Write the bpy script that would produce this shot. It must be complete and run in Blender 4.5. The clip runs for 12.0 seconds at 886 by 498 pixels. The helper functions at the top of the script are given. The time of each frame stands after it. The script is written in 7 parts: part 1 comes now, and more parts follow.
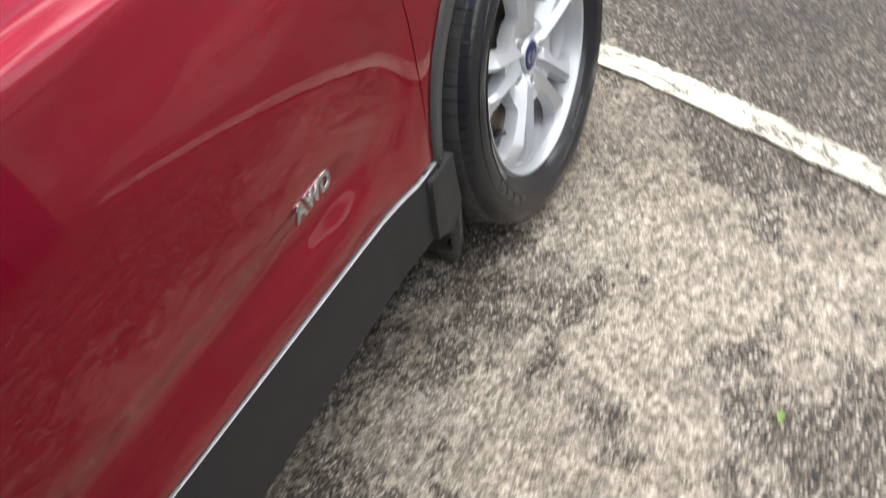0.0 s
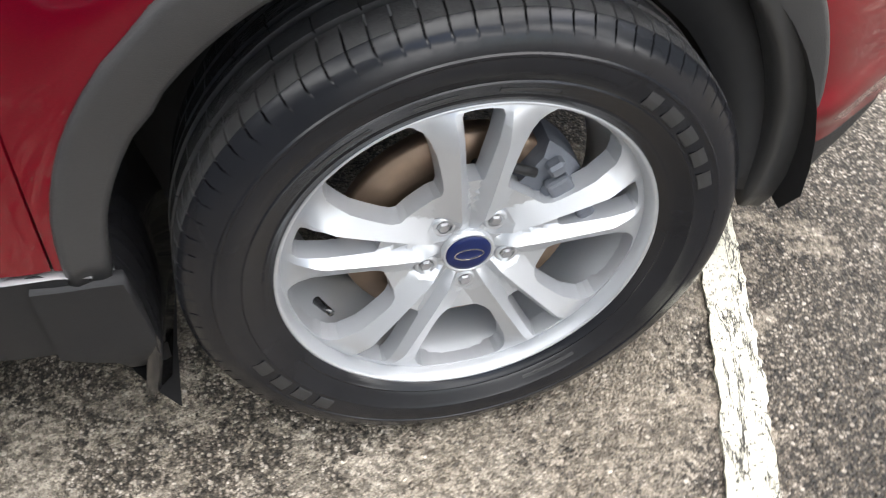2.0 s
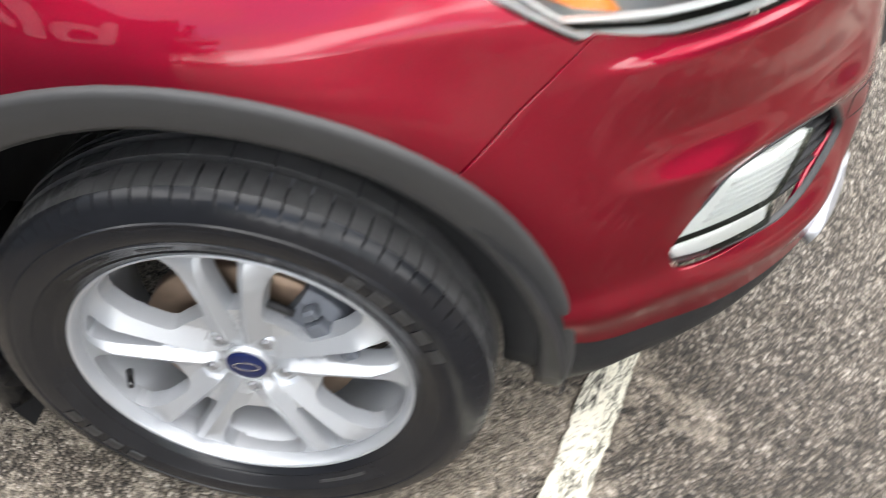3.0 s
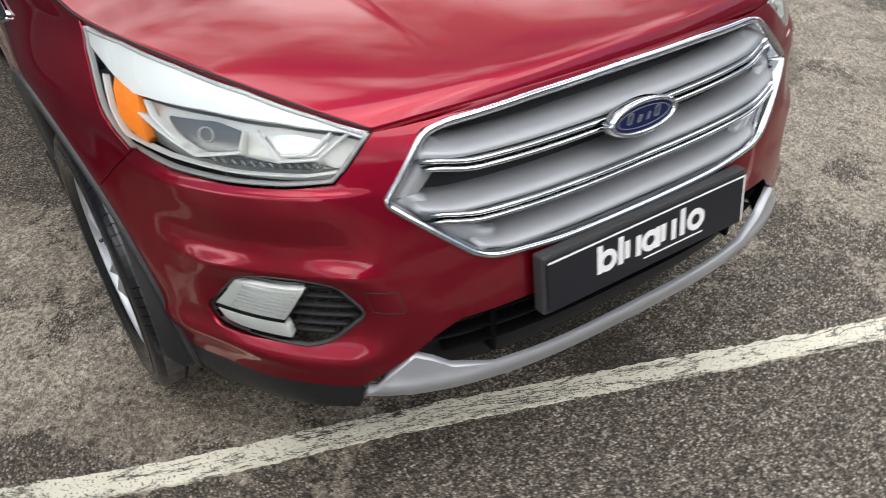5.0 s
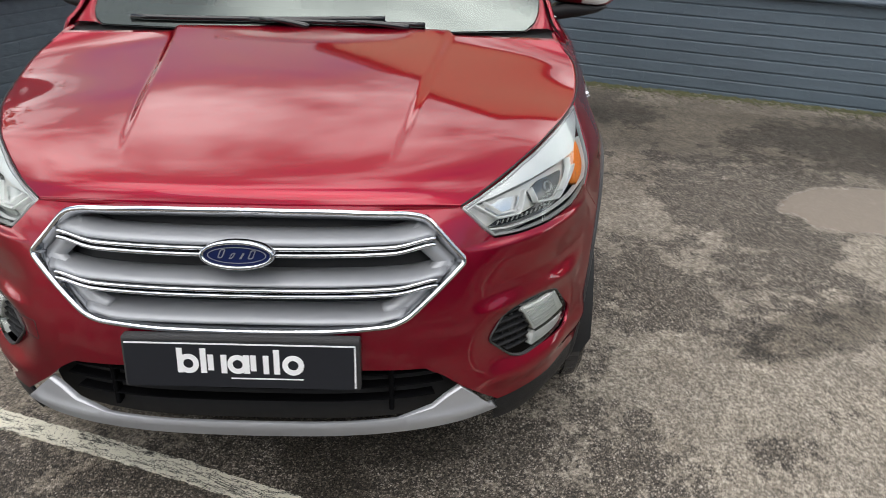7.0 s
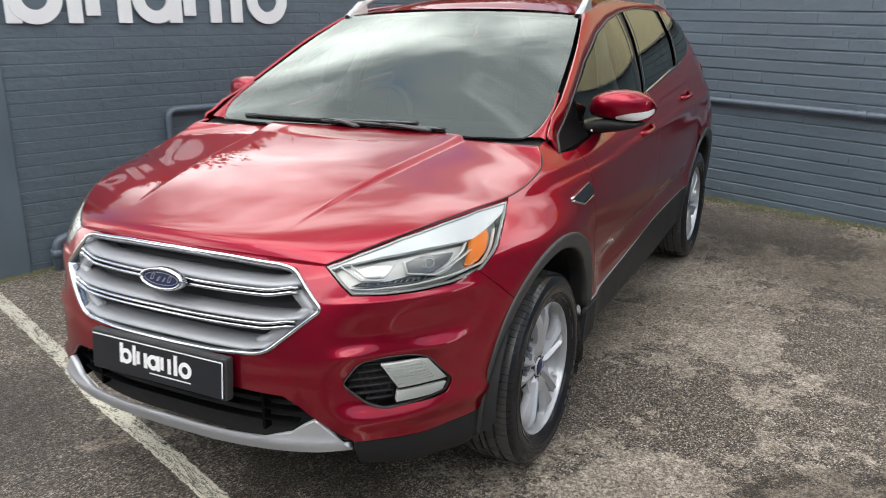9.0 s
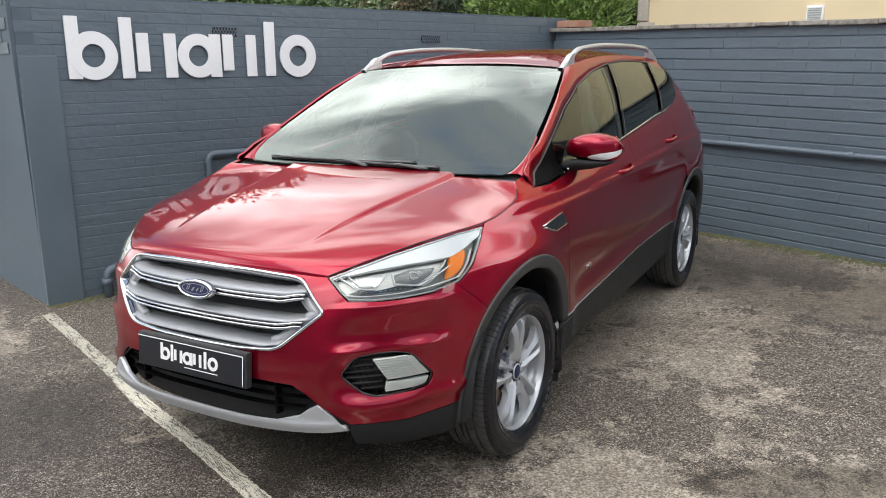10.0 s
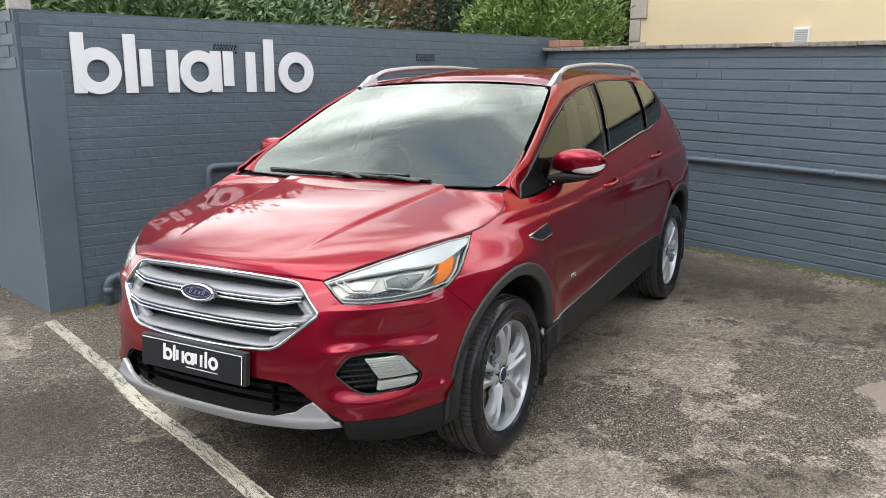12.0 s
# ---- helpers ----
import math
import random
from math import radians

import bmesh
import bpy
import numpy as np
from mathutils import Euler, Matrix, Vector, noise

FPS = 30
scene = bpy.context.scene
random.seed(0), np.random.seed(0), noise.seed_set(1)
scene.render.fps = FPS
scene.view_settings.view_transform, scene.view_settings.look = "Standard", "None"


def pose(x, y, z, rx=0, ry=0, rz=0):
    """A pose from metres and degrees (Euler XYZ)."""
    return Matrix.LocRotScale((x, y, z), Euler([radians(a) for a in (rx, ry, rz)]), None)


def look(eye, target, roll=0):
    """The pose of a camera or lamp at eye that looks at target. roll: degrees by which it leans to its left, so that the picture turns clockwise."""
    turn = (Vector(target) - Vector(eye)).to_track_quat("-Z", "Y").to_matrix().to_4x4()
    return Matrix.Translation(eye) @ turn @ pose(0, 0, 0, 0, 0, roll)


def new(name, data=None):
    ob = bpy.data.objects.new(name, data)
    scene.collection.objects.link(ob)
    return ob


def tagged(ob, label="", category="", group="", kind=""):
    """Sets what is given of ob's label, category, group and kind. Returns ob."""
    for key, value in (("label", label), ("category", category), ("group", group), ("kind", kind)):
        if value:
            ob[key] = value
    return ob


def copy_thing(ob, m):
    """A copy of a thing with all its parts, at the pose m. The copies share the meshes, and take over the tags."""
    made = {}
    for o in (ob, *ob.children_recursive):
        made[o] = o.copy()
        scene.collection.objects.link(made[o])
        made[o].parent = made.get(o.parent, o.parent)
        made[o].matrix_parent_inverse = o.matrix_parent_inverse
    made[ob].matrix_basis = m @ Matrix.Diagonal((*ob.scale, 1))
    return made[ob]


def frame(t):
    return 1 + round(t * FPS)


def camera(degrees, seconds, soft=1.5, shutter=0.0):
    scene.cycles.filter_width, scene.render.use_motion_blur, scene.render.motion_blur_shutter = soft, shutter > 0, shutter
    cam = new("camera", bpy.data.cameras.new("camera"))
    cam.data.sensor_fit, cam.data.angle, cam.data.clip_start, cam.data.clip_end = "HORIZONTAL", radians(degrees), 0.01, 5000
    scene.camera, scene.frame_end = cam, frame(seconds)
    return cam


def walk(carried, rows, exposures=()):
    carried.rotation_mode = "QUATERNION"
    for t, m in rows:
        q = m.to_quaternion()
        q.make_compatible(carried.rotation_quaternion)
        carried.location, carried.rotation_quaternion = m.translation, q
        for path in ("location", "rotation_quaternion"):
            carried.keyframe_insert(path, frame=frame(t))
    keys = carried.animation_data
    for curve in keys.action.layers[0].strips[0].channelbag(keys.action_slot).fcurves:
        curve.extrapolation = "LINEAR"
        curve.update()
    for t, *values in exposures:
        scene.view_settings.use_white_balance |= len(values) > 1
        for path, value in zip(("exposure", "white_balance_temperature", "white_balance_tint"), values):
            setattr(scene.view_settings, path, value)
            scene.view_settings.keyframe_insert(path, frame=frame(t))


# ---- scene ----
# ---- camera and walk ----
cam = camera(58.34, 12.0, 0.7, 0.4)
ROWS = [
    (0, pose(-1.1372, -1.5144, 1.2779, 41.297, 12.888, -61.785)),
    (0.5, pose(-0.8000, -1.4788, 1.1993, 44.914, 7.282, -50.206)),
    (1, pose(-0.4897, -1.4216, 1.1106, 44.411, 2.965, -41.270)),
    (1.5, pose(-0.2902, -1.4678, 1.0601, 43.072, 0.354, -24.084)),
    (2, pose(-0.1500, -1.4940, 1.0503, 42.925, 1.297, -12.197)),
    (2.5, pose(0.0908, -1.4812, 1.1089, 43.646, 1.252, -2.462)),
    (3, pose(0.3905, -1.4788, 1.2068, 45.322, 2.698, 7.050)),
    (3.2, pose(0.5225, -1.5142, 1.2462, 47.238, 0.589, 11.723)),
    (4.8, pose(1.6546, -1.0798, 1.4956, 51.395, 2.016, 54.316)),
    (5, pose(1.7832, -0.9947, 1.4919, 53.652, 2.362, 57.312)),
    (5.5, pose(2.0508, -0.6788, 1.5527, 55.427, 1.543, 64.320)),
    (6, pose(2.3039, -0.3009, 1.5735, 59.603, 0.246, 72.676)),
    (6.5, pose(2.3897, 0.1066, 1.5551, 61.922, -0.878, 81.263)),
    (7, pose(2.3999, 0.4715, 1.5790, 64.310, -0.733, 91.223)),
    (7.2, pose(2.4117, 0.6435, 1.5769, 64.945, -0.594, 95.614)),
    (8.8, pose(2.3467, 1.6512, 1.5485, 72.247, 0.959, 115.950)),
    (9, pose(2.4212, 1.7255, 1.5568, 73.073, 0.577, 117.142)),
    (9.5, pose(2.6300, 1.9039, 1.5845, 74.762, 0.903, 118.665)),
    (10, pose(2.7518, 2.1099, 1.5941, 76.318, 1.179, 119.809)),
    (10.5, pose(2.8427, 2.2362, 1.6089, 77.365, 1.376, 120.108)),
    (11, pose(2.9073, 2.2405, 1.6141, 77.655, 1.238, 119.985)),
    (11.5, pose(2.9068, 2.2277, 1.6045, 77.727, 1.005, 119.804)),
    (12, pose(2.8816, 2.2101, 1.5956, 77.513, 0.742, 119.590)),
]
# the clip's own brightness drifts a little
EXPOSURES = [(0, .92), (1.0, .95), (2.0, 1.0), (3.2, .90), (4.8, -.02), (6.2, -.30), (7.2, -.20), (8.8, .0), (12, .08)]
walk(cam, ROWS, EXPOSURES)

# ---- light ----
world = bpy.data.worlds.new("sky")
scene.world = world
world.use_nodes = True
wn = world.node_tree.nodes
wl = world.node_tree.links
wn.clear()
w_out = wn.new("ShaderNodeOutputWorld")
w_bg = wn.new("ShaderNodeBackground")
w_sky = wn.new("ShaderNodeTexSky")
w_sky.sky_type = "NISHITA"
w_sky.sun_disc = False
w_sky.sun_elevation = radians(57)
w_sky.sun_rotation = radians(97)
w_map = wn.new("ShaderNodeMapping")
w_map.inputs["Scale"].default_value = (1.0, 1.0, 2.2)
w_map.inputs["Location"].default_value = (-7.68, 3.35, -4.05)
w_co = wn.new("ShaderNodeTexCoord")
w_noise = wn.new("ShaderNodeTexNoise")
w_noise.inputs["Scale"].default_value = 1.6
w_noise.inputs["Detail"].default_value = 7
w_noise.inputs["Roughness"].default_value = 0.52
w_noise.inputs["Distortion"].default_value = 0.0
w_ramp = wn.new("ShaderNodeValToRGB")
w_ramp.color_ramp.elements[0].position = 0.415
w_ramp.color_ramp.elements[0].color = (0.16, 0.16, 0.16, 1)
w_ramp.color_ramp.elements[1].position = 0.49
w_tone = wn.new("ShaderNodeValToRGB")
w_tone.color_ramp.elements[0].position = 0.51
w_tone.color_ramp.elements[0].color = (8.6, 9.0, 9.6, 1)
w_tone.color_ramp.elements[1].position = 0.64
w_tone.color_ramp.elements[1].color = (43.0, 42.9, 42.9, 1)
w_mix = wn.new("ShaderNodeMix")
w_mix.data_type = "RGBA"
wl.new(w_co.outputs["Generated"], w_map.inputs["Vector"])
wl.new(w_map.outputs["Vector"], w_noise.inputs["Vector"])
wl.new(w_noise.outputs["Fac"], w_ramp.inputs["Fac"])
wl.new(w_noise.outputs["Fac"], w_tone.inputs["Fac"])
wl.new(w_ramp.outputs["Color"], w_mix.inputs[0])
w_blue = wn.new("ShaderNodeVectorMath")
w_blue.operation = "SCALE"
w_blue.inputs["Scale"].default_value = 3.0
wl.new(w_sky.outputs["Color"], w_blue.inputs[0])
wl.new(w_blue.outputs["Vector"], w_mix.inputs[6])
wl.new(w_tone.outputs["Color"], w_mix.inputs[7])
wl.new(w_mix.outputs[2], w_bg.inputs["Color"])
w_bg.inputs["Strength"].default_value = 0.10
wl.new(w_bg.outputs["Background"], w_out.inputs["Surface"])

sun = new("sun", bpy.data.lights.new("sun", "SUN"))
sun.data.energy = 1.5
sun.data.angle = radians(50)
sun.data.color = (1.0, 0.96, 0.91)
sun.matrix_world = look((4.85, -0.6, 7.5), (0, 0, 0))

# ---- materials ----


def mat_new(name):
    m = bpy.data.materials.new(name)
    m.use_nodes = True
    return m, m.node_tree.nodes, m.node_tree.links, m.node_tree.nodes["Principled BSDF"]


def plain(name, color, rough=0.5, metal=0.0, coat=0.0, wear=0.12, scale=30.0, bump=0.0, bump_scale=200.0, spec=0.5):
    """A material with slight colour and roughness variation at two scales and fine relief."""
    m, n, l, b = mat_new(name)
    co = n.new("ShaderNodeTexCoord")
    big = n.new("ShaderNodeTexNoise")
    big.inputs["Scale"].default_value = scale
    big.inputs["Detail"].default_value = 6
    l.new(co.outputs["Object"], big.inputs["Vector"])
    mix = n.new("ShaderNodeMix")
    mix.data_type = "RGBA"
    mix.inputs[6].default_value = (*[c * (1 - wear) for c in color], 1)
    mix.inputs[7].default_value = (*[min(1, c * (1 + wear)) for c in color], 1)
    l.new(big.outputs["Fac"], mix.inputs[0])
    l.new(mix.outputs[2], b.inputs["Base Color"])
    rr = n.new("ShaderNodeMapRange")
    rr.inputs["To Min"].default_value = max(0.02, rough * 0.85)
    rr.inputs["To Max"].default_value = min(1, rough * 1.15)
    l.new(big.outputs["Fac"], rr.inputs["Value"])
    l.new(rr.outputs["Result"], b.inputs["Roughness"])
    b.inputs["Metallic"].default_value = metal
    b.inputs["Coat Weight"].default_value = coat
    b.inputs["Coat Roughness"].default_value = 0.03
    b.inputs["Specular IOR Level"].default_value = spec
    if bump:
        fine = n.new("ShaderNodeTexNoise")
        fine.inputs["Scale"].default_value = bump_scale
        fine.inputs["Detail"].default_value = 4
        l.new(co.outputs["Object"], fine.inputs["Vector"])
        bp = n.new("ShaderNodeBump")
        bp.inputs["Strength"].default_value = bump
        bp.inputs["Distance"].default_value = 0.002
        l.new(fine.outputs["Fac"], bp.inputs["Height"])
        l.new(bp.outputs["Normal"], b.inputs["Normal"])
    return m


def car_paint():
    m, n, l, b = mat_new("ruby_red_metallic_paint")
    co = n.new("ShaderNodeTexCoord")
    flake = n.new("ShaderNodeTexNoise")
    flake.inputs["Scale"].default_value = 900
    flake.inputs["Detail"].default_value = 2
    l.new(co.outputs["Object"], flake.inputs["Vector"])
    mix = n.new("ShaderNodeMix")
    mix.data_type = "RGBA"
    mix.inputs[6].default_value = (0.215, 0.0004, 0.0140, 1)
    mix.inputs[7].default_value = (0.305, 0.0007, 0.0195, 1)
    l.new(flake.outputs["Fac"], mix.inputs[0])
    l.new(mix.outputs[2], b.inputs["Base Color"])
    b.inputs["Metallic"].default_value = 0.85
    b.inputs["Roughness"].default_value = 0.38
    b.inputs["Specular Tint"].default_value = (0.60, 0.02, 0.06, 1)
    b.inputs["Specular IOR Level"].default_value = 0.15
    b.inputs["Coat Weight"].default_value = 1.0
    b.inputs["Coat Roughness"].default_value = 0.01
    b.inputs["Coat IOR"].default_value = 1.49
    dirt = n.new("ShaderNodeTexNoise")
    dirt.inputs["Scale"].default_value = 7
    dirt.inputs["Detail"].default_value = 8
    l.new(co.outputs["Object"], dirt.inputs["Vector"])
    rr = n.new("ShaderNodeMapRange")
    rr.inputs["To Min"].default_value = 0.026
    rr.inputs["To Max"].default_value = 0.040
    l.new(dirt.outputs["Fac"], rr.inputs["Value"])
    l.new(rr.outputs["Result"], b.inputs["Coat Roughness"])
    return m


def glass(name, tint, rough=0.0, ior=1.75):
    """Thin pane: tinted see-through mixed with a mirror-like sheen by Fresnel."""
    m, n, l, b = mat_new(name)
    n.remove(b)
    tr = n.new("ShaderNodeBsdfTransparent")
    tr.inputs["Color"].default_value = (*tint, 1)
    gl = n.new("ShaderNodeBsdfGlossy")
    gl.inputs["Roughness"].default_value = rough
    gl.inputs["Color"].default_value = (0.91, 1.0, 0.94, 1)
    fr = n.new("ShaderNodeFresnel")
    fr.inputs["IOR"].default_value = ior
    mx = n.new("ShaderNodeMixShader")
    l.new(fr.outputs["Fac"], mx.inputs["Fac"])
    l.new(tr.outputs["BSDF"], mx.inputs[1])
    l.new(gl.outputs["BSDF"], mx.inputs[2])
    l.new(mx.outputs["Shader"], n["Material Output"].inputs["Surface"])
    return m


def asphalt():
    """Worn tarmac: pale stone chips in dark binder, with silt patches and damp, darker areas."""
    m, n, l, b = mat_new("worn_tarmac")
    co = n.new("ShaderNodeTexCoord")

    def noise_at(scale, detail=5, rough=0.6, dist=0.0):
        t = n.new("ShaderNodeTexNoise")
        t.inputs["Scale"].default_value = scale
        t.inputs["Detail"].default_value = detail
        t.inputs["Roughness"].default_value = rough
        t.inputs["Distortion"].default_value = dist
        l.new(co.outputs["Object"], t.inputs["Vector"])
        return t

    def ramp(src, p0, c0, p1, c1):
        r = n.new("ShaderNodeValToRGB")
        e = r.color_ramp.elements
        e[0].position, e[0].color = p0, c0
        e[1].position, e[1].color = p1, c1
        l.new(src, r.inputs["Fac"])
        return r

    def mixc(fac, a, c, mode="MIX"):
        x = n.new("ShaderNodeMix")
        x.data_type = "RGBA"
        x.blend_type = mode
        if isinstance(fac, float):
            x.inputs[0].default_value = fac
        else:
            l.new(fac, x.inputs[0])
        for s, v in ((x.inputs[6], a), (x.inputs[7], c)):
            if isinstance(v, tuple):
                s.default_value = v
            else:
                l.new(v, s)
        return x.outputs[2]

    chips = n.new("ShaderNodeTexVoronoi")
    chips.inputs["Scale"].default_value = 200
    chips.inputs["Randomness"].default_value = 1.0
    warp = noise_at(60.0, 3)
    wv = n.new("ShaderNodeVectorMath")
    wv.operation = "MULTIPLY_ADD"
    wv.inputs[1].default_value = (0.006, 0.006, 0.006)
    l.new(warp.outputs["Color"], wv.inputs[0])
    l.new(co.outputs["Object"], wv.inputs[2])
    l.new(wv.outputs["Vector"], chips.inputs["Vector"])
    sep = n.new("ShaderNodeSeparateColor")
    l.new(chips.outputs["Color"], sep.inputs["Color"])
    stone = ramp(sep.outputs["Red"], 0.0, (0.038, 0.035, 0.031, 1), 1.0, (0.43, 0.41, 0.375, 1))
    stone.color_ramp.elements.new(0.45).color = (0.122, 0.109, 0.092, 1)
    stone.color_ramp.elements.new(0.80).color = (0.265, 0.240, 0.204, 1)
    gap = ramp(chips.outputs["Distance"], 0.30, (1, 1, 1, 1), 0.72, (0.35, 0.34, 0.32, 1))
    base = mixc(1.0, stone.outputs["Color"], gap.outputs["Color"], "MULTIPLY")
    ragged = noise_at(5.0, 12, 0.78)

    def blob(cx, cy, rx, ry, turn, soft=.25):
        """A ragged-edged patch: 1 inside, 0 outside."""
        mp = n.new("ShaderNodeMapping")
        mp.vector_type = "TEXTURE"
        mp.inputs["Location"].default_value = (cx, cy, 0)
        mp.inputs["Rotation"].default_value = (0, 0, turn)
        mp.inputs["Scale"].default_value = (rx, ry, 1)
        l.new(co.outputs["Object"], mp.inputs["Vector"])
        ln = n.new("ShaderNodeVectorMath")
        ln.operation = "LENGTH"
        l.new(mp.outputs["Vector"], ln.inputs[0])
        ad = n.new("ShaderNodeMath")
        ad.operation = "MULTIPLY_ADD"
        ad.inputs[1].default_value = 0.9
        l.new(ragged.outputs["Fac"], ad.inputs[0])
        l.new(ln.outputs["Value"], ad.inputs[2])
        rg = n.new("ShaderNodeMapRange")
        rg.inputs["From Min"].default_value = 1.45
        rg.inputs["From Max"].default_value = 1.45 - soft
        l.new(ad.outputs["Value"], rg.inputs["Value"])
        return rg.outputs["Result"]

    # silt has filled the surface in large drifts with fretted edges, leaving bare dark tarmac between
    drift = noise_at(0.75, 3, 0.5, 0.4)
    fret = noise_at(5.5, 14, 0.80)
    both = n.new("ShaderNodeMath")
    both.operation = "MULTIPLY_ADD"
    both.inputs[1].default_value = 0.95
    l.new(fret.outputs["Fac"], both.inputs[0])
    l.new(drift.outputs["Fac"], both.inputs[2])
    lift = both.outputs["Value"]
    for cx, cy, rx, ry, turn, amount in ((.10, 1.30, .36, .30, 0, .36), (-1.45, 1.35, .45, .25, .3, .36), (-.75, 2.55, .45, .40, .2, .36), (.9, 2.0, .7, .7, 0, .36), (.0, 2.6, .6, .4, 0, .36), (-.62, -1.22, .70, .38, 0, .12)):
        dry = blob(cx, cy, rx, ry, turn, .6)
        up = n.new("ShaderNodeMath")
        up.operation = "MULTIPLY_ADD"
        up.inputs[1].default_value = amount
        l.new(dry, up.inputs[0])
        l.new(lift, up.inputs[2])
        lift = up.outputs["Value"]
    # traffic has kept the way in front of the bay bare
    for cx, cy, rx, ry, turn in ((1.15, -.35, 1.3, 1.5, -.36), (.9, -1.6, .8, .9, 0), (.40, -1.25, .55, .45, 0)):
        bare_m = blob(cx, cy, rx, ry, turn, .9)
        down = n.new("ShaderNodeMath")
        down.operation = "MULTIPLY_ADD"
        down.inputs[1].default_value = -0.16
        l.new(bare_m, down.inputs[0])
        l.new(lift, down.inputs[2])
        lift = down.outputs["Value"]
    silt_m = ramp(lift, 0.980, (0, 0, 0, 1), 1.022, (0.92, 0.92, 0.92, 1))
    grain = noise_at(330.0, 3, 0.7)
    sand = ramp(grain.outputs["Fac"], 0.32, (0.200, 0.183, 0.155, 1), 0.68, (0.37, 0.343, 0.295, 1))
    tint = noise_at(3.0, 8, 0.7)
    tint_m = ramp(tint.outputs["Fac"], 0.35, (0.80, 0.80, 0.80, 1), 0.65, (1.15, 1.14, 1.12, 1))
    sand = mixc(1.0, sand.outputs["Color"], tint_m.outputs["Color"], "MULTIPLY")
    grit = ramp(sep.outputs["Green"], 0.48, (0, 0, 0, 1), 0.52, (0.45, 0.45, 0.45, 1))
    sand = mixc(grit.outputs["Color"], sand, stone.outputs["Color"])
    base = mixc(silt_m.outputs["Color"], base, sand)
    damp = noise_at(0.55, 12, 0.74, 0.2)
    damp_m = ramp(damp.outputs["Fac"], 0.50, (1, 1, 1, 1), 0.58, (0.70, 0.68, 0.66, 1))
    base = mixc(1.0, base, damp_m.outputs["Color"], "MULTIPLY")
    speck = noise_at(75.0, 5, 0.8)
    speck_m = ramp(speck.outputs["Fac"], 0.43, (0.52, 0.505, 0.485, 1), 0.57, (1.44, 1.43, 1.41, 1))
    base = mixc(1.0, base, speck_m.outputs["Color"], "MULTIPLY")
    loose = n.new("ShaderNodeTexVoronoi")
    loose.inputs["Scale"].default_value = 80
    l.new(co.outputs["Object"], loose.inputs["Vector"])
    pick = n.new("ShaderNodeSeparateColor")
    l.new(loose.outputs["Color"], pick.inputs["Color"])
    near = ramp(loose.outputs["Distance"], 0.26, (1, 1, 1, 1), 0.34, (0, 0, 0, 1))
    pale_m = ramp(pick.outputs["Red"], 0.86, (0, 0, 0, 1), 0.88, (0.7, 0.7, 0.7, 1))
    pale_m = mixc(1.0, pale_m.outputs["Color"], near.outputs["Color"], "MULTIPLY")
    base = mixc(pale_m, base, (0.46, 0.425, 0.37, 1))
    pit_m = ramp(pick.outputs["Green"], 0.78, (0, 0, 0, 1), 0.80, (0.55, 0.55, 0.55, 1))
    pit_m = mixc(1.0, pit_m.outputs["Color"], near.outputs["Color"], "MULTIPLY")
    base = mixc(pit_m, base, (0.030, 0.028, 0.026, 1))
    dulling = noise_at(16.0, 10, 0.75)
    grime_m = ramp(dulling.outputs["Fac"], 0.38, (0.70, 0.69, 0.67, 1), 0.60, (1.10, 1.10, 1.10, 1))
    base = mixc(1.0, base, grime_m.outputs["Color"], "MULTIPLY")

    # damp areas of the yard, and darker patches below the car's nose
    dark_m = None
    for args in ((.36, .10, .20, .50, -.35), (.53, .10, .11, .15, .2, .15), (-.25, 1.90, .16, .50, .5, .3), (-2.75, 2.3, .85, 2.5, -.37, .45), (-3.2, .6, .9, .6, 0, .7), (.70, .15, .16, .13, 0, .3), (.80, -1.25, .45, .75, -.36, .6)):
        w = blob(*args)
        if dark_m is None:
            dark_m = w
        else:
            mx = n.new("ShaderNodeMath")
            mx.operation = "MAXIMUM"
            l.new(dark_m, mx.inputs[0])
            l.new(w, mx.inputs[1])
            dark_m = mx.outputs["Value"]
    dark_c = ramp(dark_m, 0.0, (1, 1, 1, 1), 1.0, (0.50, 0.485, 0.46, 1))
    base = mixc(1.0, base, dark_c.outputs["Color"], "MULTIPLY")
    # puddle: the pale beige it mirrors is put into its base colour
    pud = blob(-1.46, 2.62, .34, .46, .15, .08)
    half = n.new("ShaderNodeMath")
    half.operation = "MULTIPLY"
    half.inputs[1].default_value = 0.85
    l.new(pud, half.inputs[0])
    base = mixc(half.outputs["Value"], base, (0.24, 0.21, 0.175, 1))
    base = mixc(1.0, base, (1.11, 1.075, 1.05, 1), "MULTIPLY")
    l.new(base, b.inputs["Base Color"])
    rr = n.new("ShaderNodeMapRange")
    rr.inputs["From Min"].default_value = 0.4
    rr.inputs["From Max"].default_value = 0.65
    rr.inputs["To Min"].default_value = 0.85
    rr.inputs["To Max"].default_value = 0.5
    l.new(damp.outputs["Fac"], rr.inputs["Value"])
    sub = n.new("ShaderNodeMath")
    sub.operation = "MULTIPLY_ADD"
    sub.inputs[1].default_value = -0.15
    l.new(dark_m, sub.inputs[0])
    l.new(rr.outputs["Result"], sub.inputs[2])
    still = n.new("ShaderNodeMix")
    l.new(pud, still.inputs[0])
    l.new(sub.outputs["Value"], still.inputs[2])
    still.inputs[3].default_value = 0.22
    l.new(still.outputs[0], b.inputs["Roughness"])
    b.inputs["Specular IOR Level"].default_value = 0.35
    bp = n.new("ShaderNodeBump")
    flat = n.new("ShaderNodeMath")
    flat.operation = "MULTIPLY_ADD"
    flat.inputs[1].default_value = -0.75
    flat.inputs[2].default_value = 0.85
    l.new(pud, flat.inputs[0])
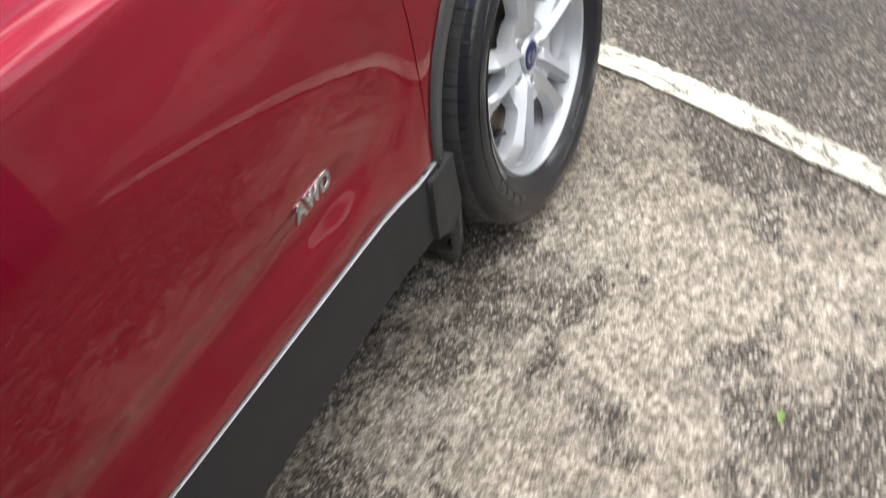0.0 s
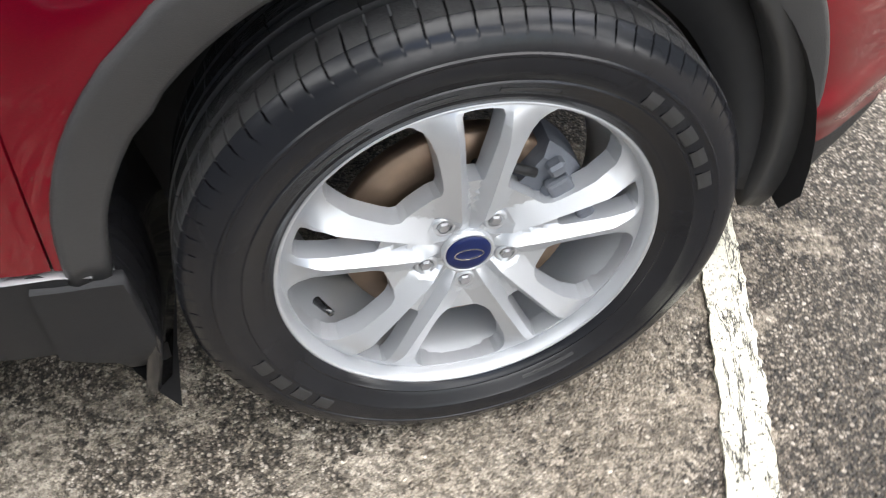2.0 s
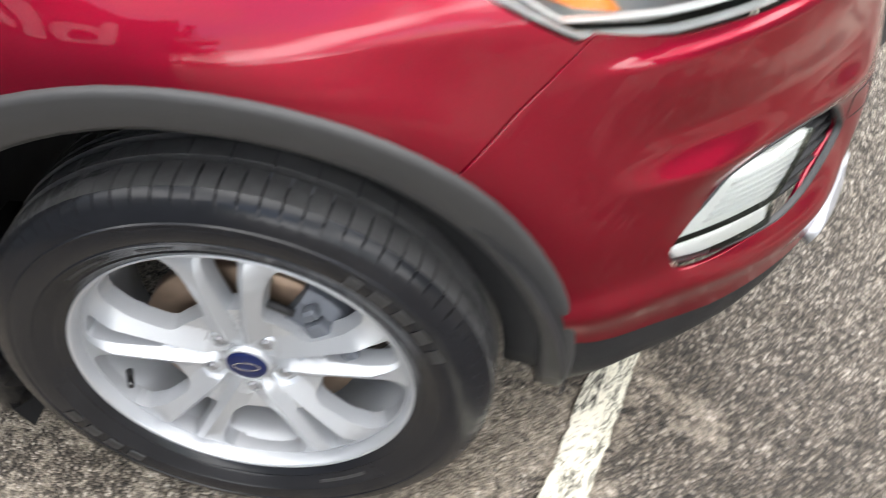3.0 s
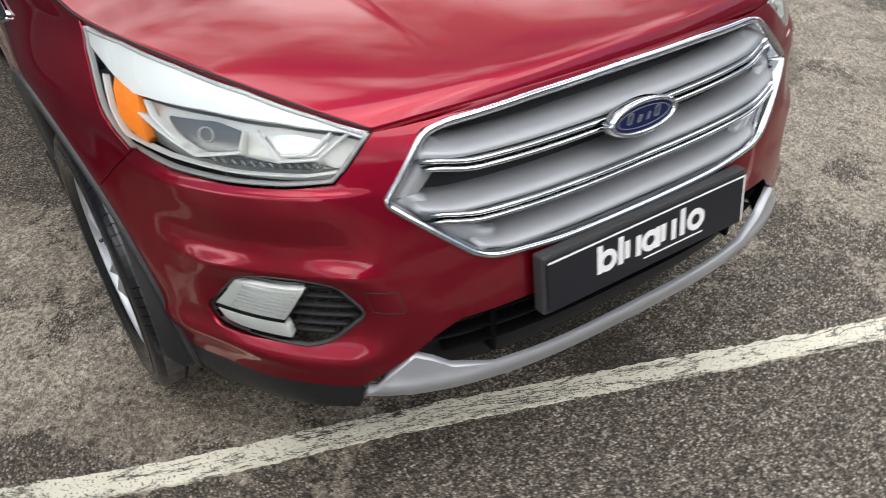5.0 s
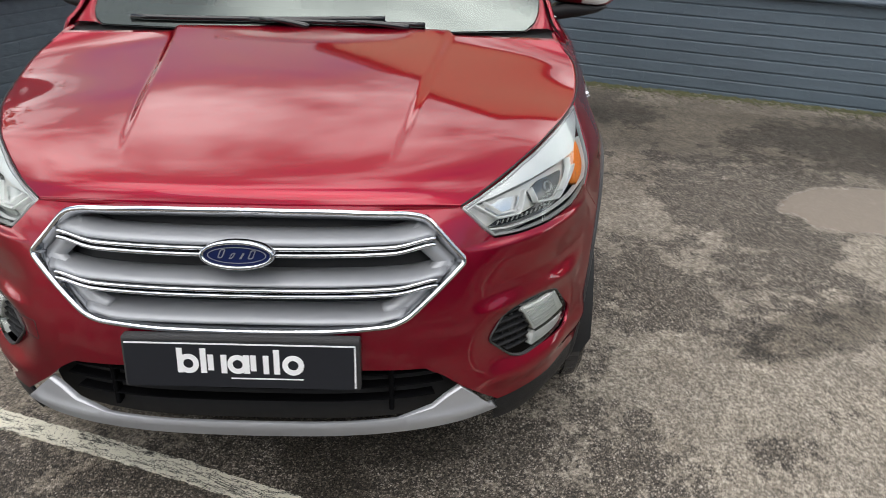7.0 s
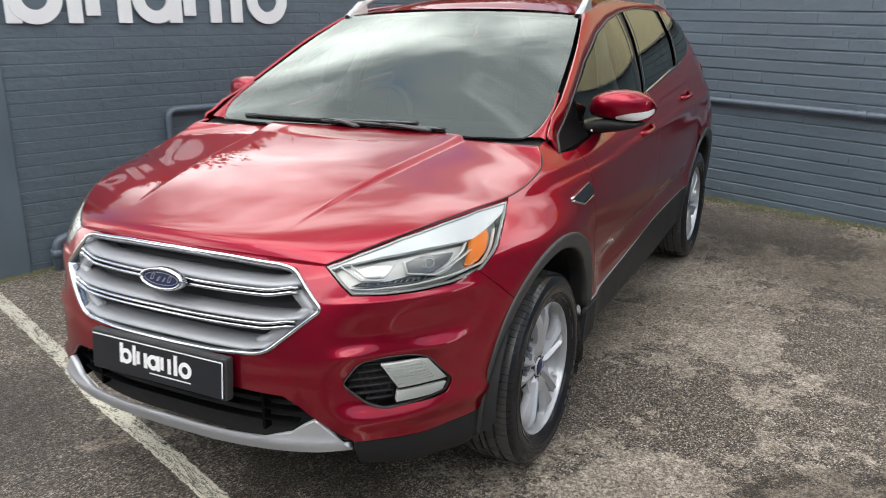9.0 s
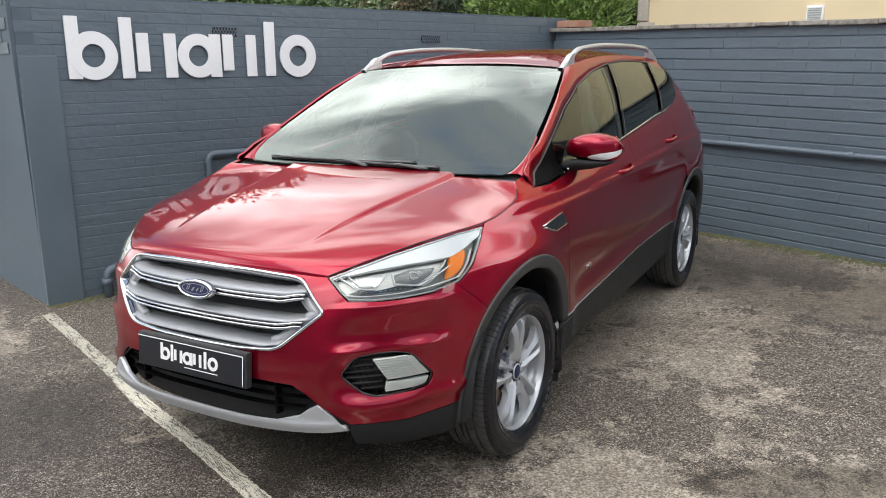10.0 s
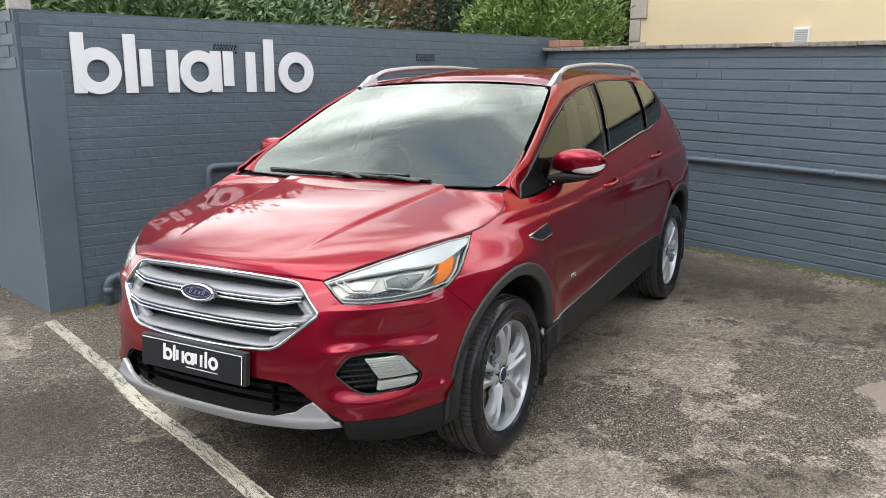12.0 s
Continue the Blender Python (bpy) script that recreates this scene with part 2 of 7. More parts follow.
    l.new(flat.outputs["Value"], bp.inputs["Strength"])
    bp.inputs["Distance"].default_value = 0.004
    inv = n.new("ShaderNodeMath")
    inv.operation = "SUBTRACT"
    inv.inputs[0].default_value = 1.0
    l.new(chips.outputs["Distance"], inv.inputs[1])
    l.new(inv.outputs["Value"], bp.inputs["Height"])
    l.new(bp.outputs["Normal"], b.inputs["Normal"])
    return m


def varied(name, c0, c1, rough=0.6, bump=0.3, bump_scale=60.0, stain=(0.05, 0.055, 0.06), stain_amt=0.35, scale=2.2, stretch=1.0, depth=0.006):
    """Painted masonry and the like: each piece a slightly different tone, with stains across the pieces."""
    m, n, l, b = mat_new(name)
    info = n.new("ShaderNodeObjectInfo")
    co = n.new("ShaderNodeNewGeometry")
    mix = n.new("ShaderNodeMix")
    mix.data_type = "RGBA"
    mix.inputs[6].default_value = (*c0, 1)
    mix.inputs[7].default_value = (*c1, 1)
    add = n.new("ShaderNodeMath")
    add.operation = "ADD"
    l.new(info.outputs["Random"], add.inputs[0])
    l.new(co.outputs["Random Per Island"], add.inputs[1])
    half = n.new("ShaderNodeMath")
    half.operation = "MULTIPLY"
    half.inputs[1].default_value = 0.5
    l.new(add.outputs["Value"], half.inputs[0])
    l.new(half.outputs["Value"], mix.inputs[0])
    st = n.new("ShaderNodeTexNoise")
    st.inputs["Scale"].default_value = scale
    st.inputs["Detail"].default_value = 9
    st.inputs["Roughness"].default_value = 0.65
    l.new(co.outputs["Position"], st.inputs["Vector"])
    r = n.new("ShaderNodeValToRGB")
    r.color_ramp.elements[0].position = 0.45
    r.color_ramp.elements[0].color = (0, 0, 0, 1)
    r.color_ramp.elements[1].position = 0.75
    r.color_ramp.elements[1].color = (stain_amt, stain_amt, stain_amt, 1)
    l.new(st.outputs["Fac"], r.inputs["Fac"])
    m2 = n.new("ShaderNodeMix")
    m2.data_type = "RGBA"
    l.new(r.outputs["Color"], m2.inputs[0])
    l.new(mix.outputs[2], m2.inputs[6])
    m2.inputs[7].default_value = (*stain, 1)
    l.new(m2.outputs[2], b.inputs["Base Color"])
    b.inputs["Roughness"].default_value = rough
    fine = n.new("ShaderNodeTexNoise")
    fine.inputs["Scale"].default_value = bump_scale
    fine.inputs["Detail"].default_value = 6
    wide = n.new("ShaderNodeMapping")
    wide.inputs["Scale"].default_value = (1, 1, stretch)
    l.new(co.outputs["Position"], wide.inputs["Vector"])
    l.new(wide.outputs["Vector"], fine.inputs["Vector"])
    bp = n.new("ShaderNodeBump")
    bp.inputs["Strength"].default_value = bump
    bp.inputs["Distance"].default_value = depth
    l.new(fine.outputs["Fac"], bp.inputs["Height"])
    l.new(bp.outputs["Normal"], b.inputs["Normal"])
    return m


def line_paint():
    """Road paint: lengthwise cracks, ragged flakes and grit worn through to the tarmac."""
    m, n, l, b = mat_new("worn_cream_line_paint")
    co = n.new("ShaderNodeTexCoord")
    mp = n.new("ShaderNodeMapping")
    mp.vector_type = "TEXTURE"
    mp.inputs["Rotation"].default_value = (0, 0, 1.2117)
    mp.inputs["Scale"].default_value = (4.5, 1.0, 1.0)
    l.new(co.outputs["Object"], mp.inputs["Vector"])

    def noise_of(src, scale, detail, rough, dist=0.0):
        t = n.new("ShaderNodeTexNoise")
        t.inputs["Scale"].default_value = scale
        t.inputs["Detail"].default_value = detail
        t.inputs["Roughness"].default_value = rough
        t.inputs["Distortion"].default_value = dist
        l.new(src, t.inputs["Vector"])
        return t.outputs["Fac"]

    def span(src, a, c):
        r = n.new("ShaderNodeMapRange")
        r.inputs["From Min"].default_value = a
        r.inputs["From Max"].default_value = c
        l.new(src, r.inputs["Value"])
        return r.outputs["Result"]

    def times(a, c):
        x = n.new("ShaderNodeMath")
        x.operation = "MULTIPLY"
        l.new(a, x.inputs[0])
        l.new(c, x.inputs[1])
        return x.outputs["Value"]

    # cracks follow the level line of a stretched noise
    lev = n.new("ShaderNodeMath")
    lev.operation = "SUBTRACT"
    lev.inputs[1].default_value = 0.5
    l.new(noise_of(mp.outputs["Vector"], 12, 9, 0.70, 0.5), lev.inputs[0])
    ab = n.new("ShaderNodeMath")
    ab.operation = "ABSOLUTE"
    l.new(lev.outputs["Value"], ab.inputs[0])
    crack = span(ab.outputs["Value"], 0.004, 0.016)
    flakes = span(noise_of(mp.outputs["Vector"], 30, 10, 0.74), 0.62, 0.58)
    grit = span(noise_of(co.outputs["Object"], 170, 4, 0.6), 0.66, 0.56)
    keep = times(times(crack, flakes), grit)
    mix = n.new("ShaderNodeMix")
    mix.data_type = "RGBA"
    l.new(keep, mix.inputs[0])
    mix.inputs[6].default_value = (0.036, 0.033, 0.029, 1)
    tone = n.new("ShaderNodeMix")
    tone.data_type = "RGBA"
    l.new(noise_of(co.outputs["Object"], 9, 8, 0.7), tone.inputs[0])
    tone.inputs[6].default_value = (0.56, 0.53, 0.42, 1)
    tone.inputs[7].default_value = (0.74, 0.71, 0.585, 1)
    # the cream gets darker towards the pier
    xyz = n.new("ShaderNodeSeparateXYZ")
    l.new(co.outputs["Object"], xyz.inputs[0])
    dulling = n.new("ShaderNodeMapRange")
    dulling.inputs["From Min"].default_value = -1.55
    dulling.inputs["From Max"].default_value = -0.85
    dulling.inputs["To Min"].default_value = 0.64
    dulling.inputs["To Max"].default_value = 1.0
    l.new(xyz.outputs["Y"], dulling.inputs["Value"])
    dull = n.new("ShaderNodeVectorMath")
    dull.operation = "SCALE"
    l.new(tone.outputs[2], dull.inputs[0])
    l.new(dulling.outputs["Result"], dull.inputs["Scale"])
    l.new(dull.outputs["Vector"], mix.inputs[7])
    l.new(mix.outputs[2], b.inputs["Base Color"])
    b.inputs["Roughness"].default_value = 0.7
    bp = n.new("ShaderNodeBump")
    bp.inputs["Strength"].default_value = 0.6
    bp.inputs["Distance"].default_value = 0.002
    l.new(keep, bp.inputs["Height"])
    l.new(bp.outputs["Normal"], b.inputs["Normal"])
    return m


PAINT = car_paint()
BLACK_PLASTIC = plain("grained_black_plastic", (0.036, 0.0356, 0.036), 0.42, bump=0.25, bump_scale=900, spec=0.36)
SILL_BLACK = plain("smooth_black_plastic", (0.016, 0.016, 0.017), 0.5, bump=0.2, bump_scale=900, spec=0.2)
DARK = plain("unlit_black", (0.010, 0.010, 0.011), 0.7)
PILLAR_BLACK = plain("satin_black_pillar_film", (0.010, 0.010, 0.011), 0.35, spec=0.2)
SAIL_BLACK = plain("dull_black_plastic", (0.004, 0.004, 0.0045), 0.5, spec=0.02)
GLOSS_BLACK = plain("gloss_black", (0.010, 0.010, 0.011), 0.14, coat=0.3)
CHROME = plain("chrome", (0.62, 0.63, 0.65), 0.06, 1.0, wear=0.03)
SATIN = plain("satin_silver_paint", (0.42, 0.43, 0.44), 0.38, 0.75, wear=0.05)
BARSILVER = plain("pale_silver_bar_paint", (0.34, 0.35, 0.365), 0.42, 0.35, wear=0.04)
ALLOY = plain("silver_alloy_lacquer", (0.42, 0.432, 0.45), 0.33, 0.50, coat=0.12, wear=0.06, scale=14)
RUBBER = plain("tyre_rubber", (0.010, 0.0103, 0.0122), 0.20, spec=0.28, wear=0.35, scale=18, bump=0.06, bump_scale=260)
MARK = plain("matt_raised_rubber", (0.018, 0.018, 0.0187), 0.5, wear=0.3)
TREAD = plain("dusty_tread_rubber", (0.056, 0.0555, 0.056), 0.24, wear=0.35, scale=40, bump=0.25, bump_scale=300)
LIP_SILVER = plain("satin_skid_silver", (0.42, 0.43, 0.45), 0.38, 0.5, wear=0.06)
CALIPER = plain("grey_cast_iron", (0.12, 0.13, 0.15), 0.6, 0.3, wear=0.35, scale=25, bump=0.4, bump_scale=180)
RUST = plain("brake_disc_steel", (0.24, 0.17, 0.12), 0.45, 0.7, wear=0.3, scale=40)
CAST = plain("cast_metal", (0.30, 0.30, 0.31), 0.5, 0.7, wear=0.3)
LAMP_LENS = glass("clear_lamp_lens", (0.96, 0.97, 0.96), 0.0, 1.32)
WINDSCREEN = glass("windscreen_glass", (0.50, 0.58, 0.54), 0.0, 2.4)
SIDE_GLASS = glass("side_glass", (0.30, 0.34, 0.33), 0.0, 1.68)
PRIVACY = glass("privacy_glass", (0.04, 0.044, 0.048), 0.0, 1.52)
REFLECTOR = plain("lamp_reflector", (0.82, 0.83, 0.84), 0.22, 0.85, wear=0.04)
BROW = plain("lamp_brow_white", (0.74, 0.75, 0.76), 0.3, 0.2, wear=0.03)
AMBER = plain("amber_indicator", (0.90, 0.23, 0.003), 0.5)
FOG_WHITE = plain("clear_fog_reflector", (0.66, 0.66, 0.645), 0.45, wear=0.06, scale=60)
CABIN = plain("dark_grey_trim_cloth", (0.05, 0.05, 0.052), 0.8, bump=0.3, bump_scale=400)
CABIN_PALE = plain("pale_grey_trim", (0.42, 0.42, 0.40), 0.7)
BADGE_BLUE = plain("badge_blue_enamel", (0.006, 0.012, 0.060), 0.3, spec=0.25)
WHITE = plain("white_acrylic", (0.80, 0.80, 0.80), 0.35, wear=0.03)
PLATE_BLACK = plain("plate_black", (0.014, 0.0155, 0.020), 0.3, spec=0.3)
TARMAC = asphalt()
BRICK = varied("slate_blue_masonry_paint", (0.094, 0.125, 0.150), (0.105, 0.138, 0.165), 0.48, 0.8, 30.0, (0.082, 0.105, 0.124), 0.5)
BRICK_SIGN = varied("thick_slate_blue_masonry_paint", (0.095, 0.126, 0.149), (0.102, 0.134, 0.159), 0.46, 1.0, 11.0, (0.082, 0.105, 0.122), 0.5, 2.2, 2.0, 0.007)
MORTAR = plain("painted_mortar", (0.082, 0.109, 0.132), 0.7, wear=0.25, scale=8, bump=0.5, bump_scale=150)
RENDERED = plain("slate_blue_smooth_render", (0.098, 0.130, 0.154), 0.55, wear=0.2, scale=3, bump=0.25, bump_scale=90)
PIPE_PAINT = plain("slate_blue_gloss_pipe", (0.095, 0.124, 0.153), 0.4, wear=0.15, scale=9)
COPING = varied("mossy_stone_coping", (0.20, 0.18, 0.155), (0.36, 0.33, 0.29), 0.9, 1.0, 60.0, (0.05, 0.055, 0.035), 0.95, 16.0)
COPING_PALE = varied("pale_weathered_brick", (0.38, 0.35, 0.31), (0.52, 0.49, 0.45), 0.9, 0.8, 60.0, (0.16, 0.14, 0.12), 0.7, 14.0)
BEIGE = plain("beige_render", (0.70, 0.57, 0.36), 0.85, wear=0.08, scale=1.5, bump=0.3, bump_scale=60)
STONE = plain("grey_limestone", (0.42, 0.38, 0.32), 0.85, wear=0.25, scale=6, bump=0.5, bump_scale=50)
ROOF = plain("grey_slate_roof", (0.09, 0.09, 0.10), 0.6, wear=0.3, scale=6)
LINE = line_paint()
LAMP_WELL = plain("bright_lamp_housing", (0.80, 0.79, 0.76), 0.32, 0.15)
LAMP_DARK = plain("smoked_lamp_module", (0.14, 0.142, 0.145), 0.15, 0.4)
LAMP_EDGE = plain("grey_lamp_bezel", (0.42, 0.425, 0.43), 0.25, 0.2)
LAMP_BASE = plain("lamp_housing_grey", (0.40, 0.405, 0.40), 0.30, 0.1)
BRICK_RED = varied("bare_red_brick", (0.24, 0.10, 0.07), (0.34, 0.17, 0.11), 0.9, 0.6, 60.0, (0.30, 0.27, 0.24), 0.5, 9.0)
LEAF = varied("evergreen_leaf", (0.060, 0.115, 0.040), (0.165, 0.235, 0.090), 0.45, 0.1, 60.0, (0.10, 0.13, 0.04), 0.3, 1.2)
LEAF_BRIGHT = varied("bright_hedge_leaf", (0.10, 0.18, 0.035), (0.24, 0.33, 0.075), 0.45, 0.1, 60.0, (0.16, 0.21, 0.05), 0.3, 1.4)
LEAF_BROWN = varied("browning_leaf", (0.12, 0.085, 0.035), (0.20, 0.12, 0.05), 0.6, 0.1, 60.0, (0.08, 0.09, 0.03), 0.3, 1.2)
LEAF_DARK = varied("dark_conifer", (0.022, 0.042, 0.020), (0.060, 0.085, 0.040), 0.6, 0.1, 60.0, (0.07, 0.06, 0.03), 0.3, 1.2)
TWIG = plain("brown_twig", (0.09, 0.06, 0.04), 0.9, wear=0.3)
MOSS = varied("moss_and_grit", (0.05, 0.065, 0.02), (0.12, 0.11, 0.06), 0.95, 0.5, 60.0, (0.06, 0.06, 0.03), 0.4, 5.0)
LITTER = plain("pale_chip", (0.7, 0.68, 0.62), 0.8)

# ---- mesh helpers ----


def solid(name, verts, faces, material, parent=None, label="", shade=False, normals=None):
    """One mesh object from vertices and faces."""
    me = bpy.data.meshes.new(name)
    me.from_pydata([tuple(map(float, v)) for v in verts], [], [tuple(map(int, f)) for f in faces])
    me.update()
    if shade:
        me.polygons.foreach_set("use_smooth", [True] * len(me.polygons))
    if normals is not None:
        me.normals_split_custom_set_from_vertices([tuple(map(float, v)) for v in normals])
    me.materials.append(material)
    ob = new(name, me)
    ob.parent = parent
    if label:
        tagged(ob, label)
    return ob


def part(name, bm, material, parent, label="", shade=False):
    """Links a bmesh as one mesh object under a thing or a part."""
    me = bpy.data.meshes.new(name)
    bm.to_mesh(me)
    bm.free()
    if shade:
        me.polygons.foreach_set("use_smooth", [True] * len(me.polygons))
    me.materials.append(material)
    ob = new(name, me)
    ob.parent = parent
    if label:
        tagged(ob, label)
    return ob


def empty(name, label, category, group="", kind="", at=(0, 0, 0)):
    ob = new(name)
    ob.location = at
    return tagged(ob, label, category, group, kind)


def box_bm(sx, sy, sz, at=(0, 0, 0), bevel=0.0, seg=2, m=None):
    bm = bmesh.new()
    bmesh.ops.create_cube(bm, size=1.0)
    bmesh.ops.scale(bm, vec=(sx, sy, sz), verts=bm.verts)
    if bevel:
        bmesh.ops.bevel(bm, geom=bm.edges[:], offset=bevel, segments=seg, affect="EDGES", profile=0.6)
    bmesh.ops.translate(bm, vec=at, verts=bm.verts)
    if m is not None:
        bmesh.ops.transform(bm, matrix=m, verts=bm.verts)
    return bm


def loft(rows, close_u=False, close_v=False, cap=False):
    """Vertices and quads between rows of points of one length."""
    k, n = len(rows[0]), len(rows)
    v = [p for r in rows for p in r]
    f = []
    for i in range(n if close_v else n - 1):
        for j in range(k if close_u else k - 1):
            a, b = i * k + j, i * k + (j + 1) % k
            c, d = ((i + 1) % n) * k + (j + 1) % k, ((i + 1) % n) * k + j
            f.append((a, b, c, d))
    if cap and close_u:
        f.append(tuple(range(k))[::-1])
        f.append(tuple((n - 1) * k + j for j in range(k)))
    return v, f


def tube(path, radius, seg=10, squash=1.0, cap=True):
    """A pipe along a path; radius may be a list."""
    path = [Vector(p) for p in path]
    rad = radius if isinstance(radius, (list, tuple)) else [radius] * len(path)
    rows = []
    up = Vector((0, 0, 1))
    for i, p in enumerate(path):
        t = (path[min(i + 1, len(path) - 1)] - path[max(i - 1, 0)]).normalized()
        if abs(t.dot(up)) > 0.95:
            up = Vector((0, 1, 0)) if abs(t.y) < 0.9 else Vector((1, 0, 0))
        a = t.cross(up).normalized()
        b = a.cross(t).normalized()
        rows.append([p + a * math.cos(w) * rad[i] + b * math.sin(w) * rad[i] * squash for w in [2 * math.pi * j / seg for j in range(seg)]])
    return loft(rows, close_u=True, cap=cap)


def revolve(profile, n=48, axis="y", closed=False):
    """Spin (r, a) pairs round an axis; a runs along it."""
    rows = []
    for i in range(n):
        w = 2 * math.pi * i / n
        c, s = math.cos(w), math.sin(w)
        if axis == "y":
            rows.append([(r * c, a, r * s) for r, a in profile])
        elif axis == "x":
            rows.append([(a, r * c, r * s) for r, a in profile])
        else:
            rows.append([(r * c, r * s, a) for r, a in profile])
    return loft(rows, close_u=closed, close_v=True)


def outline(poly, step, closed=True):
    """Points at about every step along a polygon, corners kept."""
    out = []
    n = len(poly)
    for i in range(n if closed else n - 1):
        a, b = np.array(poly[i]), np.array(poly[(i + 1) % n])
        k = max(1, int(math.ceil(np.linalg.norm(b - a) / step)))
        out += [tuple(a + (b - a) * j / k) for j in range(k)]
    if not closed:
        out.append(tuple(poly[-1]))
    return out


def rounded(poly, r, k=4):
    """A polygon with its corners rounded by about r."""
    out = []
    n = len(poly)
    for i in range(n):
        p, a, b = np.array(poly[i]), np.array(poly[i - 1]), np.array(poly[(i + 1) % n])
        da, db = np.linalg.norm(a - p), np.linalg.norm(b - p)
        t = min(r, da * .45, db * .45)
        q0, q1 = p + (a - p) / da * t, p + (b - p) / db * t
        for j in range(k + 1):
            u = j / k
            out.append(tuple(q0 * (1 - u) ** 2 + 2 * p * u * (1 - u) + q1 * u * u))
    return out


def inset(poly, d):
    """A polygon moved inwards by d (outwards where d is negative)."""
    p = np.array(poly, float)
    area = np.sum(p[:, 0] * np.roll(p[:, 1], -1) - np.roll(p[:, 0], -1) * p[:, 1])
    e0, e1 = p - np.roll(p, 1, 0), np.roll(p, -1, 0) - p
    n0 = np.stack([-e0[:, 1], e0[:, 0]], 1) / (np.linalg.norm(e0, axis=1, keepdims=True) + 1e-12)
    n1 = np.stack([-e1[:, 1], e1[:, 0]], 1) / (np.linalg.norm(e1, axis=1, keepdims=True) + 1e-12)
    m = n0 + n1
    m /= np.maximum(.35, np.sum(m * n0, 1))[:, None] * 1.0
    return [tuple(v) for v in p + m * d * (1 if area > 0 else -1)]


def inside(pt, poly):
    x, y = pt[:, 0], pt[:, 1]
    p = np.array(poly)
    hit = np.zeros(len(pt), bool)
    for i in range(len(p)):
        x0, y0 = p[i - 1]
        x1, y1 = p[i]
        c = (y0 > y) != (y1 > y)
        with np.errstate(divide="ignore", invalid="ignore"):
            hit ^= c & (x < (x1 - x0) * (y - y0) / (y1 - y0 + 1e-15) + x0)
    return hit


def fill(poly, h, holes=(), lines=()):
    """Triangles that fill a polygon with holes, at a mesh size of about h: points, triangles, and the loops' point numbers."""
    from mathutils.geometry import delaunay_2d_cdt
    pts, edges, loops = [], [], []
    for lp in (poly, *holes):
        lp = outline(lp, h)
        k = len(pts)
        pts += lp
        edges += [(k + i, k + (i + 1) % len(lp)) for i in range(len(lp))]
    for ln in lines:
        k = len(pts)
        pts += ln
        edges += [(k + i, k + i + 1) for i in range(len(ln) - 1)]
    p = np.array(poly)
    gx = np.arange(p[:, 0].min() + h * .5, p[:, 0].max(), h)
    gy = np.arange(p[:, 1].min() + h * .5, p[:, 1].max(), h * .87)
    g = np.array([(x + (.5 * h if j % 2 else 0), y) for j, y in enumerate(gy) for x in gx]).reshape(-1, 2)
    if len(g):
        b = np.array(pts)
        keep = inside(g, poly)
        for hl in holes:
            keep &= ~inside(g, hl)
        g = g[keep]
        if len(g):
            dist = np.min(np.hypot(g[:, None, 0] - b[None, :, 0], g[:, None, 1] - b[None, :, 1]), axis=1)
            g = g[dist > h * .55]
    allp = [Vector(q) for q in pts] + [Vector(q) for q in g]
    v, e, f, ov, oe, of = delaunay_2d_cdt(allp, edges, [], 1, 1e-6)
    v = np.array([tuple(q) for q in v])
    f = np.array([t for t in f if len(t) == 3])
    c = v[f].mean(1)
    keep = inside(c, poly)
    for hl in holes:
        keep &= ~inside(c, hl)
    f = f[keep]
    # counter-clockwise
    a = (v[f[:, 1]] - v[f[:, 0]])
    b = (v[f[:, 2]] - v[f[:, 0]])
    flip = a[:, 0] * b[:, 1] - a[:, 1] * b[:, 0] < 0
    f[flip] = f[flip][:, ::-1]
    return v, f


def border(f):
    """Edges used once, in the direction of their triangle."""
    seen = {}
    for t in f:
        for a, b in ((t[0], t[1]), (t[1], t[2]), (t[2], t[0])):
            seen[(a, b)] = True
    return [(a, b) for a, b in seen if (b, a) not in seen]


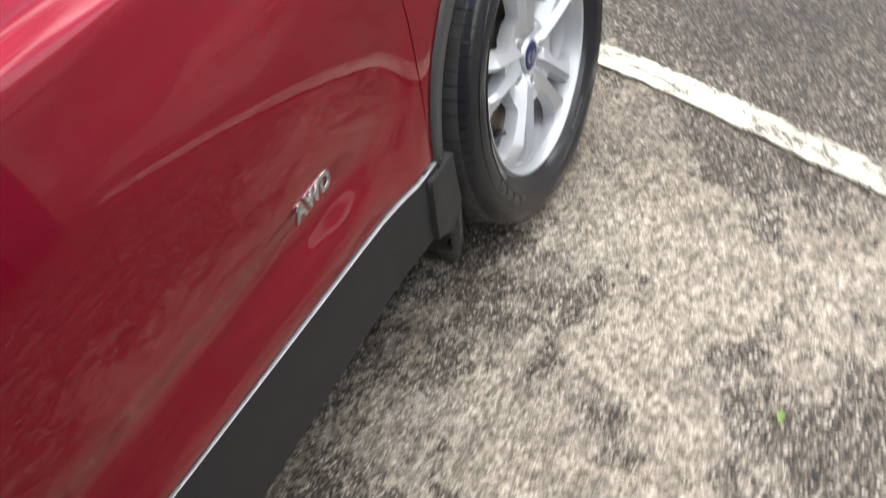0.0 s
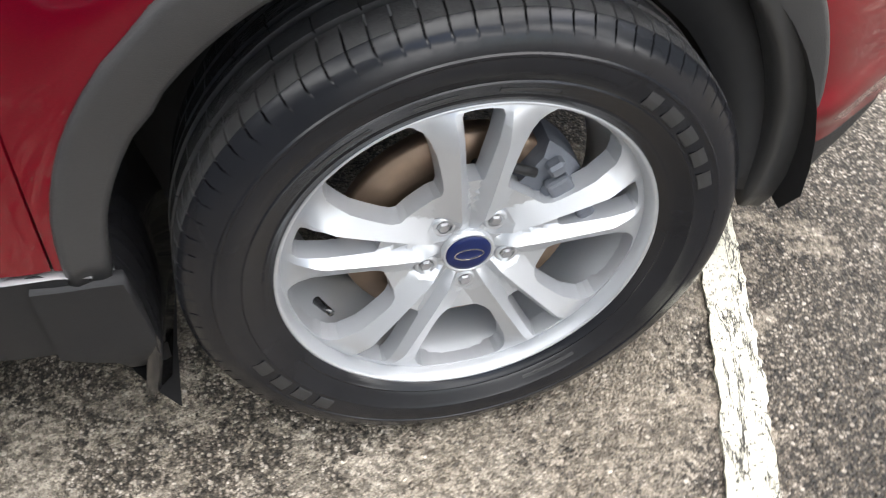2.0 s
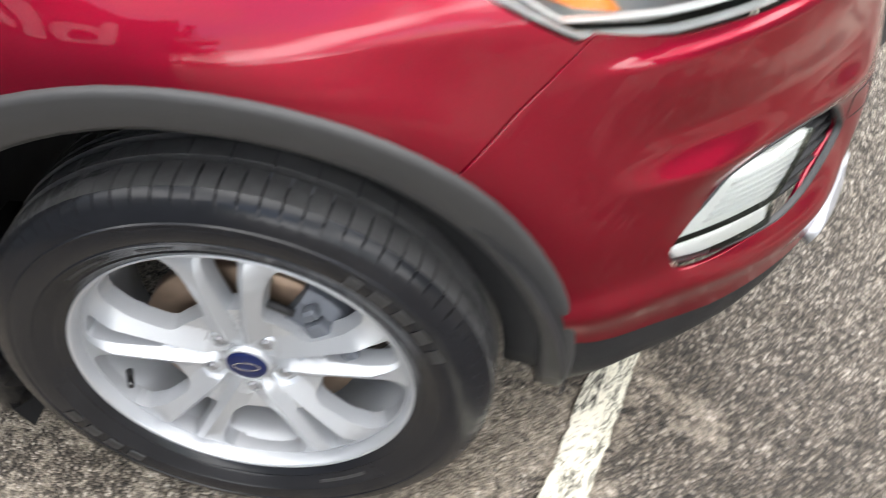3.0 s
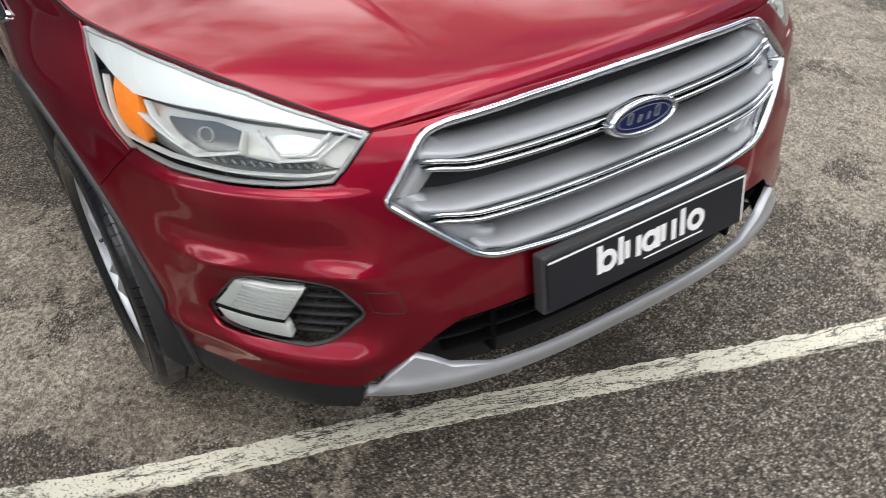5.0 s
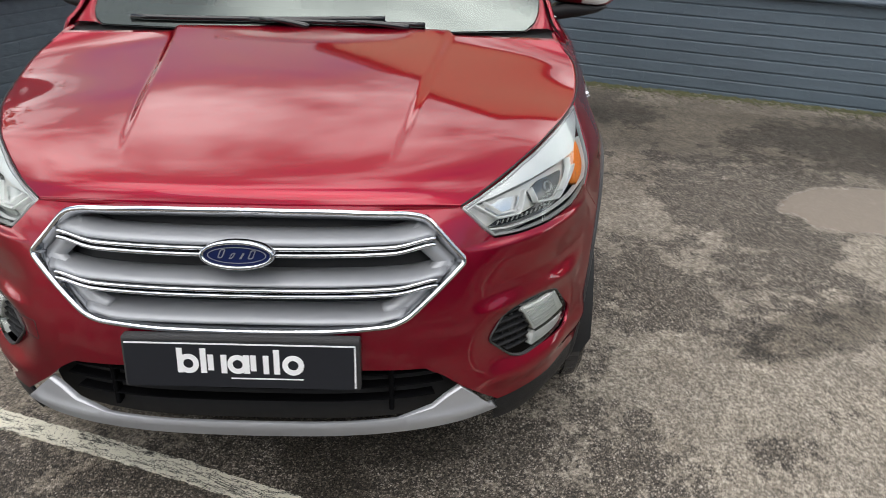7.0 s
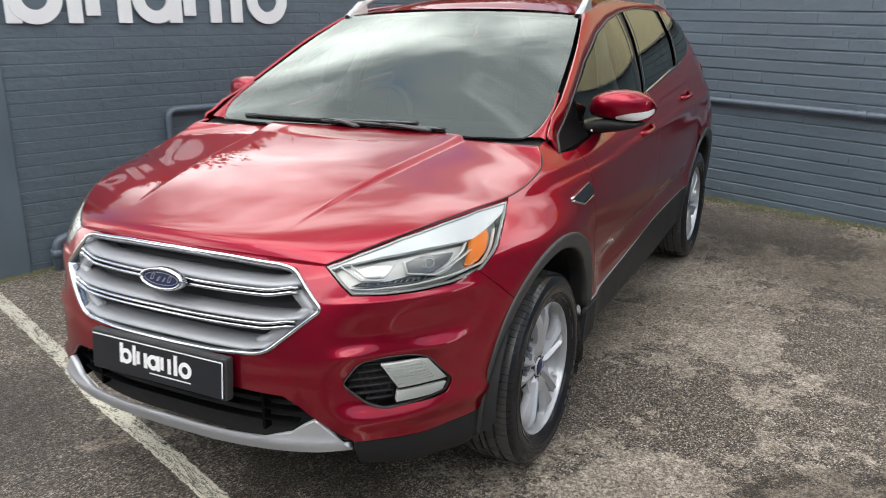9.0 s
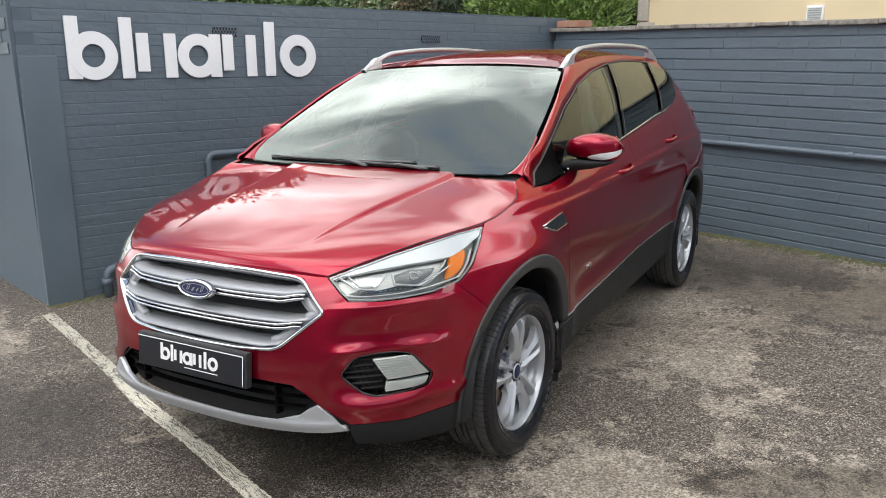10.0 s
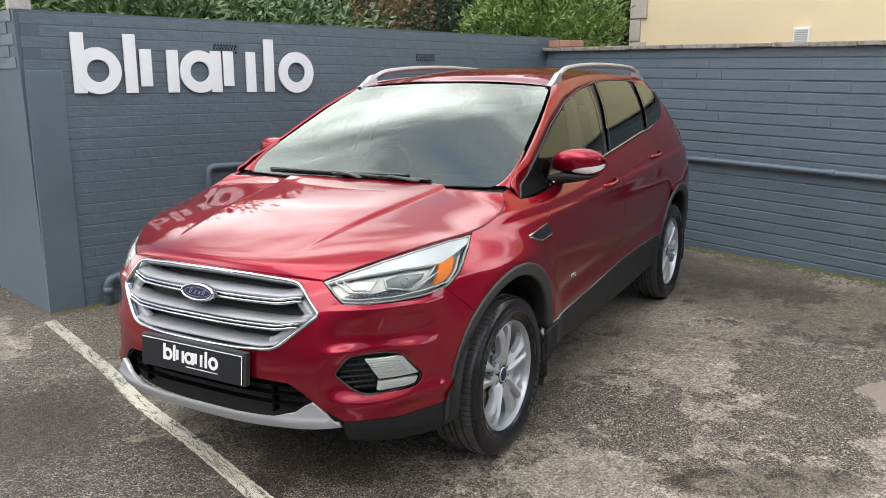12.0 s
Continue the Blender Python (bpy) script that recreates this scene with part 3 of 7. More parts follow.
def panel(name, poly, material, parent, side=1, h=.03, off=0.0, depth=.010, holes=(), gap=.0015, both=False, label="", relief=None, where=None, where_n=None):
    """A sheet of the car's skin inside a polygon of (running length, height), with turned-in edges. both: mirrored across the middle and joined."""
    where = where or skin
    where_n = where_n or skin_normal
    if gap:
        q = np.array(inset(poly, gap))
        if both:
            q[np.array(poly)[:, 0] < 1e-6, 0] = 0
        poly = [tuple(p) for p in q]
    v, f = fill(poly, h, holes)
    o = np.full(len(v), float(off))
    if relief is not None:
        o = o + relief(v[:, 0], v[:, 1])
    n = where_n(v[:, 0], v[:, 1])
    p = where(v[:, 0], v[:, 1]) + n * o[:, None]
    if relief is not None:
        e = .003

        def lifted(ds, dz):
            u, w = np.maximum(v[:, 0] + ds, 0), v[:, 1] + dz
            return where(u, w) + where_n(u, w) * (off + relief(u, w))[:, None]
        nn = np.cross(lifted(e, 0) - lifted(-e, 0), lifted(0, e) - lifted(0, -e))
        nn /= np.linalg.norm(nn, axis=1, keepdims=True) + 1e-12
        n = np.where((np.sum(nn * n, 1) < 0)[:, None], -nn, nn)
    a, b, c = p[f[0, 0]], p[f[0, 1]], p[f[0, 2]]
    if np.dot(np.cross(b - a, c - a), n[f[0, 0]]) < 0:
        f = f[:, ::-1]
    V, N, Fc = list(p), list(n), [tuple(t) for t in f]
    if depth:
        idx = {}
        for a, b in border(f):
            if both and v[a, 0] < 1e-5 and v[b, 0] < 1e-5:
                continue
            for k in (a, b):
                if k not in idx:
                    idx[k] = len(V)
                    V += [p[k], p[k] - n[k] * depth]
                    N += [n[k], n[k]]
            t = p[b] - p[a]
            for k in (a, b):
                w = np.cross(t, n[k])
                w = w / (np.linalg.norm(w) + 1e-12)
                N[idx[k]] = n[k] * .5 + w * .5
                N[idx[k] + 1] = w
            Fc.append((idx[b], idx[a], idx[a] + 1, idx[b] + 1))
    V, N = np.array(V), np.array(N)
    if side < 0:
        V, N = V * [1, -1, 1], N * [1, -1, 1]
        Fc = [t[::-1] for t in Fc]
    if both:
        k = len(V)
        mid = np.abs(V[:, 1]) < 1e-5
        m = {i: (i if mid[i] else k + i) for i in range(k)}
        N[mid, 1] = 0
        V, N = np.concatenate([V, V * [1, -1, 1]]), np.concatenate([N, N * [1, -1, 1]])
        Fc = Fc + [tuple(m[i] for i in t[::-1]) for t in Fc]
    return solid(name, V, Fc, material, parent, label, True, N)


def band(name, poly, width, material, parent, side=1, rise=.006, closed=True, both=False, base=0.0, step=.02, label="", where=None):
    """A raised moulding that follows a polygon on the skin, from its line inwards by width."""
    where = where or skin
    o = outline(poly, step, closed)
    if closed:
        ins = [inset(o, width * u) for u in (0, .12, .5, .88, 1)]
    else:
        pts = np.array(o)
        t = np.gradient(pts, axis=0)
        t /= np.linalg.norm(t, axis=1, keepdims=True) + 1e-12
        nrm = np.stack([-t[:, 1], t[:, 0]], 1)
        ins = [[tuple(q) for q in pts + nrm * width * u] for u in (0, .12, .5, .88, 1)]
    rows = []
    for pl, hgt in zip(ins, (-.008, rise * .75, rise, rise * .75, -.008)):
        a = np.array(pl)
        rows.append(where(np.maximum(a[:, 0], 0), a[:, 1], np.full(len(a), base + hgt)))
    V = np.concatenate(rows)
    k = len(o)
    Fc = []
    for i in range(4):
        for j in range(k if closed else k - 1):
            a, b = i * k + j, i * k + (j + 1) % k
            Fc.append((a, b, b + k, a + k))
    if not closed:
        Fc += [tuple(i * k for i in range(5)), tuple(i * k + k - 1 for i in range(5))[::-1]]
    if side < 0:
        V = V * [1, -1, 1]
    if both:
        n = len(V)
        V = np.concatenate([V, V * [1, -1, 1]])
        Fc = Fc + [tuple(n + i for i in t[::-1]) for t in Fc]
    bm = bmesh.new()
    bv = [bm.verts.new(q) for q in V]
    for t in Fc:
        bm.faces.new([bv[i] for i in t])
    bmesh.ops.recalc_face_normals(bm, faces=bm.faces)
    return part(name, bm, material, parent, label, True)


def oval(cx, cy, rx, ry, n=40):
    return [(cx + rx * math.cos(2 * math.pi * i / n), cy + ry * math.sin(2 * math.pi * i / n)) for i in range(n)]


def plate_mesh(poly, thick, m, bevel=0.0, holes=()):
    """A flat shape of given thickness: outline in the x-z plane, front face towards -y, placed by m."""
    v, f = fill(poly, 10.0, holes)
    k = len(v)
    V = [(q[0], 0, q[1]) for q in v] + [(q[0], thick, q[1]) for q in v]
    Fc = [tuple(t) for t in f] + [tuple(i + k for i in t[::-1]) for t in f]
    Fc += [(b, a, a + k, b + k) for a, b in border(f)]
    bm = bmesh.new()
    bv = [bm.verts.new(m @ Vector(q)) for q in V]
    for t in Fc:
        bm.faces.new([bv[i] for i in t])
    bmesh.ops.recalc_face_normals(bm, faces=bm.faces)
    if bevel:
        ed = [e for e in bm.edges if len(e.link_faces) == 2 and e.calc_face_angle() > 1.0]
        bmesh.ops.bevel(bm, geom=ed, offset=bevel, segments=2, affect="EDGES")
    return bm
# ---- car surface: plan superellipses stacked over height ----


class Spline:
    """Natural cubic spline through (t, p)."""

    def __init__(self, t, p):
        t, p = np.array(t, float), np.array(p, float)
        n, h = len(t), np.diff(t)
        A, b = np.eye(n), np.zeros_like(p)
        for i in range(1, n - 1):
            A[i, i - 1:i + 2] = h[i - 1], 2 * (h[i - 1] + h[i]), h[i]
            b[i] = 6 * ((p[i + 1] - p[i]) / h[i] - (p[i] - p[i - 1]) / h[i - 1])
        self.t, self.p, self.m, self.h = t, p, np.linalg.solve(A, b), h

    def __call__(self, x):
        x = np.asarray(x, float)
        i = np.clip(np.searchsorted(self.t, x) - 1, 0, len(self.h) - 1)
        h, a, b = self.h[i], self.t[i + 1] - x, x - self.t[i]
        m0, m1, p0, p1 = self.m[i], self.m[i + 1], self.p[i], self.p[i + 1]
        if self.p.ndim > 1:
            h, a, b = h[..., None], a[..., None], b[..., None]
        return (m0 * a ** 3 + m1 * b ** 3) / (6 * h) + (p0 / h - m0 * h / 6) * a + (p1 / h - m1 * h / 6) * b


def smooth(x):
    x = np.clip(x, 0, 1)
    return x * x * (3 - 2 * x)


NOSE = Spline([.20, .30, .37, .44, .52, .62, .70, .78, .86, .92, .97, 1.03, 1.10], [.80, .868, .893, .893, .893, .884, .868, .846, .808, .765, .70, .59, .43])
TAIL = Spline([.20, .35, .50, .70, .90, 1.05, 1.25, 1.45, 1.60], [-3.48, -3.58, -3.60, -3.61, -3.59, -3.55, -3.42, -3.22, -3.0])
HALF = Spline([.20, .28, .36, .44, .52, .62, .72, .80, .88, .95, 1.01, 1.07, 1.20, 1.35, 1.50, 1.60], [.80, .868, .884, .892, .897, .903, .912, .915, .910, .897, .882, .862, .812, .738, .636, .556])
XF, XR = -0.30, -2.55


def plan(q, z):
    """A place on the half body (y over 0): q runs 0 at the nose, 1 at XF, 2 at XR, 3 at the tail."""
    q, z = np.broadcast_arrays(np.asarray(q, float), np.asarray(z, float))
    n = 2.85 + .25 * smooth((.85 - z) / .3)
    a = np.clip(q, 0, 1) * math.pi / 2
    c = np.clip(q - 2, 0, 1) * math.pi / 2
    nr = n + .9
    xf, b, xt = NOSE(np.clip(z, .2, 1.1)), HALF(z), TAIL(z)
    x = np.where(q <= 1, XF + (xf - XF) * np.cos(a).clip(0) ** (2 / n), np.where(q <= 2, XF + (XR - XF) * (q - 1), XR + (xt - XR) * np.sin(c) ** (2 / nr)))
    y = np.where(q <= 1, b * np.sin(a).clip(0) ** (2 / n), np.where(q <= 2, b, b * np.cos(c).clip(0) ** (2 / nr)))
    y = y * (1 - .045 * smooth((x + .55) / .75) * smooth((z - .84) / .14) - .075 * smooth((x + 1.35) / .95) * smooth((z - 1.02) / .12))
    for cx in (0.0, -2.69):
        r = np.hypot(x - cx, z - .343)
        y = y + .012 * np.exp(-((r - .475) / .06) ** 2) * (y > .6)
    return np.stack([x, y, z], -1)


# running length along the body at bumper height, so that panels are cut in metres
_q = np.linspace(0, 3, 1201)
_p = plan(_q, .70)
_s = np.concatenate([[0], np.cumsum(np.linalg.norm(np.diff(_p, axis=0), axis=1))])


def skin(s, z, off=0.0):
    """The body's skin at running length s and height z, pushed out by off."""
    q = np.interp(s, _s, _q)
    p = plan(q, z)
    if np.any(off):
        p = p + skin_normal(s, z) * np.asarray(off)[..., None]
    return p


def skin_normal(s, z):
    s, z = np.broadcast_arrays(np.asarray(s, float), np.asarray(z, float))
    e = 2e-3
    s2 = np.clip(s, e, _s[-1] - e)
    du = skin(s2 + e, z) - skin(s2 - e, z)
    dv = skin(s, z + e) - skin(s, z - e)
    n = np.cross(du, dv)
    return n / np.linalg.norm(n, axis=-1, keepdims=True)


def F(y, z):
    """Running length and height where the nose reaches out to y."""
    return float(np.interp(np.interp(y, plan(_q[:390], z)[:, 1], _q[:390]), _q, _s)), z


def S(x, z):
    """Running length and height where the side lies at x."""
    return float(np.interp(np.interp(-x, -plan(_q, z)[:, 0], _q), _q, _s)), z

# ---- the yard: ground, walls, what stands behind them ----
ALONG = Vector((0.366, 0.931, 0)).normalized()
FAR_O = Vector((-4.378, 0.914, 0))
FAR_IN = Vector((-ALONG.y, ALONG.x, 0))
PIER_O = Vector((-0.36, -2.80, 0))
SIGN_X = Vector((-0.9452, 0.3265, 0)).normalized()
SIGN_IN = Vector((-SIGN_X.y, SIGN_X.x, 0))
SIGN_LEN = 5.10
FALL = -0.0165


def frame_of(o, x, y):
    """A wall's own axes: x along it and gently falling, y into it, z up."""
    m = Matrix.Identity(4)
    x = Vector((x.x, x.y, FALL)).normalized()
    for i, v in enumerate((x, y, x.cross(y))):
        m.col[i][:3] = v
    m.translation = o
    return m


M_FAR = frame_of(FAR_O, ALONG, FAR_IN)
M_SIGN = frame_of(PIER_O, SIGN_X, SIGN_IN)
LEFT_X = Vector((0.277, 0.961, 0)).normalized()
M_LEFT = Matrix.Identity(4)
for _i, _v in enumerate((LEFT_X, Vector((-LEFT_X.y, LEFT_X.x, 0)), Vector((0, 0, 1)))):
    M_LEFT.col[_i][:3] = _v
M_LEFT.translation = PIER_O

# ground: fine near the car, one sheet out to the horizon
gx = [-300, -80, -30, -12] + [-8 + i * .4 for i in range(41)] + [12, 30, 80, 300]
rows = [[(x, y, 0.0 if abs(x) > 9 or abs(y) > 9 else -.004 + .004 * noise.noise(Vector((x * .9, y * .9, 0)))) for x in gx] for y in gx]
gv, gf = loft(rows)
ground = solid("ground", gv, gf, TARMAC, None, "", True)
tagged(ground, "worn grey tarmac with pale stone chips and silt patches", "ground", "", "structure")

# painted bay line, ragged at the edges
LINE_O, LINE_D = Vector((0.365, -1.0, 0)), Vector((0.351, 0.936, 0)).normalized()
LINE_N = Vector((LINE_D.y, -LINE_D.x, 0))
n_l = 900
rows = []
for i in range(n_l + 1):
    t = -1.74 + 10.5 * i / n_l
    w0 = .036 + .006 * noise.noise(Vector((t * 22, 1.3, 0))) + .006 * noise.noise(Vector((t * 75, 4.1, 0)))
    w1 = .036 + .005 * noise.noise(Vector((t * 22, 8.3, 0))) + .006 * noise.noise(Vector((t * 75, 9.1, 0)))
    c = LINE_O + LINE_D * t + LINE_N * .024 * math.exp(-((t - .05) / .38) ** 2)
    a, b = c - LINE_N * w0, c + LINE_N * w1
    rows.append([(a.x, a.y, -.004), (a.x, a.y, .0035), (b.x, b.y, .0035), (b.x, b.y, -.004)])
lv, lf = loft(rows)
bay_line = tagged(solid("bay_line", lv, lf, LINE), "cracked cream painted parking bay line on the tarmac", "road marking", "", "structure")


def wall(name, m, x0, x1, top, thick, label, material=MORTAR, back=.0055):
    """A wall's core: its face lies 7 mm behind the bricks."""
    v = [m @ Vector(q) for q in ((x0, back, -.3), (x1, back, -.3), (x1, thick, -.3), (x0, thick, -.3), (x0, back, top), (x1, back, top), (x1, thick, top), (x0, thick, top))]
    f = [(0, 1, 5, 4), (1, 2, 6, 5), (2, 3, 7, 6), (3, 0, 4, 7), (4, 5, 6, 7), (3, 2, 1, 0)]
    return tagged(solid(name, v, f, material), label, "wall", "", "structure")


wall_sign = wall("wall_sign", M_SIGN, 0.004, SIGN_LEN + .2, 2.035, .22, "slate-blue painted brick wall carrying large white letters", MORTAR, .0012)
wall_far = wall("wall_far", M_FAR, -2.18, 9.0, 1.765, .22, "slate-blue painted brick wall with stone coping")
wall_left = wall("wall_left", M_LEFT, -7.0, -.004, 2.035, .22, "slate-blue painted wall running back from the corner", MORTAR)

# unseen tall walls, added to keep low sky out of the paint's reflections
M_FRONT = Matrix.Translation((10.0, -8, 0)) @ Matrix.Rotation(radians(90), 4, "Z")
M_SIDE = Matrix.Translation((10.0, 13, 0)) @ Matrix.Rotation(radians(180), 4, "Z")
sky_block_side = wall("sky_block_side", M_SIDE, .02, 10, 4.4, .22, "unseen plain slate-blue wall added to block low sky", RENDERED)
sky_block_front = wall("sky_block_front", M_FRONT, 0, 21, 4.4, .22, "unseen plain slate-blue wall added to block low sky", RENDERED)

# smooth rendered pier at the sign wall's end
bm = box_bm(.235, .03, 1.75, (.1175, -.001, .775), .006, 2, M_SIGN)
pier = tagged(part("pier", bm, RENDERED, None), "smooth rendered slate-blue pier at the wall's end", "pier", "", "structure")

# coping stones on the far wall
cop_rnd = random.Random(3)
coping = empty("coping", "mossy reddish stone coping along the wall top", "coping", "", "structure")
x = -2.22
while x < 9.0:
    ln = cop_rnd.uniform(.22, .42)
    bm = box_bm(ln - .006, .30, .033 + cop_rnd.uniform(-.005, .007), (x + ln / 2, .10, 1.79 + cop_rnd.uniform(-.003, .003)), .007, 2, M_FAR)
    part("coping_stone", bm, COPING, coping)
    x += ln
# bare bricks that close the top at the corner and at the left end
bare = empty("bare_brick_block", "bare red bricks on top of the wall corner", "brick block")
for k in range(2):
    for j in range(1):
        part("brick", box_bm(.15, .2, .065, (-2.09 + .155 * k, .10, 1.847 + .07 * j), .006, 2, M_FAR), BRICK_RED, bare)
pale = tagged(part("loose_brick", box_bm(.13, .1, .075, (.03, .09, 2.075), .008, 2, M_SIGN), COPING_PALE, None), "pale weathered brick lying on the wall top", "brick")

# service pipes painted like the walls
pipe = empty("service_pipe", "slate-blue painted pipe clipped along both walls", "pipe")
arc = [(1.21 + .05 - .05 * math.cos(a), -.035, .885 + .05 * math.sin(a)) for a in [math.pi / 2 * i / 6 for i in range(7)]]
path = [M_SIGN @ Vector(q) for q in [(1.21, -.035, -.05), *arc, (3, -.035, .935), (5.06, -.035, .935)]]
pv, pf = tube(path, .023, 12)
solid("pipe_run", pv, pf, PIPE_PAINT, pipe, "", True)
path = [M_FAR @ Vector(q) for q in [(-2.16, -.035, .80), (0, -.035, .81), (9, -.035, .81)]]
pv, pf = tube(path, .024, 12)
solid("pipe_run", pv, pf, PIPE_PAINT, pipe, "", True)
for cx in (-1.2, .95, 2.6, 4.4):
    pv, pf = tube([M_FAR @ Vector((cx - .018, -.035, .81)), M_FAR @ Vector((cx + .018, -.035, .81))], .031, 12)
    solid("pipe_clip", pv, pf, PIPE_PAINT, pipe)
waste = empty("waste_pipe", "slate-blue painted waste pipe elbow at the wall foot", "pipe")
arc = [(.385 + .06 - .06 * math.cos(a), -.06, .14 + .06 * math.sin(a)) for a in [math.pi / 2 * i / 6 for i in range(7)]]
pv, pf = tube([M_SIGN @ Vector(q) for q in [(.385, -.06, -.05), *arc, (.7, -.06, .205), (1.25, -.06, .215)]], .028, 12)
solid("pipe_run", pv, pf, PIPE_PAINT, waste, "", True)
for q0, q1 in (((.385, -.06, .085), (.385, -.06, .135)), ((.45, -.06, .2), (.50, -.06, .2))):
    pv, pf = tube([M_SIGN @ Vector(q0), M_SIGN @ Vector(q1)], .036, 12)
    solid("pipe_collar", pv, pf, PIPE_PAINT, waste, "", True)


def air_brick(x0, x1, z0, z1, nx, label):
    ob = empty("air_brick", label, "vent", "", "", M_SIGN @ Vector(((x0 + x1) / 2, 0, z0)))
    inv = Matrix.Translation(-ob.location)
    part("backing", box_bm(x1 - x0, .01, z1 - z0, ((x0 + x1) / 2, -.002, (z0 + z1) / 2), 0, 1, inv @ M_SIGN), DARK, ob)
    for i in range(nx):
        cx = x0 + (i + .5) * (x1 - x0) / nx
        for lean in (-.5, .5):
            mm = inv @ M_SIGN @ Matrix.Translation((cx, -.009, (z0 + z1) / 2)) @ Matrix.Rotation(lean, 4, "Y")
            part("slat", box_bm(.005, .006, (z1 - z0) * 1.05, (0, 0, 0), 0, 1, mm), PIPE_PAINT, ob)
    return ob


air_brick(3.32, 3.535, 1.765, 1.83, 9, "dark lattice air brick set in the painted wall")
air_brick(1.33, 1.52, 1.79, 1.855, 8, "dark lattice air brick behind the wall sign")

# raised white shapes of the wall sign: bars and rings standing off the wall
wall_sign_letters = empty("wall_sign_mark", "large raised white acrylic shop mark on the painted wall", "sign")


def mark_shapes(parent, m, thick, bevel, material):
    """The trade mark in plain shapes: tall bars, rings and short bars in a row, in a frame 1.9 wide."""
    ring_n = 36

    def bar(x0, x1, z0, z1):
        part("bar", plate_mesh([(x0, z0), (x1, z0), (x1, z1), (x0, z1)], thick, m, bevel), material, parent)

    def ring(cx, cz, ro, ri):
        part("ring", plate_mesh(oval(cx, cz, ro, ro, ring_n), thick, m @ Matrix.Translation((0, -thick * .16, 0)), 0, [oval(cx, cz, ri, ri, ring_n)]), material, parent)

    bar(0, .086, 0, .405)
    ring(.168, .152, .158, .076)
    bar(.35, .436, 0, .405)
    bar(.46, .545, .045, .305)
    bar(.655, .742, 0, .305)
    ring(.905, .152, .155, .075)
    bar(.993, 1.082, 0, .305)
    bar(1.098, 1.182, .045, .305)
    bar(1.287, 1.370, 0, .305)
    bar(1.445, 1.532, 0, .405)
    ring(1.735, .152, .162, .080)


M_MARK = M_SIGN @ Matrix.Translation((.297, -.022, 1.499))
mark_shapes(wall_sign_letters, M_MARK, .014, .002, WHITE)

# beige rendered house behind the far wall
HOUSE_D = 4.0
house = empty("house", "beige rendered house with grey slate roof behind the wall", "house")
HX0, HX1, HZ, APEX_X, APEX_Z = -4.24, 3.04, 5.46, -.60, 7.10


def on_house(x, y, z):
    return M_FAR @ Vector((x, HOUSE_D + y, z))


v = [on_house(x, y, z) for y in (0, 7) for x, z in ((HX0, -.2), (HX1, -.2), (HX1, HZ), (APEX_X, APEX_Z), (HX0, HZ))]
solid("wall", v, [(0, 1, 2, 3, 4), (9, 8, 7, 6, 5), (0, 5, 6, 1), (1, 6, 7, 2), (4, 9, 5, 0)], BEIGE, house, "beige rendered gable end")
# two slate slopes with a thickness of their own, running a little past the gable
for ex in (HX0, HX1):
    far = ex + (.30 if ex > APEX_X else -.30)
    low = HZ - .30 * (APEX_Z - HZ) / abs(ex - APEX_X)
    v = [on_house(x, y, z + up) for y in (-.12, 7.12) for x, z, up in ((APEX_X, APEX_Z, .02), (far, low, .02), (far, low, .16), (APEX_X, APEX_Z, .16))]
    solid("roof", v, [(0, 1, 2, 3), (7, 6, 5, 4), (0, 4, 5, 1), (1, 5, 6, 2), (2, 6, 7, 3), (3, 7, 4, 0)], ROOF, house, "grey slate roof slope")
for k in range(16):
    w = .30 if k % 2 else .19
    mm = M_FAR @ Matrix.Translation((0, HOUSE_D, 0))
    part("quoin", box_bm(w, .06, .32, (HX0 + w / 2 - .01, -.01, .12 + .335 * k), .012, 2, mm), STONE, house)
vent = part("wall_vent", box_bm(.215, .03, .215, (-1.50, -.012, 1.985), .004, 2, M_FAR @ Matrix.Translation((0, HOUSE_D, 0))), WHITE, house)
for k in range(6):
    part("slat", box_bm(.17, .02, .014, (-1.50, -.03, 1.915 + .028 * k), 0, 1, M_FAR @ Matrix.Translation((0, HOUSE_D, 0))), CABIN_PALE, vent)


TO_SIGN = M_SIGN.inverted()


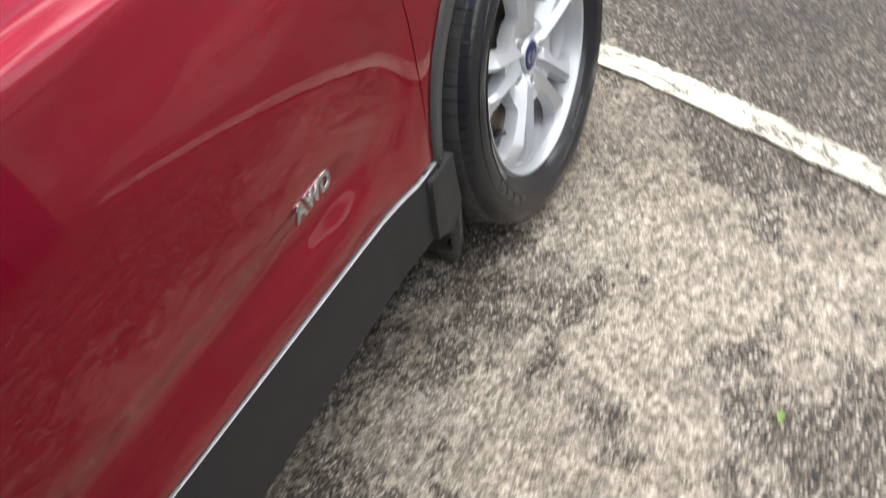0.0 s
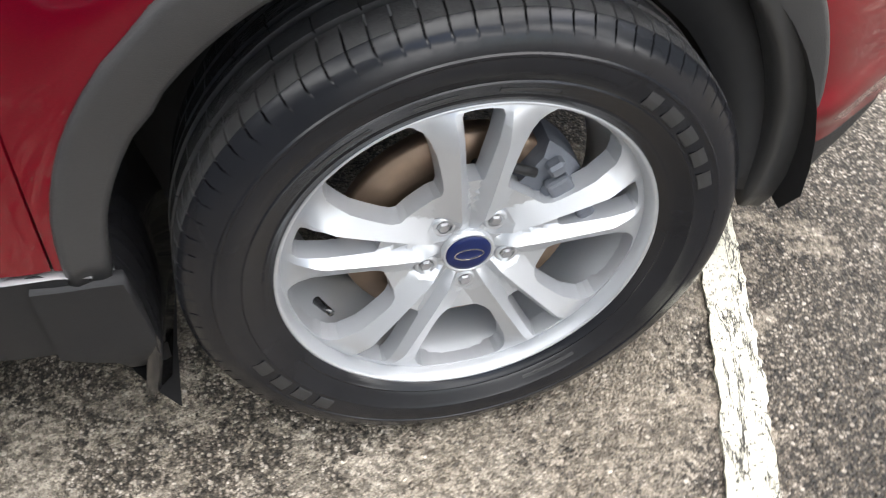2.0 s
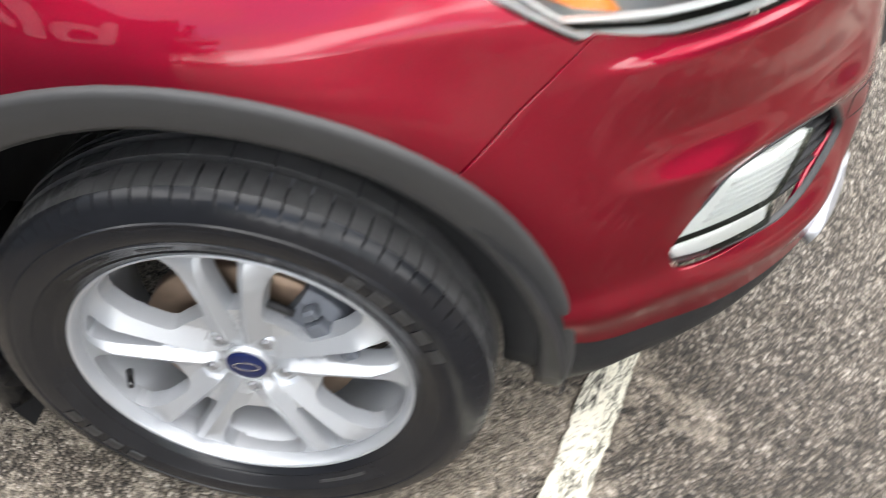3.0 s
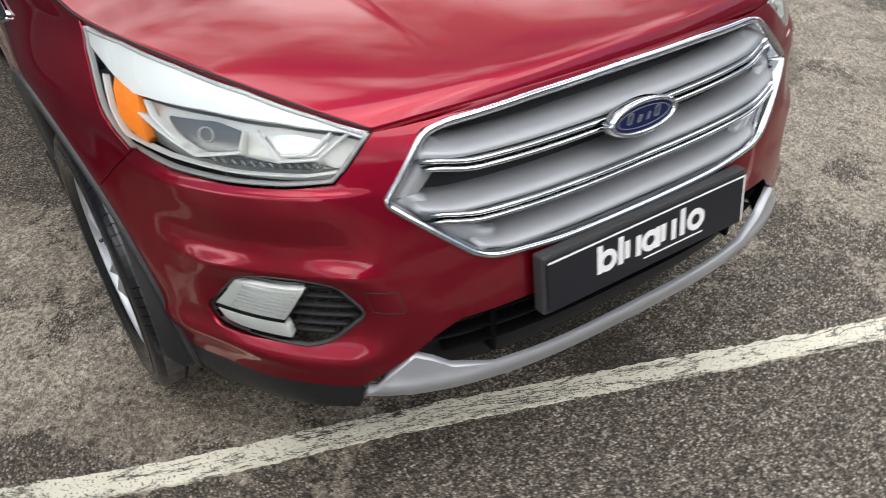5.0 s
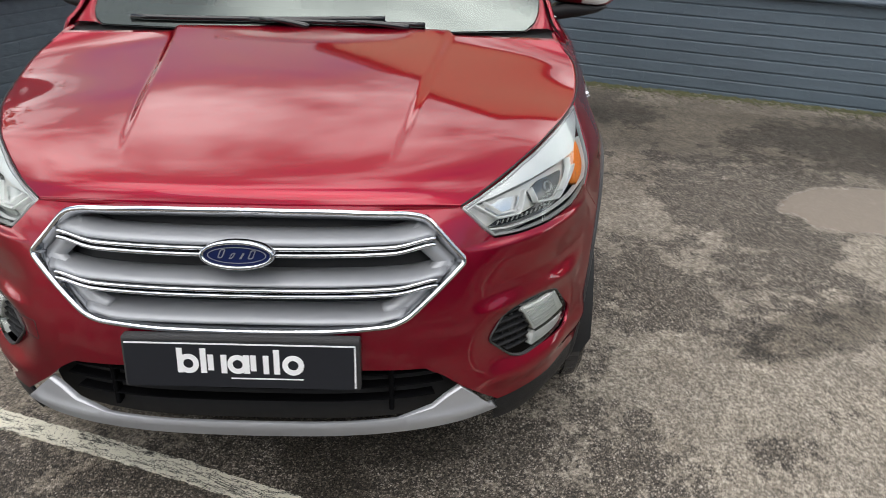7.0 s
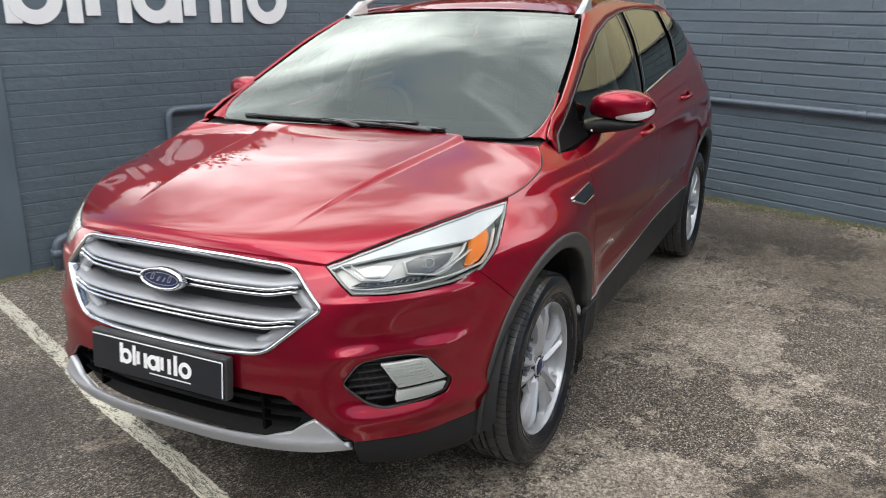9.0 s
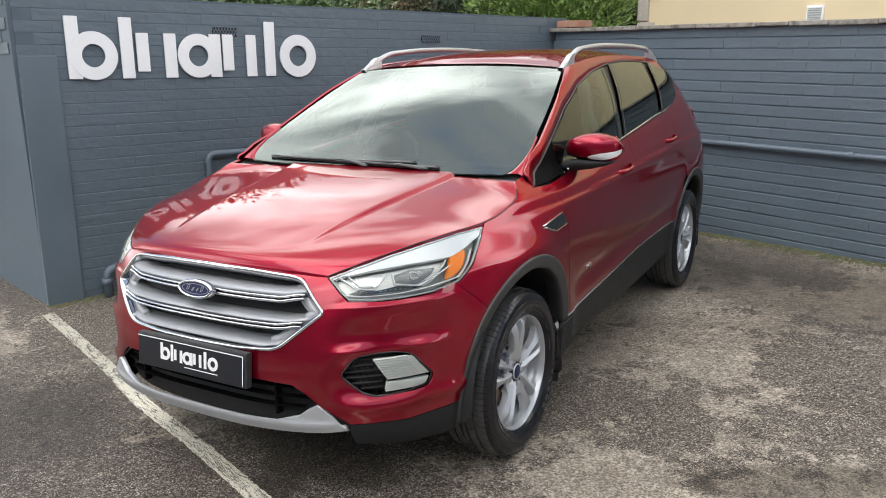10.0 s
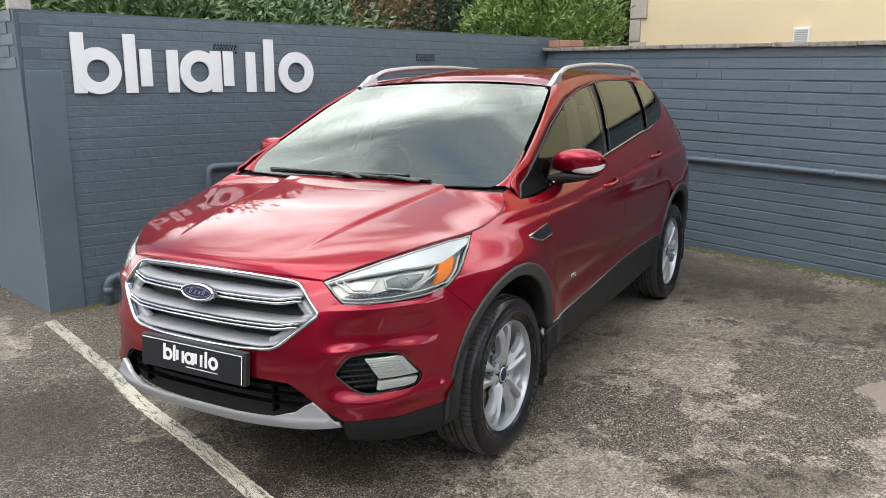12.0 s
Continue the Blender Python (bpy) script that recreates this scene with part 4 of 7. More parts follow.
def foliage(name, label, centre, size, n, leaf, material, seed, droop=.2, trunks=1, width=.32):
    """A shrub: forked stems and a crown of single folded leaves in clumps, ragged at the outline."""
    rnd = random.Random(seed)
    ob = empty(name, label, "hedge" if "hedge" in name else "tree", "", "", (centre[0], centre[1], 0))
    sx, sy, sz = size
    lo = centre[2] - sz
    for t in range(trunks):
        bx, by = rnd.uniform(-.5, .5) * sx, rnd.uniform(-.4, .4) * sy
        path = [(bx * .6, by * .6, -.1)]
        for k in range(1, 6):
            path.append((bx * (.6 + .1 * k) + rnd.uniform(-.08, .08), by * (.6 + .1 * k), (centre[2] + sz * .5) * k / 5))
        tv, tf = tube(path, [.06, .055, .045, .035, .025, .012], 7)
        solid("trunk", tv, tf, TWIG, ob, "", True)
    clumps = []
    for _ in range(max(12, n // 60)):
        while True:
            q = Vector((rnd.uniform(-1, 1), rnd.uniform(-1, 1), rnd.uniform(-1, 1)))
            if .45 < (q.x ** 4 + q.y ** 4 + q.z ** 4) ** .25 * rnd.uniform(.9, 1.25) < 1.0:
                break
        clumps.append((q, rnd.uniform(.10, .26)))
    V, Fc = [], []
    for _ in range(n):
        c, r = rnd.choice(clumps)
        q = Vector((rnd.gauss(0, 1), rnd.gauss(0, 1), rnd.gauss(0, 1))).normalized() * r * rnd.random() ** .4
        p = Vector(((c.x + q.x) * sx, (c.y + q.y) * sy, lo + sz + (c.z + q.z) * sz))
        if p.z < .15 or (TO_SIGN @ (p + Vector((centre[0], centre[1], 0)))).y < .30:
            continue
        out = Vector((c.x + q.x * 2, c.y + q.y * 2, c.z + q.z * 2 + .3)).normalized()
        d = (out + Vector((rnd.gauss(0, .7), rnd.gauss(0, .7), rnd.gauss(0, .5) - droop))).normalized()
        w = d.cross(Vector((rnd.gauss(0, 1), rnd.gauss(0, 1), rnd.gauss(0, 1)))).normalized()
        u = d.cross(w)
        L = leaf * rnd.uniform(.6, 1.3)
        W = L * width
        k = len(V)
        V += [p, p + d * L * .45 + w * W * .5 + u * W * .12, p + d * L - u * L * .10, p + d * L * .45 - w * W * .5 + u * W * .12, p + d * L * .5]
        Fc += [(k, k + 1, k + 4), (k + 1, k + 2, k + 4), (k + 2, k + 3, k + 4), (k + 3, k, k + 4)]
    crown = solid("crown", V, Fc, material, ob)
    return ob


def behind_sign(x, y, z):
    p = M_SIGN @ Vector((x, y, 0))
    return (p.x, p.y, z)


foliage("laurel_hedge", "dark green laurel hedge rising behind the painted wall", (-1.95, -4.0, 1.50), (.95, 1.1, .85), 12000, .105, LEAF, 11, .3, 4)
foliage("laurel_hedge", "dark green laurel hedge rising behind the painted wall", behind_sign(1.7, 1.1, 1.50), (1.2, .8, .88), 15000, .105, LEAF, 12, .3, 4)
foliage("laurel_hedge", "dark green laurel hedge rising behind the painted wall", behind_sign(.7, 1.8, 1.60), (1.3, .7, .95), 15000, .11, LEAF, 19, .3, 3)
foliage("laurel_hedge", "mid green laurel bush rising behind the painted wall", behind_sign(2.9, 1.2, 1.50), (.9, .8, .82), 10000, .09, LEAF, 13, .3, 4)
foliage("autumn_shrub", "shrub with browning leaves behind the painted wall", (-5.95, -3.65, 1.7), (.55, .55, 1.1), 6000, .07, LEAF_BROWN, 18, .3, 3)
foliage("conifer_tree", "dark conifer standing back behind the wall", (-8.3, -4.0, 1.9), (1.3, 1.5, 1.8), 20000, .11, LEAF_DARK, 14, .6, 2, .24)
foliage("conifer_tree", "tall dark conifer far behind the wall", (-10.2, -4.4, 2.1), (1.8, 2.4, 2.1), 26000, .15, LEAF_DARK, 23, .6, 2, .26)
foliage("broadleaf_tree", "dense green tree standing far behind the wall", (-13.0, -6.5, 2.5), (3.0, 5.0, 2.4), 40000, .24, LEAF_DARK, 31, .4, 3, .5)
foliage("broadleaf_tree", "dark broadleaf tree far behind the wall", (-6.5, -8.5, 2.2), (3.8, 2.0, 2.1), 30000, .17, LEAF_DARK, 17, .4, 3, .45)
foliage("privet_hedge", "bright green privet hedge beside the beige house", (-6.77, -1.76, 1.55), (.72, .88, 1.2), 32000, .075, LEAF_BRIGHT, 15, -.1, 4, .35)


# moss and grit along the foot of the far wall and sign wall
def foot_strip(m, x0, x1, seed, wide):
    rnd = random.Random(seed)
    V, Fc = [], []
    for _ in range(int((x1 - x0) * 420)):
        x, y = rnd.uniform(x0, x1), -abs(rnd.gauss(0, wide))
        r = rnd.uniform(.006, .022) * (1 if y > -wide else .6)
        c = m @ Vector((x, y, 0))
        k = len(V)
        a0 = rnd.uniform(0, 6.28)
        V += [Vector((c.x + r * math.cos(a0 + w), c.y + r * math.sin(a0 + w), -.002)) for w in (0, 1.6, 3.1, 4.7)] + [Vector((c.x, c.y, r * rnd.uniform(.3, .8)))]
        Fc += [(k, k + 1, k + 4), (k + 1, k + 2, k + 4), (k + 2, k + 3, k + 4), (k + 3, k, k + 4)]
    return V, Fc


mv, mf = foot_strip(M_FAR, -2.1, 8.5, 21, .11)
tagged(solid("moss", mv, mf, MOSS), "moss and grit gathered along the wall foot", "moss", "", "stuff")
mv, mf = foot_strip(M_SIGN, 0, 5.0, 22, .05)
tagged(solid("moss", mv, mf, MOSS), "moss and grit gathered along the sign wall", "moss", "", "stuff")
chip_rnd = random.Random(8)
for _ in range(26):
    q = M_FAR @ Vector((chip_rnd.uniform(-1.2, 5.0), -chip_rnd.uniform(.1, 2.4), .004))
    bm = bmesh.new()
    bmesh.ops.create_icosphere(bm, subdivisions=1, radius=.010)
    bmesh.ops.scale(bm, vec=(chip_rnd.uniform(.6, 1.6), chip_rnd.uniform(.5, 1.0), .5), verts=bm.verts)
    bmesh.ops.translate(bm, vec=q, verts=bm.verts)
    tagged(part("stone_chip", bm, LITTER, None), "small pale chip lying on the tarmac", "chip", "chips on the tarmac")


# one green leaf on the tarmac
lb = bmesh.new()
lp = [lb.verts.new(q) for q in ((0, 0, .004), (.012, .007, .009), (.028, .002, .006), (.013, -.008, .008), (.014, 0, .005))]
for q in ((0, 1, 4), (1, 2, 4), (2, 3, 4), (3, 0, 4)):
    lb.faces.new([lp[i] for i in q])
bmesh.ops.translate(lb, vec=(-.431, -1.453, 0), verts=lb.verts)
tagged(part("fallen_leaf", lb, LEAF_BRIGHT, None), "small green leaf lying on the tarmac", "leaf")

# ---- the car ----
car = empty("car", "ruby red metallic family SUV with silver grille and roof rails", "car")
ARCH_R, ARCH_IN, HUB_Z, WB = .455, .400, .343, -2.69
LAMP = [F(.485, .879), F(.536, .832), F(.566, .806), F(.634, .801), F(.705, .801), F(.772, .806), S(.417, .822), S(.339, .871), S(.231, .948), S(.194, .983), S(.312, .980), S(.443, .964), F(.634, .941), F(.553, .909)]
FOG = [F(.563, .560), F(.603, .622), F(.655, .632), F(.707, .630), F(.745, .614), F(.786, .526), F(.776, .487), F(.742, .478), F(.660, .472), F(.624, .492)]
GRILLE = [F(0, .895), F(.20, .893), F(.37, .884), F(.412, .874), F(.500, .778), F(.500, .762), F(.372, .650), F(.335, .636), F(.2, .628), F(0, .626)]
LOWGRILLE = [F(0, .540), F(.27, .534), F(.41, .526), F(.452, .500), F(.497, .458), F(.462, .440), F(.429, .416), F(.345, .400), F(.2, .398), F(0, .398)]


def arc(cx, r, a0, a1, n=14):
    """Points of a wheel arch, angles in degrees from the front."""
    out = []
    for i in range(n + 1):
        a = a0 + (a1 - a0) * i / n
        k = r + arch_out(a) - ARCH_R
        out.append(S(cx + k * math.cos(radians(a)), HUB_Z + k * math.sin(radians(a))))
    return out


def arch_out(a):
    """Outer radius of the arch cladding at an angle in degrees from the front."""
    return float(np.interp(a, [-10, 11, 30, 45, 60, 90, 105, 121, 141, 153, 170], [.432, .445, .458, .471, .477, .483, .483, .477, .462, .450, .428]))


def arch_inner(a):
    return float(np.interp(a, [-10, 29, 45, 60, 90, 105, 121, 137, 152, 170], [.398, .407, .416, .428, .436, .430, .423, .414, .405, .393]))


def both_sides(name, poly, material, parent, **k):
    return [panel(name, poly, material, parent, side, **k) for side in (1, -1)]


# bumper skin from the hood line down to the black skirt, with openings
BUMPER = [F(0, .895), F(.37, .888), F(.485, .880), *[LAMP[i] for i in (1, 2, 3, 4, 5)], S(.433, .829), S(.362, .763), *arc(0, ARCH_R - .01, 50, 8, 8), S(.437, .393), F(.73, .377), F(.659, .383), F(.588, .385), F(.497, .458), *[LOWGRILLE[i] for i in (3, 2, 1, 0)]]


def bumper_relief(s, z):
    """Ledge under the lamps, hollow round the fog lamps, swept edge from the grille's corner."""
    cx, cz = F(.675, .55)
    r = np.sqrt(((s - cx) / .20) ** 2 + ((z - cz) / .115) ** 2)
    hollow = -.020 * (1 - smooth((r - .55) / .55))
    shelf = np.interp(z, [.60, .638, .668, .70, .755, .784, .80], [0, .005, -.011, -.011, .004, .009, 0]) * smooth((s - .50) / .14) * (1 - smooth((s - .86) / .16))
    edge = .010 * np.exp(-((z - .455) / .03) ** 2) * smooth((s - .5) / .15)
    return hollow + shelf + edge


FOG_CUT = rounded(FOG, .02)
bumper = panel("front_bumper", BUMPER, PAINT, car, 1, .013, holes=[[p if p[0] > 1e-6 else (-.01, p[1]) for p in GRILLE], FOG_CUT], both=True, relief=bumper_relief)

# black skirt under the bumper
both_sides("bumper_skirt", [F(.588, .383), F(.659, .381), F(.73, .375), S(.437, .391), *arc(0, ARCH_R - .01, 6, -9, 4), S(.405, .262), F(.70, .262), F(.585, .30), F(.583, .36)], SILL_BLACK, car, h=.03, off=-.004)
# silver lip
LIP = [F(0, .396), F(.2, .396), F(.345, .399), F(.429, .416), F(.462, .440), F(.495, .458), F(.583, .368), F(.50, .360), F(.343, .358), F(.2, .354), F(0, .352)]
panel("bumper_lip", LIP, LIP_SILVER, car, 1, .02, off=.006, depth=.02, both=True, gap=0, relief=lambda s, z: .008 * np.exp(-((z - .384) / .016) ** 2), label="satin silver skid strip")
panel("under_tray", [F(0, .352), F(.2, .354), F(.343, .358), F(.50, .360), F(.583, .366), F(.60, .24), F(.3, .215), F(0, .21)], DARK, car, 1, .04, off=-.11, both=True, gap=0)
# lower grille: backing and slats
panel("lower_grille", [F(0, .556), F(.27, .552), F(.43, .548), F(.53, .50), F(.55, .42), F(.52, .345), F(.345, .335), F(.2, .33), F(0, .33)], DARK, car, 1, .05, off=-.06, depth=0, both=True, gap=0, label="black mesh intake")


def strip_across(name, z, y_end, hgt, deep, material, parent, off=-.01, n=40, lift=0.0, z_of=None):
    """A bar across the nose at height z, from side to side, with a rounded front."""
    ys = np.linspace(-y_end, y_end, n)
    prof = [(-.5, -1), (-.5, -.25), (-.3, -.03), (0, 0), (.3, -.03), (.5, -.25), (.5, -1)]
    rows = []
    for y in ys:
        e = abs(y) / y_end
        zz = z + lift * smooth((e - .78) / .22)
        row = []
        for a, b in prof:
            zc = float(zz + a * hgt)
            s, _ = F(abs(y), zc)
            p = skin(np.array([s]), np.array([zc]), np.array([off + b * deep]))[0]
            row.append((p[0], p[1] * (1 if y >= 0 else -1), p[2]))
        rows.append(row)
    v, f = loft(rows)
    k = len(prof)
    f += [tuple(range(k)), tuple(range(len(v) - k, len(v)))[::-1]]
    ob = solid(name, v, f, material, parent, "", True)
    return ob


for z, ye in ((.505, .43), (.470, .46), (.436, .44)):
    strip_across("intake_slat", z, ye, .004, .03, SAIL_BLACK, car, -.022)
for y in (-.33, .33):
    p0 = skin(*[np.array([q]) for q in F(abs(y), .40)], np.array([-.04]))[0]
    part("intake_rib", box_bm(.03, .012, .13, (p0[0], y, .465), .003, 1), SAIL_BLACK, car)

# tow-eye cover beside the fog lamp
band("tow_cover_joint", rounded([(.503, .562), (.568, .562), (.576, .612), (.511, .609)], .008), .0022, DARK, bumper, -1, .0008, base=0.0, step=.01, where=lambda s, z, o: skin(s, z, o + bumper_relief(s, z)))
# main grille
grille = panel("grille", GRILLE, DARK, car, 1, .05, off=-.075, depth=0, both=True, gap=0, label="black grille opening with silver bars")
frame_path = outline(rounded([(-.02, GRILLE[0][1])] + GRILLE[1:-1] + [(-.02, GRILLE[-1][1])], .022), .012)
ring_rows = []
for w, hh in ((-.001, -.03), (0, .003), (.003, .008), (.009, .008), (.0125, .002), (.014, -.035)):
    q = np.array(inset(frame_path, w))
    ring_rows.append(q.tolist() + [])
fr = np.array(ring_rows)
hs = (-.03, .003, .008, .008, .002, -.035)
fv, ff = [], []
kk = fr.shape[1]
for i, hh in enumerate(hs):
    a = fr[i]
    p = skin(np.maximum(a[:, 0], 0), a[:, 1], np.full(kk, hh))
    fv += p.tolist()
keep = fr[2][:, 0] > 0
for i in range(len(hs) - 1):
    for j in range(kk):
        j2 = (j + 1) % kk
        if keep[j] or keep[j2]:
            ff.append((i * kk + j, i * kk + j2, (i + 1) * kk + j2, (i + 1) * kk + j))
n0 = len(fv)
fv2 = np.array(fv)
fv = np.concatenate([fv2, fv2 * [1, -1, 1]])
ff = ff + [tuple(n0 + i for i in t[::-1]) for t in ff]
bm = bmesh.new()
bv = [bm.verts.new(q) for q in fv]
for t in ff:
    bm.faces.new([bv[i] for i in t])
bmesh.ops.recalc_face_normals(bm, faces=bm.faces)
part("grille_frame", bm, CHROME, grille, "polished chrome surround", True)


def grille_half(z):
    """Half width of the grille opening at height z, inside the frame."""
    return float(np.interp(z, [.63, .650, .770, .874, .888], [.33, .368, .500, .408, .36])) - .013


def grille_bar(z_lo, z_hi, lip):
    """A deep silver louvre: its upper face slopes forward and down to a front edge."""
    rows = []
    n = 44
    ends = (grille_half(z_hi - .004), grille_half(z_lo + .004))
    prof = [(0, -.074), (.10, -.056), (.3, -.034), (.55, -.017), (.8, -.007), (1.0, -.003), (1.05, -.02), (1.02, -.075)]
    for i in range(n + 1):
        u = -1 + 2 * i / n
        row = []
        for a, o in prof:
            zz = z_hi + (z_lo - z_hi) * a
            zz += .010 * smooth((abs(u) - .80) / .2)
            y = u * (ends[0] + (ends[1] - ends[0]) * min(1, a))
            s, _ = F(abs(y), zz)
            p = skin(np.array([s]), np.array([zz]), np.array([o]))[0]
            row.append((p[0], p[1] * (1 if u >= 0 else -1), p[2]))
        rows.append(row)
    v, f = loft(rows)
    k = len(prof)
    f += [tuple(range(k)), tuple(range(len(v) - k, len(v)))[::-1]]
    bm = bmesh.new()
    bv = [bm.verts.new(q) for q in v]
    for t in f:
        bm.faces.new([bv[i] for i in t])
    bmesh.ops.recalc_face_normals(bm, faces=bm.faces)
    part("grille_bar", bm, BARSILVER, grille, "pale silver louvre", True)
    if lip:
        for dz in (0, -.0125):
            strip_across("chrome_strip", z_lo - .008 + dz, grille_half(z_lo) - .012, .0095, .03, CHROME, grille, .003, lift=.012)


for side in (1, -1):
    band("grille_cheek", [F(.398, .868), F(.440, .826), F(.486, .780), F(.487, .762), F(.430, .708), F(.362, .656), F(.330, .644)], -.042, BARSILVER, grille, side, .012, closed=False, base=-.034, step=.014, label="pale silver inner cheek")
grille_bar(.822, .866, True)
grille_bar(.734, .768, True)
grille_bar(.648, .682, False)

# oval badge: chrome ring, blue field, pale flourish
po = skin(np.array([0.0]), np.array([.808]))[0]
M_OV = Matrix.Translation((po[0] + .022, 0, .812)) @ Matrix.Rotation(radians(-14), 4, "Y") @ Matrix(((0, 1, 0, 0), (-1, 0, 0, 0), (0, 0, 1, 0), (0, 0, 0, 1))).to_4x4() @ Matrix.Rotation(radians(180), 4, "Z")


def badge(parent, m, rx, rz, big=True):
    rows = []
    for kx, d in ((1.0, .012), (1.0, -.004), (.975, -.010), (.93, -.012), (.885, -.010), (.87, -.004)):
        rows.append([m @ Vector((rx * kx * math.cos(a), d, (rz - rx * (1 - kx)) * math.sin(a))) for a in [2 * math.pi * i / 48 for i in range(48)]])
    v, f = loft(rows, close_u=True)
    ring = solid("badge_rim", v, f, CHROME, parent, "chrome oval rim", True)
    bm = plate_mesh(oval(0, 0, rx * .90, rz - rx * .10), .008, m @ Matrix.Translation((0, -.0055, 0)))
    part("badge_field", bm, BADGE_BLUE, parent, "dark blue oval badge field")
    bm = plate_mesh(oval(0, 0, rx * .78, rz - rx * .19), .002, m @ Matrix.Translation((0, -.0072, 0)), 0, [oval(0, 0, rx * .755, rz - rx * .21)])
    part("badge_line", bm, CAST, parent)
    for k, (x0, x1, zz) in enumerate(((-.52, -.28, .1), (-.22, -.02, -.04), (.06, .22, -.04), (.28, .52, .06))):
        a, b = x0 * rx, x1 * rx
        h = rz * (.30 if k in (0, 3) else .20)
        bm = plate_mesh(rounded([(a, zz * rz - h), (b - .1 * rx, zz * rz - h), (b, zz * rz + h), (a + .1 * rx, zz * rz + h)], .006), .002, m @ Matrix.Translation((0, -.0072, 0)), 0, [inset(rounded([(a, zz * rz - h), (b - .1 * rx, zz * rz - h), (b, zz * rz + h), (a + .1 * rx, zz * rz + h)], .006), .0022)])
        part("badge_stroke", bm, CAST, parent)


badge(grille, M_OV, .083, .034)

# dealer plate on its holder
M_PL = Matrix.Translation((.929, 0, .513)) @ Matrix.Rotation(radians(-6.5), 4, "Y") @ Matrix.Rotation(radians(90), 4, "Z")
holder = part("plate_holder", box_bm(.535, .030, .125, (0, .020, .058), .006, 2, M_PL), BLACK_PLASTIC, car, "black plastic plate holder")
plate = part("number_plate", plate_mesh(rounded([(-.26, 0), (.26, 0), (.26, .111), (-.26, .111)], .008), .004, M_PL, .001), PLATE_BLACK, car, "dark dealer plate with white border and mark")
for x0, x1, z0, z1 in ((-.258, .258, .1065, .1100), (.2555, .2590, .004, .1085)):
    part("plate_border", plate_mesh([(x0, z0), (x1, z0), (x1, z1), (x0, z1)], .001, M_PL @ Matrix.Translation((0, -.0012, 0))), WHITE, plate)
mark_shapes(plate, M_PL @ Matrix.Translation((-.142, -.0010, .036)) @ Matrix.Scale(.150, 4), .02, 0, WHITE)
part("plate_caption", plate_mesh([(-.022, .0225), (.140, .0225), (.140, .0255), (-.022, .0255)], .001, M_PL @ Matrix.Translation((0, -.0012, 0))), WHITE, plate)

# ---- hood ----
HOOD_MID = Spline([0, .035, .08, .18, .40, .70, 1.0], [(.775, .893), (.762, .918), (.735, .935), (.64, .961), (.40, 1.006), (.07, 1.052), (-.25, 1.088)])
_he = [skin(*[np.array([c]) for c in p])[0] for p in (F(.485, .884), F(.553, .913), F(.634, .945), S(.443, .968), S(.312, .984), S(.194, .993), S(.021, 1.028), S(-.075, 1.060))]
HOOD_EDGE = Spline([0, .10, .20, .38, .50, .60, .80, .92, 1.0], np.array([*_he, (-.14, .775, 1.098)]))


def hood_at(a, v):
    """a: 0 in the middle, 1 at the edge; v: 0 at the front, 1 at the cowl."""
    a, v = np.asarray(a, float), np.asarray(v, float)
    m, e = HOOD_MID(v), HOOD_EDGE(v)
    x = m[..., 0] + (e[..., 0] - m[..., 0]) * a ** 2.2
    y = e[..., 1] * a
    z = m[..., 1] + (e[..., 2] - m[..., 1]) * (a ** 2 * .45 + a ** 5 * .55)
    yc = .30 + .15 * v
    up = smooth((v - .12) / .5)
    z = z + .016 * up * smooth((yc + .010 - y) / .022)
    return np.stack([x, y, z], -1)


na, nv = 110, 80
aa = np.linspace(0, 1, na + 1)
vv = np.concatenate([np.linspace(0, .1, 14)[:-1], np.linspace(.1, 1, nv - 12)])
A, Vv = np.meshgrid(aa, vv)
hp = hood_at(A, Vv)
rows = []
for i in range(len(vv)):
    right = [tuple(q * [1, -1, 1]) for q in hp[i][:0:-1]]
    rows.append(right + [tuple(q) for q in hp[i]])
# turned-down edges
rows = [[(q[0] - .002, q[1], q[2] - .02) for q in rows[0]]] + rows + [[(q[0] + .004, q[1], q[2] - .02) for q in rows[-1]]]
rows = [[(r[0][0], r[0][1] + .004, r[0][2] - .015)] + r + [(r[-1][0], r[-1][1] - .004, r[-1][2] - .015)] for r in rows]
v, f = loft(rows)
solid("hood", v, [t[::-1] for t in f], PAINT, car, "", True)

# dark shut line between hood and fenders
for side in (1, -1):
    edge_path = [tuple(hood_at(1.0, v_) * [1, side, 1] + np.array([0, side * .0015, -.001])) for v_ in np.linspace(.0, .97, 50)]
    v, f = tube(edge_path, .0022, 6)
    solid("hood_shut_line", v, f, DARK, car, "", True)

# ---- side panels ----
FENDER = [S(.433, .829), LAMP[6], LAMP[7], LAMP[8], LAMP[9], S(.190, .991), S(.021, 1.026), S(-.075, 1.058), S(-.13, 1.098), S(-.203, 1.110), S(-.211, 1.066), S(-.34, 1.060), S(-.375, 1.0), S(-.388, .92), S(-.40, .70), S(-.43, .47), S(-.40, .455), *arc(0, ARCH_R - .01, 166, 50, 20), S(.362, .763)]


